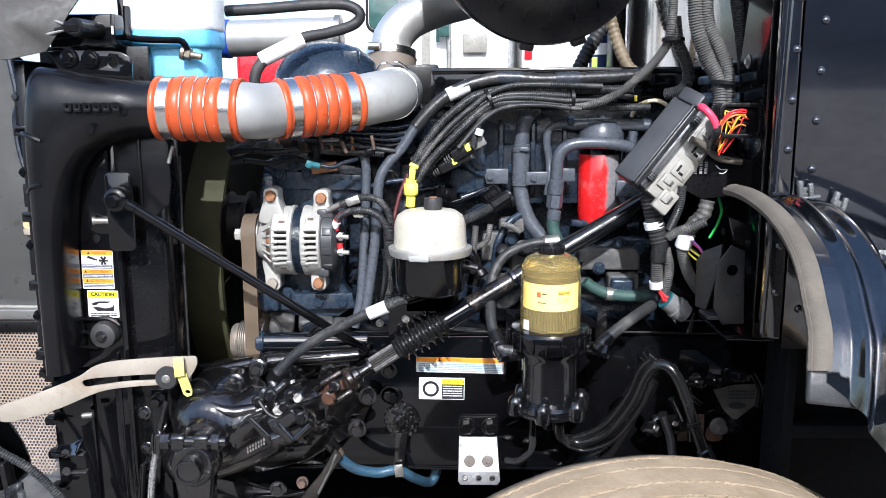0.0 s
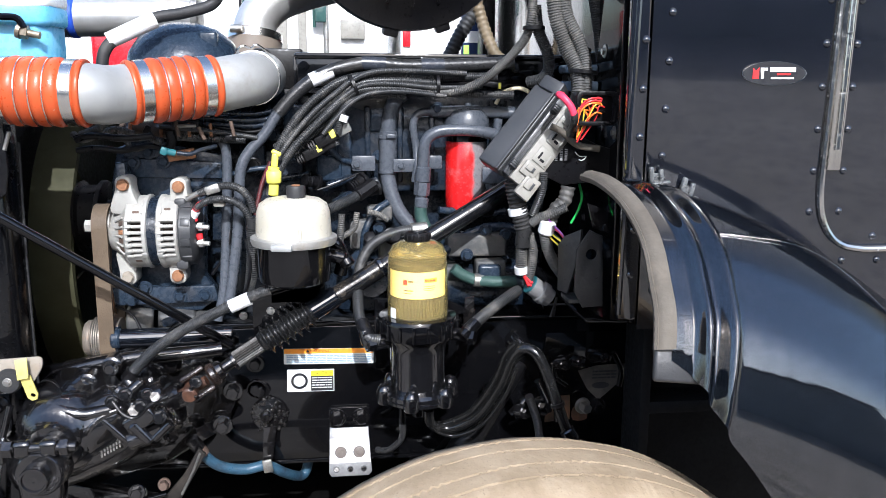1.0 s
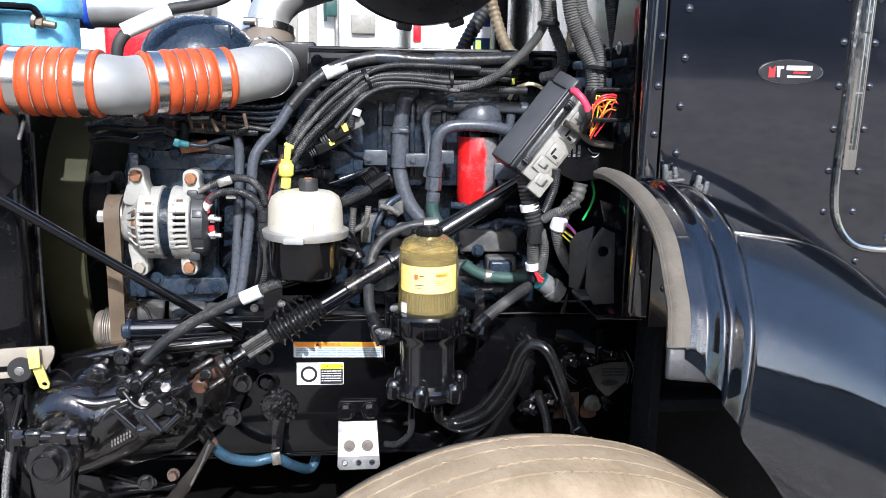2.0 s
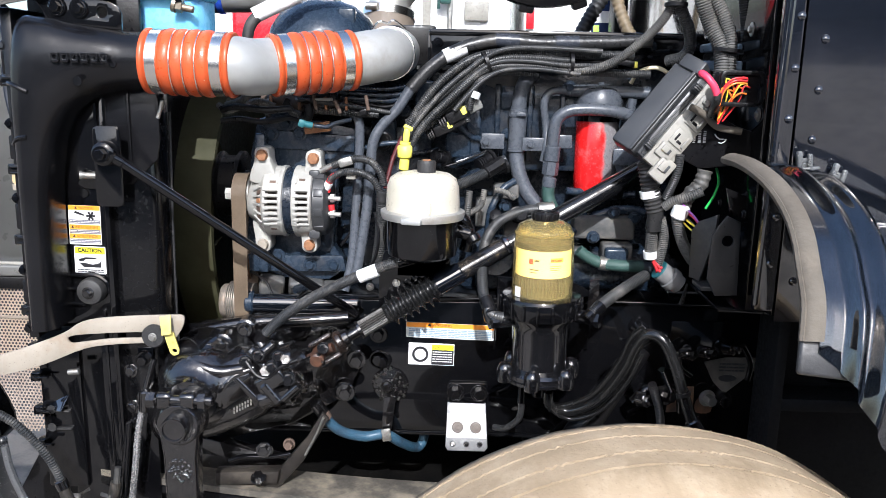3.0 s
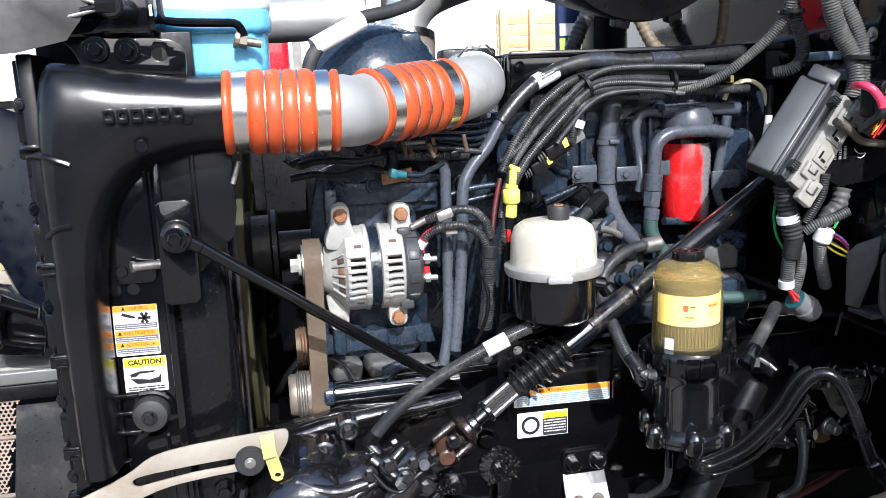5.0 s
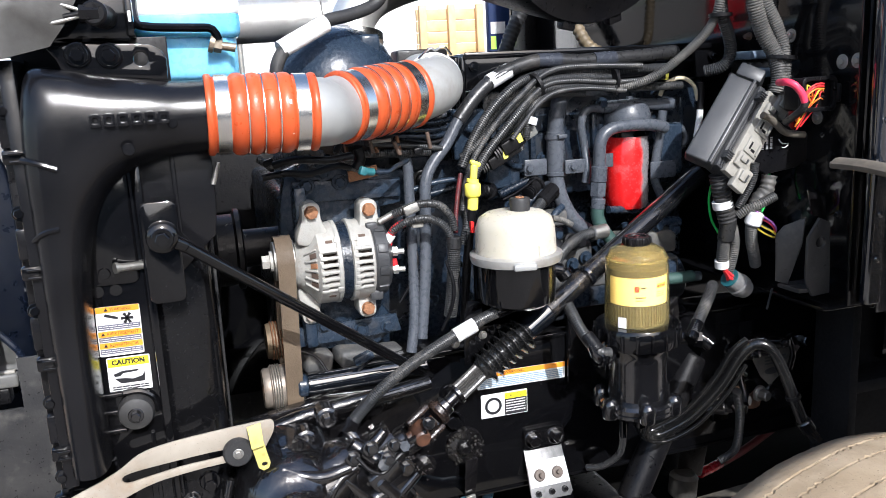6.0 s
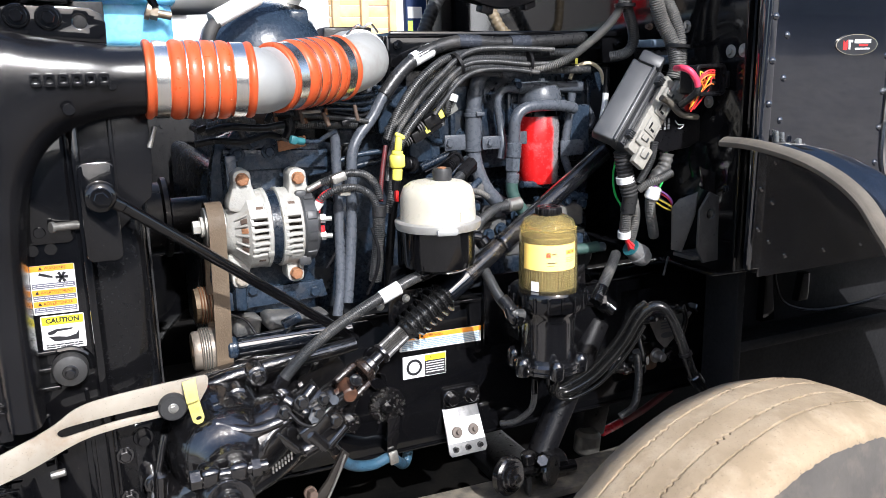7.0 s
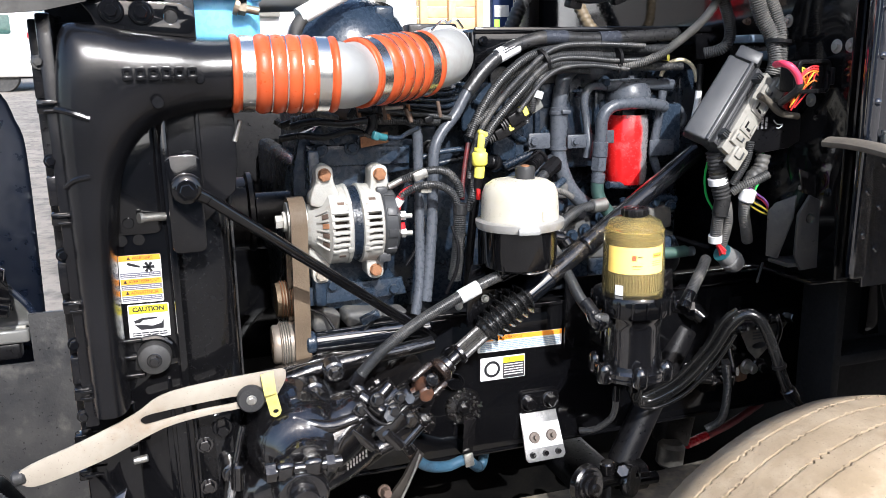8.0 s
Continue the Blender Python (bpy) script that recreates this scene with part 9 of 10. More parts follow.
    # One red cable: darker tone for its shaded run, brighter at the sunlit tip.
    part("red_cable", tube([(0.530, 1.640, 0.684), (0.587, 1.660, 0.684), (0.662, 1.690, 0.683), (0.776, 1.730, 0.698)], 0.0090, 12), mat("shaded_red", (0.10, 0.004, 0.006), (0.16, 0.008, 0.010), 0.6, dirt=(0.03, 0.02, 0.02), dirt_amount=0.3), bx)
    part("sunlit_red_tip", cyl((0.489, 1.630, 0.683), (0.559, 1.650, 0.684), 0.0105, seg=14, bevel=0.002), red_paint, bx, "cable end in a lit, brighter red")
    # studs, castings and a torn sticker on the rail behind the wheel
    rs = thing("rail_fastener_plate", (0.5, 1.52, 0.95), "black rail plate with studs, rust patch and worn label", "plate")
    part("plate", slab([(0.44, 0.86), (0.66, 0.86), (0.70, 1.0), (0.62, 1.06), (0.46, 1.06)], 0.006, front(0, 1.526, 0), 0.001), black_paint, rs)
    part("rust_patch", slab([(0.460, 0.874), (0.513, 0.878), (0.511, 0.930), (0.466, 0.928)], 0.006, front(0, 1.5185, 0), 0.002), mat("flaking_rust", (0.13, 0.068, 0.035), (0.045, 0.030, 0.022), 0.7, scale=45, bump=0.6, bump_scale=160), rs)
    bolt(rs, (0.534, 1.505, 0.911), (0.2, -1, 0), 0.011, 0.024, dull_steel)
    for at, way in (((0.565, 1.505, 0.909), (0, -1, 0)), ((0.490, 1.500, 1.004), (-0.3, -1, 0)), ((0.559, 1.515, 1.013), (0, -1, 0)), ((0.643, 1.515, 1.006), (0, -1, 0)), ((0.417, 1.515, 0.908), (0, -1, 0))):
        bolt(rs, at, way, 0.011, 0.020, black_cast)
    grime = mat("worn_label", (0.075, 0.068, 0.058), (0.12, 0.108, 0.09), 0.8, scale=30, dirt=(0.03, 0.027, 0.024), dirt_amount=0.4, dirt_scale=40)
    worn = part("worn_label", slab([(p[0], p[2]) for p in ((0.526, 1.516, 0.980), (0.566, 1.516, 0.990), (0.645, 1.516, 0.992), (0.623, 1.516, 0.963), (0.594, 1.516, 0.936), (0.571, 1.516, 0.916), (0.547, 1.516, 0.940))], 0.001, front(0, 1.5175, 0)), grime, rs, "worn grey-brown label")
    bars(3, 0.05, 0.02, front(*(0.581, 1.516, 0.971)), black_print, worn)
    part("oval_print", slab([(0.018 * math.cos(i * math.pi / 12), 0.007 * math.sin(i * math.pi / 12)) for i in range(24)], 0.0004, front(*(0.574, 1.516, 0.948))), black_print, worn)
    part("rust_patch", slab(smooth_outline([(p[0], p[2]) for p in ((0.517, 1.516, 0.896), (0.529, 1.516, 0.910), (0.545, 1.516, 0.913), (0.549, 1.516, 0.877), (0.520, 1.516, 0.875))], 3), 0.001, front(0, 1.518, 0)), mat("brown_rust", (0.11, 0.055, 0.03), (0.06, 0.035, 0.022), 0.7, scale=60), rs)
    for pts, r in (([(0.467, 1.490, 1.007), (0.474, 1.490, 0.978), (0.498, 1.500, 0.957)], 0.005), ([(0.588, 1.490, 1.024), (0.610, 1.500, 0.986), (0.611, 1.510, 0.948)], 0.006), ([(0.426, 1.470, 0.935), (0.453, 1.470, 0.940), (0.475, 1.480, 0.919), (0.479, 1.480, 0.891)], 0.009), ([(0.382, 1.460, 0.916), (0.407, 1.460, 0.942), (0.437, 1.470, 0.927)], 0.011)):
        part("lead", tube(pts, r, 10), black_cast, rs)
    for at, r in (((0.390, 1.450, 0.929), 0.014), ((0.426, 1.450, 0.937), 0.016), ((0.470, 1.480, 1.010), 0.010), ((0.505, 1.480, 1.014), 0.012), ((0.557, 1.500, 1.015), 0.011)):
        part("fitting", join(cyl(at, Vector(at) + Vector((0.012, -0.02, 0.004)), r, seg=16, bevel=0.002), cyl(at, Vector(at) + Vector((0.018, -0.03, 0.006)), r * 0.6, seg=6)), black_cast, rs)
    solo("coil_sleeve", loom([(0.419, 1.420, 0.999), (0.435, 1.430, 0.968), (0.450, 1.440, 0.939)], 0.006, 10, 0.006, 0.3), black_paint, "small black coil spring by the hose", "spring")


under()


# ---- washer bottle, intake pipes and air cleaner ----
def bottle():
    b = thing("washer_bottle", (-0.45, 1.47, 1.575), "translucent washer bottle half full of blue fluid", "bottle")
    z0, zm, z1 = 1.572, 1.655, 1.80
    part("lower", slab([(-0.536, 1.48), (-0.512, 1.462), (-0.430, 1.462), (-0.414, 1.478), (-0.409, 1.535), (-0.536, 1.535)], zm - z0, Matrix.Translation((0, 0, z0)), 0.012, seg=4), bottle_blue, b, "lower half with blue fluid", sharp=60)
    part("upper", slab([(-0.556, 1.46), (-0.540, 1.450), (-0.420, 1.450), (-0.406, 1.465), (-0.402, 1.540), (-0.556, 1.540)], z1 - zm, Matrix.Translation((0, 0, zm + 0.001)), 0.014, seg=4), bottle_clear, b, "empty pale upper half", sharp=60)
    part("shoulder", slab([(-0.554, 1.462), (-0.538, 1.453), (-0.421, 1.453), (-0.407, 1.468), (-0.403, 1.539), (-0.554, 1.539)], 0.040, Matrix.Translation((0, 0, zm - 0.025)), 0.010, seg=3), bottle_blue, b, sharp=60)
    part("strap", tube([(-0.545, 1.445, 1.70), (-0.545, 1.44, 1.655), (-0.53, 1.437, 1.645), (-0.47, 1.437, 1.642), (-0.448, 1.437, 1.640), (-0.440, 1.437, 1.625)], 0.006, 8), black_paint, b)
    part("stay", block(-0.572, -0.560, 1.47, 1.54, 1.57, 1.75, 0.003), black_paint, b)
    n = Vector((-0.440, 1.444, 1.618))
    part("bolt_stack", join(cyl(n + Vector((-0.012, 0, 0.004)), n + Vector((-0.006, 0, 0.002)), 0.013, seg=18), cyl(n + Vector((-0.006, 0, 0.002)), n + Vector((0.004, 0, 0)), 0.011, seg=6), cyl(n, n + Vector((0.022, 0, -0.004)), 0.006, seg=12)), mat("brassy_steel", (0.20, 0.16, 0.11), (0.30, 0.26, 0.20), 0.4, metal=0.7, scale=60), b)


bottle()


def intake():
    p = thing("hot_side_pipe", (-0.3, 1.8, 1.62), "bare aluminium intake pipe with a blue silicone joint", "pipe")
    a, b = Vector((-0.479, 1.800, 1.673)), Vector((-0.230, 1.800, 1.680))
    part("pipe", cyl(a, b, 0.0385, seg=40, bevel=0.003), bare_pipe, p)
    part("blue_joint", cyl(a + Vector((0.0, 0, 0)), a + Vector((0.014, 0, 0)), 0.0415, seg=40, bevel=0.003), blue_silicone, p, "blue silicone joint")
    part("band", cyl(a + Vector((-0.03, 0, 0)), a, 0.0400, seg=40, bevel=0.002), steel, p)
    part("end_ring", lathe([(0.038, -0.008), (0.043, -0.006), (0.043, 0.006), (0.038, 0.008)], basis(b, (1, 0, 0)), 40), dull_steel, p)
    t = thing("turbo_housing", (-0.25, 1.68, 1.54), "slate grey domed compressor housing", "housing")
    c = Vector((-0.238, 1.70, 1.545))
    part("dome", lathe([(0.112, -0.03), (0.112, 0.03), (0.106, 0.055), (0.088, 0.082), (0.060, 0.102), (0.030, 0.111), (0, 0.113)], basis(c, (0.05, -0.2, 1)), 48), slate, t, sharp=60)
    part("scroll", lathe([(0.135, -0.06), (0.142, -0.02), (0.135, 0.012), (0.108, 0.022)], basis(c, (0.05, -0.2, 1)), 48), slate, t, sharp=60)
    part("lug", box(0.035, 0.03, 0.035, Matrix.Translation(c + Vector((0.055, -0.06, 0.075))), 0.006, 3), slate, t)
    for i in range(9):
        q = radians(-160 + 20 * i)
        bolt(t, c + Vector((0.128 * math.cos(q), 0.128 * math.sin(q), 0.012)), (0, -0.2, 1), 0.006, 0.006, slate)
    h = thing("breather_hose", (-0.3, 1.6, 1.62), "black breather hose with a frayed white heat sleeve", "hose")
    pts = [(-0.422, 1.620, 1.711), (-0.344, 1.620, 1.715), (-0.245, 1.620, 1.722), (-0.185, 1.620, 1.720), (-0.160, 1.620, 1.703), (-0.175, 1.620, 1.683), (-0.221, 1.600, 1.667), (-0.272, 1.580, 1.654), (-0.329, 1.560, 1.619), (-0.349, 1.550, 1.595), (-0.356, 1.550, 1.564)]
    part("hose", tube(pts, 0.0105, 14), rubber, h)
    part("heat_sleeve", tube([(-0.265, 1.578, 1.653), (-0.303, 1.567, 1.634), (-0.344, 1.557, 1.613)], 0.0145, 14), mat("white_cloth", (0.62, 0.61, 0.58), (0.75, 0.74, 0.71), 0.85, bump=0.6, bump_scale=200), h, "frayed white heat sleeve")
    part("rusty_end", cyl((-0.355, 1.550, 1.569), (-0.357, 1.550, 1.553), 0.013, seg=16), rust, h)
    e = thing("exhaust_elbow", (-0.05, 2.0, 1.65), "satin steel exhaust elbow in a brown boot", "pipe")
    part("pipe", tube([(-0.136, 1.980, 1.632), (-0.130, 2.000, 1.686), (-0.090, 2.020, 1.734), (-0.015, 2.050, 1.768), (0.082, 2.050, 1.793), (0.233, 2.050, 1.834), (0.422, 2.050, 1.885)], 0.048, 32, 0.012), bare_pipe, e, sharp=60)
    part("boot", cyl((-0.142, 1.970, 1.566), (-0.131, 1.990, 1.662), 0.066, 0.060, 40, 0.006), brown_boot, e, "brown rubber boot")
    part("boot_clamp", cyl((-0.133, 1.986, 1.640), (-0.132, 1.990, 1.657), 0.0625, seg=40), steel, e)
    part("clamp_screw", cyl((-0.181, 1.930, 1.666), (-0.155, 1.930, 1.666), 0.009, seg=12), dull_steel, e)
    part("bracket", box(0.10, 0.05, 0.08, Matrix.Translation((-0.062, 1.750, 1.573)), 0.006), dull_black, e)
    part("ribbed_link", loom([(-0.060, 1.700, 1.554), (-0.057, 1.700, 1.520), (-0.049, 1.700, 1.485)], 0.010, 12), conduit, e)
    ac = thing("air_cleaner", (0.2, 1.6, 1.62), "large round black plastic air cleaner housing", "air cleaner")
    c = Vector((0.195, 1.520, 1.836))
    w = Vector((0.16, -1, -0.22)).normalized()
    part("body", lathe([(0.19, -0.55), (0.205, -0.10), (0.205, -0.012), (0.200, 0.0), (0.165, 0.006), (0.150, 0.018), (0.12, 0.024), (0, 0.03)], basis(c, w), 72), dull_black, ac, sharp=50)
    for i in range(20):
        q = basis(c, w) @ Matrix.Rotation(2 * math.pi * i / 20, 4, "Z")
        part("cap_rib", box(0.105, 0.004, 0.010, q @ Matrix.Translation((0.105, 0, 0.020)) @ pose(0, 0, 0, 0, 7, 0), 0.0015), dull_black, ac)
    for s in (-100, -72):
        q = basis(c, w) @ Matrix.Rotation(radians(s), 4, "Z")
        part("latch", box(0.020, 0.028, 0.022, q @ Matrix.Translation((0.206, 0, -0.015)), 0.004), dull_black, ac)
    part("side_wall", block(0.49, 0.53, 2.50, 2.60, 1.58, 2.3, 0.01), dull_black, ac, "black duct wall beside the cleaner")
    for pts, r, mt in (([(0.355, 2.35, 1.595), (0.370, 2.36, 1.628), (0.405, 2.37, 1.695), (0.447, 2.377, 1.763), (0.47, 2.38, 1.82)], 0.021, rubber), ([(0.395, 2.06, 1.76), (0.409, 2.06, 1.716), (0.421, 2.05, 1.675), (0.443, 2.03, 1.621), (0.475, 2.02, 1.600), (0.52, 2.02, 1.597)], 0.0155, mat("tan_conduit", (0.15, 0.115, 0.07), (0.22, 0.17, 0.11), 0.5))):
        o = thing("heater_hose", pts[0], "heater hose with crimped fittings near the cowl", "hose", "heater hoses")
        part("hose", loom(pts, r, 14, 0.014, 0.12), mt, o)
    rr = thing("clip_ring", (0.408, 1.600, 1.516), "cream coloured wire clip and small plugs by the cover", "clip")
    part("ring", tube([(0.365, 1.600, 1.505), (0.378, 1.600, 1.527), (0.411, 1.600, 1.536), (0.439, 1.600, 1.521), (0.449, 1.600, 1.492)], 0.004, 10), mat("cream_wire", (0.55, 0.48, 0.33), None, 0.5), rr)
    part("white_stick", tube([(0.440, 1.580, 1.475), (0.438, 1.580, 1.452), (0.433, 1.580, 1.423)], 0.0065, 12), white_print, rr)
    part("dark_stick", tube([(0.441, 1.580, 1.526), (0.442, 1.580, 1.503), (0.440, 1.580, 1.475)], 0.006, 12), dull_black, rr)
    part("plug", box(0.034, 0.014, 0.012, Matrix.Translation((0.354, 1.590, 1.543)) @ pose(0, 0, 0, 0, 10, 0), 0.003), dull_black, rr)
    part("yellow_seal", box(0.006, 0.016, 0.012, Matrix.Translation((0.369, 1.590, 1.540)), 0.001), yellow, rr)


intake()


# ---- tilted hood, grille and bumper parts ahead of the radiator ----
def hood():
    h = thing("tilted_hood", (-1.2, 2.1, 0.9), "grey inner skin of the hood tilted open ahead", "hood")

    def skin(edge, far, y0, bow, material, name, label):
        """A gently bowed sheet from its near edge, given as (x, z) pairs, out to x = far."""
        bm = bmesh.new()
        line = spline([(x, 0, z) for x, z in edge], 0.02)
        rows = []
        for p in line:
            row = []
            for k in range(31):
                x, z = p.x + (far - p.x) * (k / 30) ** 1.5, p.z
                row.append(bm.verts.new((x, y0 + bow * (0.5 * (x + 0.9) ** 2 + 0.04 * math.sin(6 * x + 4 * z) * min(1.0, k / 6) + 0.15 * (z - 1.0) ** 2), z)))
            rows.append(row)
        for a, b in zip(rows, rows[1:]):
            for k in range(30):
                bm.faces.new((a[k], a[k + 1], b[k + 1], b[k]))
        bmesh.ops.solidify(bm, geom=bm.faces[:], thickness=0.008)
        return part(name, bm, material, h, label, sharp=70)

    near = [(-0.945, 2.050, 1.139), (-0.960, 2.050, 1.169), (-1.002, 2.050, 1.234), (-1.043, 2.050, 1.301), (-1.073, 2.050, 1.340), (-1.096, 2.050, 1.383), (-1.109, 2.050, 1.443), (-1.113, 2.050, 1.507), (-1.106, 2.050, 1.574)]
    near = [(-0.875, 1.01), (-0.876, 1.05)] + [(p[0], p[2]) for p in near] + [(-1.18, 1.9)]
    skin(near, -2.9, 2.05, 0.5, fibre, "inner_skin", "grey fibreglass inner skin")
    skin([(-0.880, 0.62), (-0.868, 1.30), (-0.885, 1.44), (-0.93, 1.515), (-1.10, 1.60), (-1.35, 1.80)], -2.6, 2.20, 0.6, navy, "far_skin", "far inner skin, navy for the sky it mirrors")
    part("skin_edge", tube([(x, 2.044 + 0.5 * (0.5 * (x + 0.9) ** 2 + 0.15 * (z - 1.0) ** 2), z) for x, z in near], 0.007, 8, 0.015), navy, h)
    patch = [(-1.047, 2.030, 1.335), (-1.036, 2.030, 1.325), (-1.022, 2.030, 1.307), (-0.996, 2.030, 1.261), (-0.972, 2.030, 1.222), (-1.016, 2.030, 1.218), (-1.065, 2.030, 1.216), (-1.093, 2.030, 1.220), (-1.098, 2.030, 1.237), (-1.090, 2.030, 1.256), (-1.061, 2.030, 1.269), (-1.043, 2.030, 1.284), (-1.043, 2.030, 1.299), (-1.055, 2.030, 1.309)]
    part("glue_patch", slab(smooth_outline([(p[0], p[2]) for p in patch], 3), 0.004, front(0, 2.040, 0), 0.001, holes=[circle((-1.077, 2.030, 1.247)[0], (-1.077, 2.030, 1.247)[2], 0.005, 12)]), glue, h, "amber dried adhesive patch")
    part("glue_shelf", slab([(p[0], p[2]) for p in ((-1.097, 2.030, 1.220), (-1.096, 2.030, 1.205), (-1.043, 2.030, 1.203), (-0.964, 2.030, 1.191), (-0.953, 2.030, 1.170), (-0.970, 2.030, 1.220), (-1.040, 2.030, 1.218))], 0.010, front(0, 2.042, 0), 0.002), cream_paint, h)
    part("cream_patch", slab(rounded(0.05, 0.085, 0.006), 0.004, front((-1.308, 2.030, 1.066)[0], 2.04, (-1.308, 2.030, 1.066)[2]), 0.001), cream_paint, h)
    part("lip_edge", tube([(-0.885, 2.03, 1.012), (-1.3, 2.06, 1.012), (-2.0, 2.25, 1.012), (-2.8, 2.6, 1.012)], 0.005, 10, 0.03), light_grey, h)
    part("lip", block(-2.8, -0.88, 2.02, 2.045, 0.980, 1.010, 0.006, 3), fibre, h)
    # Black bar put in for the shade under the lip.
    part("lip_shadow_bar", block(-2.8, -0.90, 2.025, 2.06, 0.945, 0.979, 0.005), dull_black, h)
    part("side_panel", slab([(-1.04, 0.50), (-0.76, 0.50), (-0.76, 1.05), (-0.872, 1.05), (-0.872, 0.945), (-0.975, 0.945)], 0.01, front(0, 2.0, 0), 0.002), worn_black, h)
    br = [(-0.967, 1.970, 1.195), (-0.986, 1.970, 1.185), (-1.000, 1.970, 1.139), (-1.000, 1.970, 1.097), (-0.985, 1.970, 1.067), (-0.903, 1.970, 1.054), (-0.899, 1.970, 1.078), (-0.969, 1.970, 1.094), (-0.972, 1.970, 1.124), (-0.962, 1.970, 1.159), (-0.903, 1.970, 1.130), (-0.899, 1.970, 1.153)]
    hb = part("hinge_bracket", slab([(p[0], p[2]) for p in br], 0.03, front(0, 1.99, 0), 0.004), black_paint, h)
    part("web", slab([(p[0], p[2]) for p in ((-0.970, 1.980, 1.181), (-0.987, 1.980, 1.074), (-0.899, 1.980, 1.060), (-0.904, 1.980, 1.139))], 0.006, front(0, 2.0, 0), 0.001), black_paint, hb)
    for at in ((-0.971, 1.957, 1.183), (-0.982, 1.957, 1.089)):
        bolt(hb, at, r=0.009, h=0.01, material=black_cast)
    part("hinge_arm", block(-1.40, -1.30, 1.49, 2.11, 0.42, 0.50, 0.005), dull_black, h)
    part("hinge_post", block(-1.40, -1.30, 2.11, 2.16, 0.42, 1.00, 0.005), dull_black, h)
    # honeycomb grille mesh: wires crossing, ground seen through
    gr = thing("grille_mesh", (-1.3, 2.03, 0.6), "fine tan metal honeycomb grille mesh in the tilted hood", "grille")
    bm = bmesh.new()
    ox, ez = Vector((-1, 0.06, 0)).normalized(), Vector((0.0, -0.10, -1)).normalized()
    o = Vector((-0.985, 2.03, 0.942))
    s = 0.0056
    for i in range(105):
        for j in range(46):
            if i * 0.0097 < j * 0.0084 * 0.18:
                continue
            c = o + ox * (i * 1.732 * s + (0.866 * s if j % 2 else 0)) + ez * (j * 1.5 * s)
            for k in range(3):
                a1 = radians(90 + 120 * k)
                d = ox * math.cos(a1) + ez * math.sin(a1)
                side = ox * -math.sin(a1) + ez * math.cos(a1)
                w = 0.0019
                bm.faces.new([bm.verts.new(c + d * t + side * q) for t, q in ((0, -w), (s, -w), (s, w), (0, w))])
    tagged(part("mesh", bm, mat("mesh_metal", (0.30, 0.23, 0.18), (0.38, 0.30, 0.24), 0.55, metal=0.2), gr), kind="stuff")
    for z in (0.075, 0.20):
        part("cross_wire", tube([o + ez * z, o + ez * (z + 0.004) + ox * 1.05], 0.005, 8, 0.05), brown_boot, gr)
    # vent slats and stay cables above
    v = thing("hood_stay_cable", (-0.7, 1.42, 1.65), "steel hood stay cables on a bolted anchor", "cable")
    n = Vector((-0.590, 1.338, 1.655))
    part("cable", tube([n, (-0.640, 1.350, 1.671), (-0.730, 1.380, 1.688), (-0.799, 1.400, 1.698)], 0.0024, 8), dull_steel, v)
    part("cable", tube([n, (-0.638, 1.340, 1.644), (-0.724, 1.360, 1.637), (-0.794, 1.380, 1.632)], 0.0024, 8), dull_steel, v)
    part("anchor", join(cyl(n + Vector((-0.012, 0, 0)), n + Vector((0.010, 0, 0)), 0.010, seg=6), cyl(n + Vector((0.004, -0.006, 0)), n + Vector((0.012, 0.07, 0)), 0.015, seg=24, bevel=0.003), cyl(n + Vector((-0.03, 0.002, -0.004)), n + Vector((-0.008, 0, 0)), 0.004, seg=10)), dull_black, v)
    part("vent_slats", join(*[box(0.006, 0.012, 0.06, Matrix.Translation((-0.79 + 0.012 * k, 1.46, 1.735)) @ pose(0, 0, 0, 0, 20, 0), 0.002) for k in range(6)]), worn_black, v)
    part("vent_hose", loom([(-0.807, 1.500, 1.718), (-0.766, 1.500, 1.718), (-0.715, 1.500, 1.713), (-0.682, 1.500, 1.729)], 0.011, 14, 0.009, 0.16), dull_black, v)
    bm = bmesh.new()
    rim = [(-0.760, 1.315, 1.600), (-0.689, 1.320, 1.605), (-0.640, 1.342, 1.618), (-0.622, 1.340, 1.640), (-0.600, 1.350, 1.680), (-0.575, 1.370, 1.725), (-0.66, 1.39, 1.76), (-0.76, 1.37, 1.74), (-0.80, 1.34, 1.67)]
    ring = [bm.verts.new(p) for p in rim]
    mid = bm.verts.new((-0.69, 1.325, 1.668))
    for a, b in zip(ring, ring[1:] + ring[:1]):
        bm.faces.new((a, b, mid))
    bmesh.ops.subdivide_edges(bm, edges=bm.edges[:], cuts=3, use_grid_fill=True, smooth=0.4)
    bmesh.ops.solidify(bm, geom=bm.faces[:], thickness=0.004)
    part("flap", bm, mat("dusty_flap", (0.028, 0.026, 0.023), (0.046, 0.043, 0.038), 0.6, scale=9, bump=0.2, bump_scale=90), v, "dusty brown-grey rubber flap", 70)


hood()


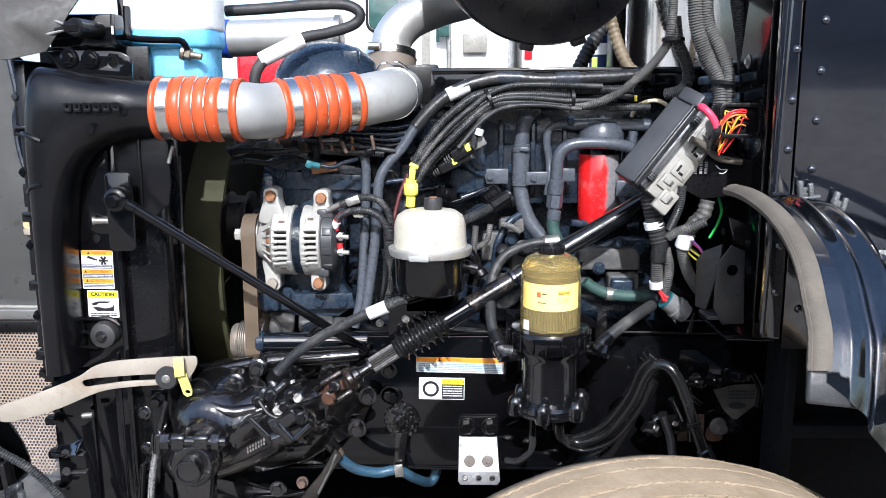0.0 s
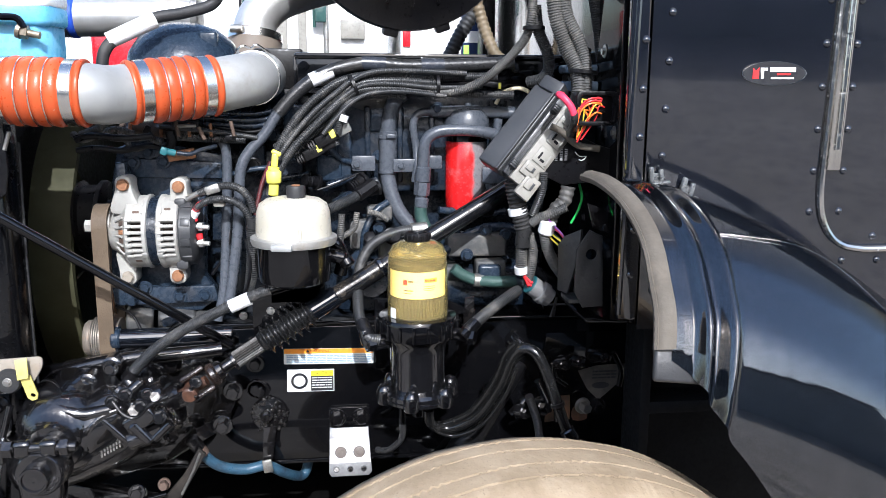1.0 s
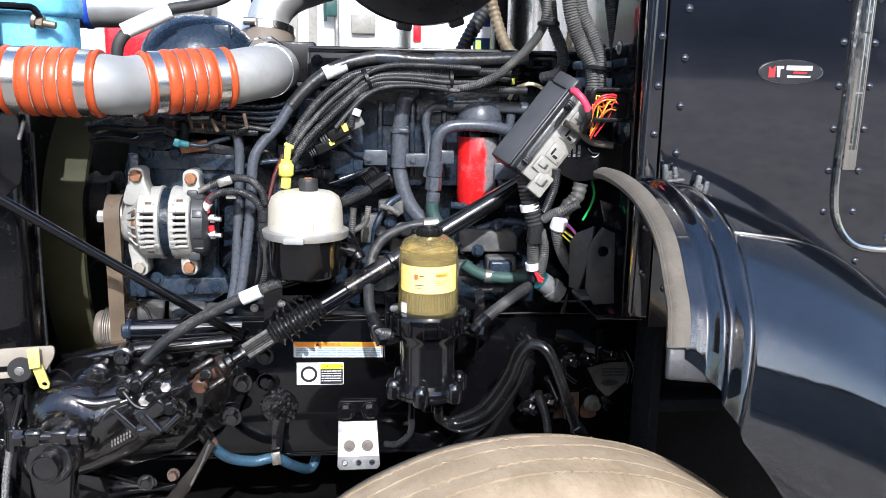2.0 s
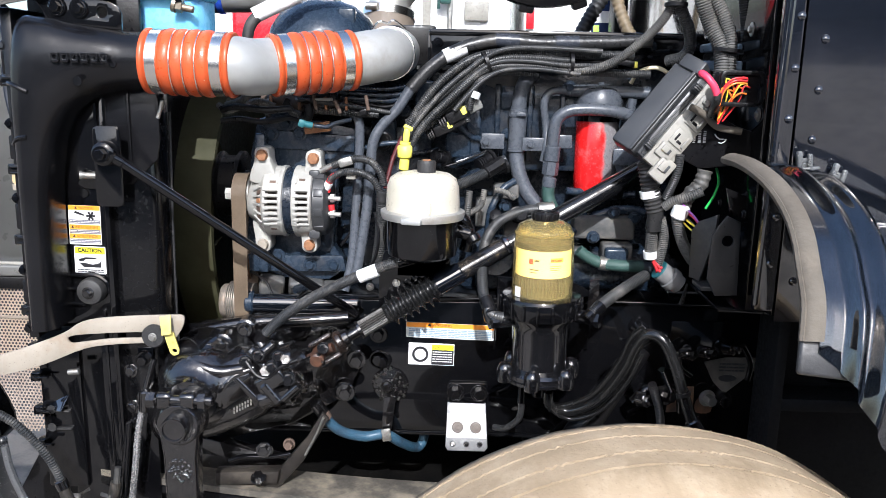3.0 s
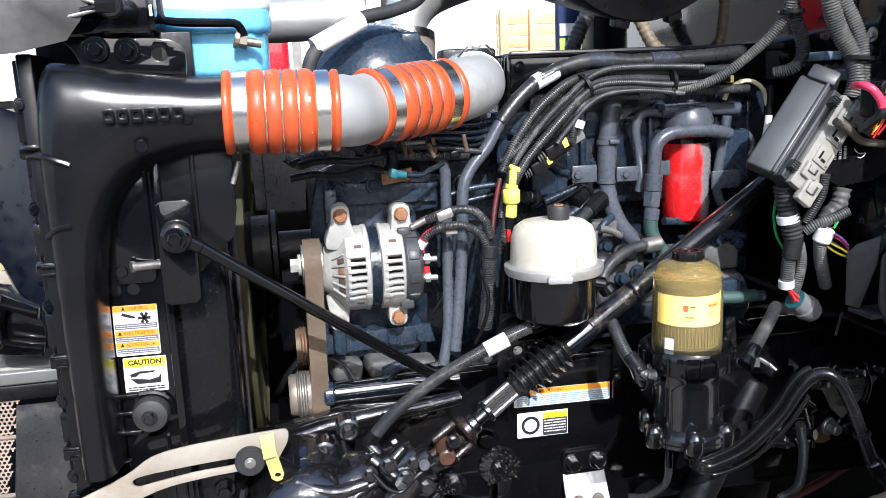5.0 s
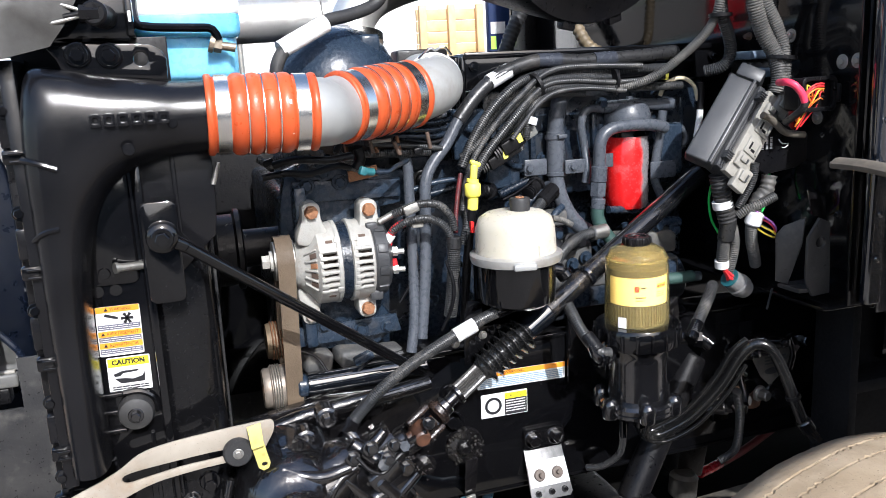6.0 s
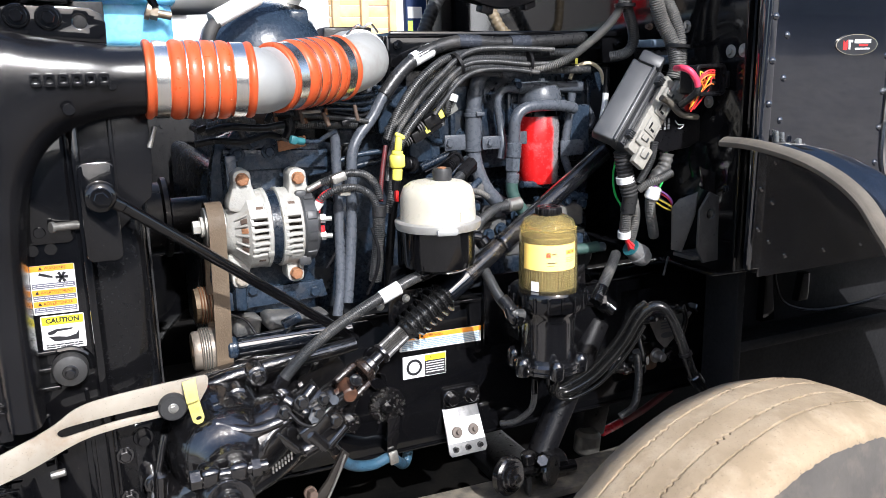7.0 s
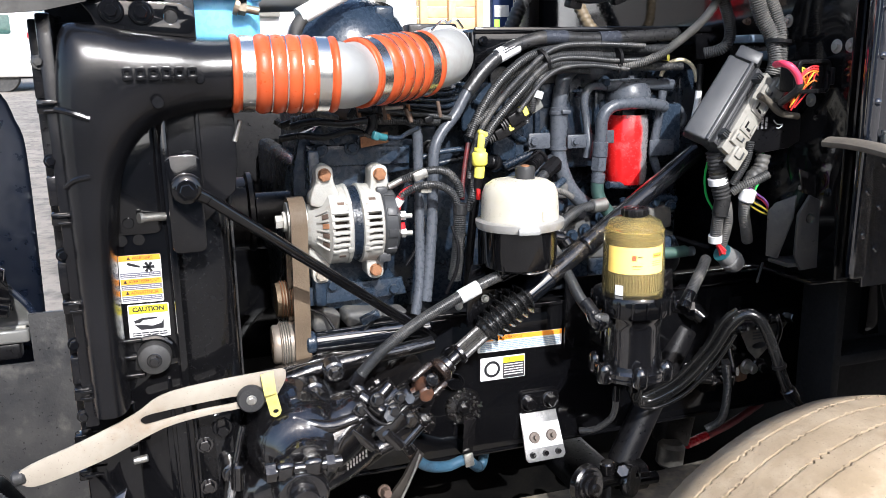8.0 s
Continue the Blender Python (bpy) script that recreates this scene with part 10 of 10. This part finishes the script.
def bumper_end():
    b = thing("bumper_end", (-0.85, 1.2, 0.5), "black and grey plastic bumper end and splash guard", "bumper")
    worn = mat("scuffed_grey", (0.055, 0.056, 0.058), (0.105, 0.103, 0.10), 0.36, scale=8, bump=0.2, bump_scale=80, coat=0.2, dirt=(0.26, 0.245, 0.22), dirt_amount=0.45, dirt_scale=7, specks=0.5, speck_colour=(0.3, 0.29, 0.27))
    bm = bmesh.new()
    rows = []
    for i in range(29):
        u = i / 28
        right = Vector((-0.676 + 0.03 * u + 0.27 * u ** 1.9, 1.236 - 0.03 * u, 0.918 - 0.34 * u))
        left = Vector((-0.735 - 0.005 * u, 1.20 - 0.05 * u, 0.905 - 0.34 * u))
        rows.append([bm.verts.new(left.lerp(right, w) + Vector((0, 0.045 * math.sin(math.pi * w) - 0.03 * w, 0))) for w in [k / 12 for k in range(13)]])
    lines = [[v.co.copy() for v in row] for row in rows]
    bm.free()
    gloss = mat("glossy_grey_guard", (0.020, 0.021, 0.023), (0.045, 0.045, 0.045), 0.2, scale=10, bump=0.3, bump_scale=12, coat=0.5, dirt=(0.16, 0.15, 0.135), dirt_amount=0.25, dirt_scale=9, specks=0.5, speck_colour=(0.25, 0.24, 0.22))
    for first, last, back, material, name, label in ((0, 3, 0.0, worn, "guard_edge", "scuffed pale grey guard edge"), (3, 12, 0.004, gloss, "splash_guard", "glossy scuffed dark grey splash guard")):
        bm = bmesh.new()
        sheet = [[bm.verts.new(row[k] + Vector((0, back, 0))) for k in range(first, last + 1)] for row in lines]
        for p, q in zip(sheet, sheet[1:]):
            for k in range(last - first):
                bm.faces.new((p[k], p[k + 1], q[k + 1], q[k]))
        bmesh.ops.solidify(bm, geom=bm.faces[:], thickness=0.008)
        part(name, bm, material, b, label, sharp=70)
    part("outer_lip", tube([(-0.676 + 0.03 * u + 0.27 * u ** 1.9, 1.206 - 0.03 * u, 0.918 - 0.34 * u) for u in [k / 10 for k in range(11)]], 0.006, 8), worn, b)
    part("housing", slab(smooth_outline([(-1.30, 0.70), (-1.28, 0.94), (-1.05, 0.985), (-0.86, 0.975), (-0.815, 0.945)] + [(p[0], p[2]) for p in ((-0.782, 1.320, 0.857), (-0.828, 1.320, 0.809), (-0.864, 1.320, 0.768), (-0.918, 1.320, 0.723), (-0.981, 1.320, 0.688), (-1.062, 1.320, 0.671))], 4), 0.12, front(0, 1.44, 0), 0.02, seg=3), mat("housing_plastic", (0.0015, 0.0018, 0.002), (0.003, 0.0032, 0.0036), 0.14, bump=0.05, bump_scale=40, spec=0.2, spread=0.04, dirt=(0.008, 0.0075, 0.007), dirt_amount=0.08), b)
    for i in range(4):
        part("ridge", box(0.012, 0.03, 0.10, Matrix.Translation((-0.835 + 0.021 * i, 1.335, 0.885 - 0.008 * i)) @ pose(0, 0, 0, 0, -6, 0), 0.005, 2), dull_black, b)
    part("pocket", lathe([(0.012, 0.006), (0.020, 0.006), (0.022, 0), (0.012, 0)], front(-0.765, 1.33, 0.835), 24), dull_black, b)
    part("lower_panel", block(-1.6, -1.12, 1.46, 1.56, 0.40, 0.925, 0.01), dull_black, b)
    part("tow_bracket", slab([(-0.71, 0.86)] + [(p[0], p[2]) for p in ((-0.816, 1.425, 0.673), (-0.689, 1.425, 0.621), (-0.628, 1.425, 0.598), (-0.567, 1.425, 0.597), (-0.521, 1.425, 0.633), (-0.475, 1.425, 0.667), (-0.463, 1.425, 0.781))] + [(-0.50, 0.86)], 0.08, front(0, 1.505, 0), 0.008), dull_black, b)
    c = thing("front_harness", (-0.75, 1.3, 0.9), "dusty corrugated wiring conduit to the bumper", "wiring")
    part("conduit", loom([(-0.931, 1.300, 1.113), (-0.876, 1.300, 1.085), (-0.830, 1.300, 1.018), (-0.776, 1.300, 0.954), (-0.714, 1.310, 0.904), (-0.672, 1.320, 0.842), (-0.654, 1.330, 0.786)], 0.0078, 14, 0.0046, 0.16), conduit, c)
    frayed = mat("frayed_cloth", (0.010, 0.009, 0.008), (0.034, 0.030, 0.025), 0.45, scale=50, bump=0.9, bump_scale=260)
    part("crimp", cyl((-0.659, 1.330, 0.792), (-0.652, 1.330, 0.774), 0.0115, seg=14, bevel=0.002), black_cast, c)
    part("frayed_wrap", tube([(-0.654, 1.330, 0.779), (-0.646, 1.330, 0.754), (-0.629, 1.335, 0.734), (-0.600, 1.340, 0.727), (-0.575, 1.345, 0.745), (-0.566, 1.350, 0.780)], 0.0100, 10), frayed, c)
    pick = random.Random(9)
    a = Vector((-0.612, 1.340, 0.729))
    for k in range(20):
        d = Vector((pick.uniform(-0.025, 0.045), pick.uniform(-0.012, 0.012), pick.uniform(-0.008, 0.030)))
        part("torn_strip", box(pick.uniform(0.012, 0.03), 0.003, pick.uniform(0.006, 0.014), Matrix.Translation(a + d) @ pose(0, 0, 0, pick.uniform(-40, 40), pick.uniform(-60, 60), pick.uniform(-30, 30)), 0.001), frayed if k % 2 else rubber, c)
    part("earth_strap", tube([a + Vector((0.03, 0, 0.01)), a + Vector((0.045, 0.005, 0.04)), a + Vector((0.05, 0.012, 0.08))], 0.006, 8), worn_black, c)
    l = thing("height_link", (-0.5, 1.33, 0.85), "thin worn steel link rod with black ball ends", "link rod")
    part("rod", tube([(-0.509, 1.360, 0.939), (-0.523, 1.360, 0.880), (-0.535, 1.362, 0.800), (-0.546, 1.365, 0.735)], 0.0064, 16), mat("worn_rod", (0.50, 0.50, 0.51), (0.62, 0.615, 0.61), 0.22, metal=0.85, coat=0.3, dirt=(0.16, 0.14, 0.12), dirt_amount=0.2, dirt_scale=30), l)
    part("hook", tube([(-0.546, 1.375, 0.885), (-0.556, 1.372, 0.800), (-0.563, 1.370, 0.742), (-0.578, 1.366, 0.708), (-0.605, 1.362, 0.700), (-0.640, 1.360, 0.715)], 0.0065, 10), black_paint, l, "bent black hook")
    part("ball_end", join(cyl((-0.507, 1.352, 0.917), (-0.504, 1.352, 0.958), 0.010, seg=14, bevel=0.003), cyl((-0.492, 1.370, 1.010), (-0.510, 1.360, 0.944), 0.006, seg=10)), black_cast, l)


bumper_end()


# ---- yard beyond the engine ----
def yard():
    t = thing("white_box_truck", (0.3, 8.0, GROUND), "white parked box truck with a dark green window", "truck")
    part("cab", block(-1.15, 0.4, 6.2, 8.2, 0.6, 3.2, 0.08, 3), white_paint, t)
    part("window", slab(rounded(0.25, 0.26, 0.05), 0.02, front(-0.53, 6.196, 2.23), 0.004), glass_dark, t)
    part("window_frame", slab(rounded(0.30, 0.31, 0.07), 0.012, front(-0.53, 6.198, 2.23), 0.003, holes=[rounded(0.26, 0.27, 0.05)]), dull_black, t)
    part("body", block(0.5, 6.0, 6.3, 8.6, 0.9, 4.0, 0.03), white_paint, t)
    for x, z in ((0.55, 1.955), (2.6, 2.4)):
        part("marker_light", box(0.06, 0.02, 0.16, Matrix.Translation((x, 6.29, z)), 0.01), red_paint, t)
    for x in (-0.9, 2.0, 4.0):
        part("wheel", lathe([(0, 0.02), (0.28, 0.02), (0.30, 0.05), (0.45, 0.04), (0.5, 0.0), (0.5, -0.25), (0, -0.25)], front(x, 6.35, GROUND + 0.5), 40), rubber, t)
    part("chassis", block(-1.05, 6.0, 6.6, 8.2, 0.5, 0.9, 0.02), dull_black, t)
    part("door_post", block(-0.26, -0.20, 6.17, 6.21, 0.9, 3.1, 0.006), light_grey, t)
    part("step_box", block(0.05, 0.23, 6.15, 6.21, 1.92, 2.06, 0.01), light_grey, t)
    part("grab_rail", cyl((-0.055, 6.15, 1.2), (-0.055, 6.15, 2.4), 0.02, seg=12), dull_steel, t)
    part("mirror", join(block(-0.13, -0.05, 6.08, 6.12, 2.03, 2.17, 0.015, 3), cyl((-0.14, 6.15, 2.0), (-0.14, 6.12, 2.22), 0.012, seg=10)), glass_dark, t)
    part("door_frame", block(-0.44, -0.34, 6.16, 6.205, 0.9, 3.0, 0.01), light_grey, t)
    part("tan_strip", block(-0.475, -0.45, 6.16, 6.205, 0.9, 2.1, 0.004), wood, t)
    c = thing("red_cover", (-0.55, 2.6, 1.5), "bright red painted panel beyond the washer bottle", "panel")
    part("panel", block(-0.66, -0.36, 2.52, 2.58, 1.52, 1.72, 0.02, 3), red_paint, c)
    part("stay", block(-0.64, -0.60, 2.53, 2.57, GROUND, 1.52, 0.004), dull_black, c)
    k = thing("timber_crate", (1.4, 5.6, GROUND), "pale timber crate on a dark stand", "crate")
    for i in range(4):
        part("board", block(1.05, 1.52, 5.50, 5.53, 1.72 + 0.075 * i, 1.79 + 0.075 * i, 0.004), wood, k)
    for x in (1.06, 1.26, 1.46):
        part("post", block(x, x + 0.05, 5.46, 5.50, 1.69, 2.04, 0.004), wood, k)
    part("stand", block(1.0, 1.9, 5.4, 6.1, GROUND, 1.70, 0.02), dull_black, k)
    d = thing("blue_panel", (0.49, 2.715, GROUND), "dark blue painted steel panel with a lime sticker", "panel")
    part("sheet", block(0.457, 0.530, 2.70, 2.73, GROUND, 2.3, 0.004), blue_paint, d)
    part("lime_sticker", flat(0.018, 0.040, front(0.4705, 2.699, 1.662)), lime, d)
    part("pale_sticker", flat(0.050, 0.036, front(0.487, 2.699, 1.708)), white_print, d)
    rise = 0.045 * (29.5 - 7.5)
    far = thing("distant_truck", (-6.5, 30.0, GROUND + rise), "white truck parked far across the yard", "truck")
    part("cab", block(-7.0, -4.5, 29.5, 32.5, 0.6 + rise, 2.9 + rise, 0.1, 3), white_paint, far)
    part("window", slab(rounded(0.9, 0.6, 0.08), 0.02, front(-5.7, 29.49, 2.25 + rise), 0.004), glass_dark, far)
    part("body", block(-15.0, -7.2, 29.6, 32.5, 0.8 + rise, 3.6 + rise, 0.04), white_paint, far)
    for x in (-5.7, -11.0):
        part("wheel", lathe([(0, 0.02), (0.3, 0.02), (0.48, 0.03), (0.5, 0), (0.5, -0.25), (0, -0.25)], front(x, 29.7, GROUND + rise + 0.5), 32), rubber, far)
    part("chassis", block(-15.0, -4.7, 29.8, 32.3, 0.55 + rise, 0.8 + rise, 0.02), dull_black, far)
    part("lamp", box(0.1, 0.03, 0.2, Matrix.Translation((-4.75, 29.48, 1.9 + rise)), 0.01), red_paint, far)
    shed = thing("white_shed", (4.0, 14.0, GROUND), "long white metal shed with a low roof", "shed")
    part("wall", block(-1.6, 16.0, 14.0, 18.0, GROUND, 5.0, 0.02), white_paint, shed)
    part("roof", block(-1.9, 16.3, 13.8, 18.2, 5.0, 5.25, 0.02), dull_steel, shed)
    # Added out of view so glossy black surfaces reflect less bright horizon.
    near = thing("unseen_wall", (0.0, -12.2, GROUND), "plain grey unseen wall added behind the camera to darken reflections", "wall")
    part("wall", block(-16, 16, -12.5, -12.2, GROUND, 4.2, 0.02), mat("unseen_wall_grey", (0.16, 0.16, 0.165), (0.21, 0.21, 0.21), 0.7, scale=1.0), near)
    part("wall_cap", block(-16.2, 16.2, -12.6, -12.0, 4.2, 4.35, 0.02), dull_black, near)
    part("door", block(1.0, 4.0, 13.97, 13.99, GROUND, 3.6, 0.004), light_grey, shed)


yard()
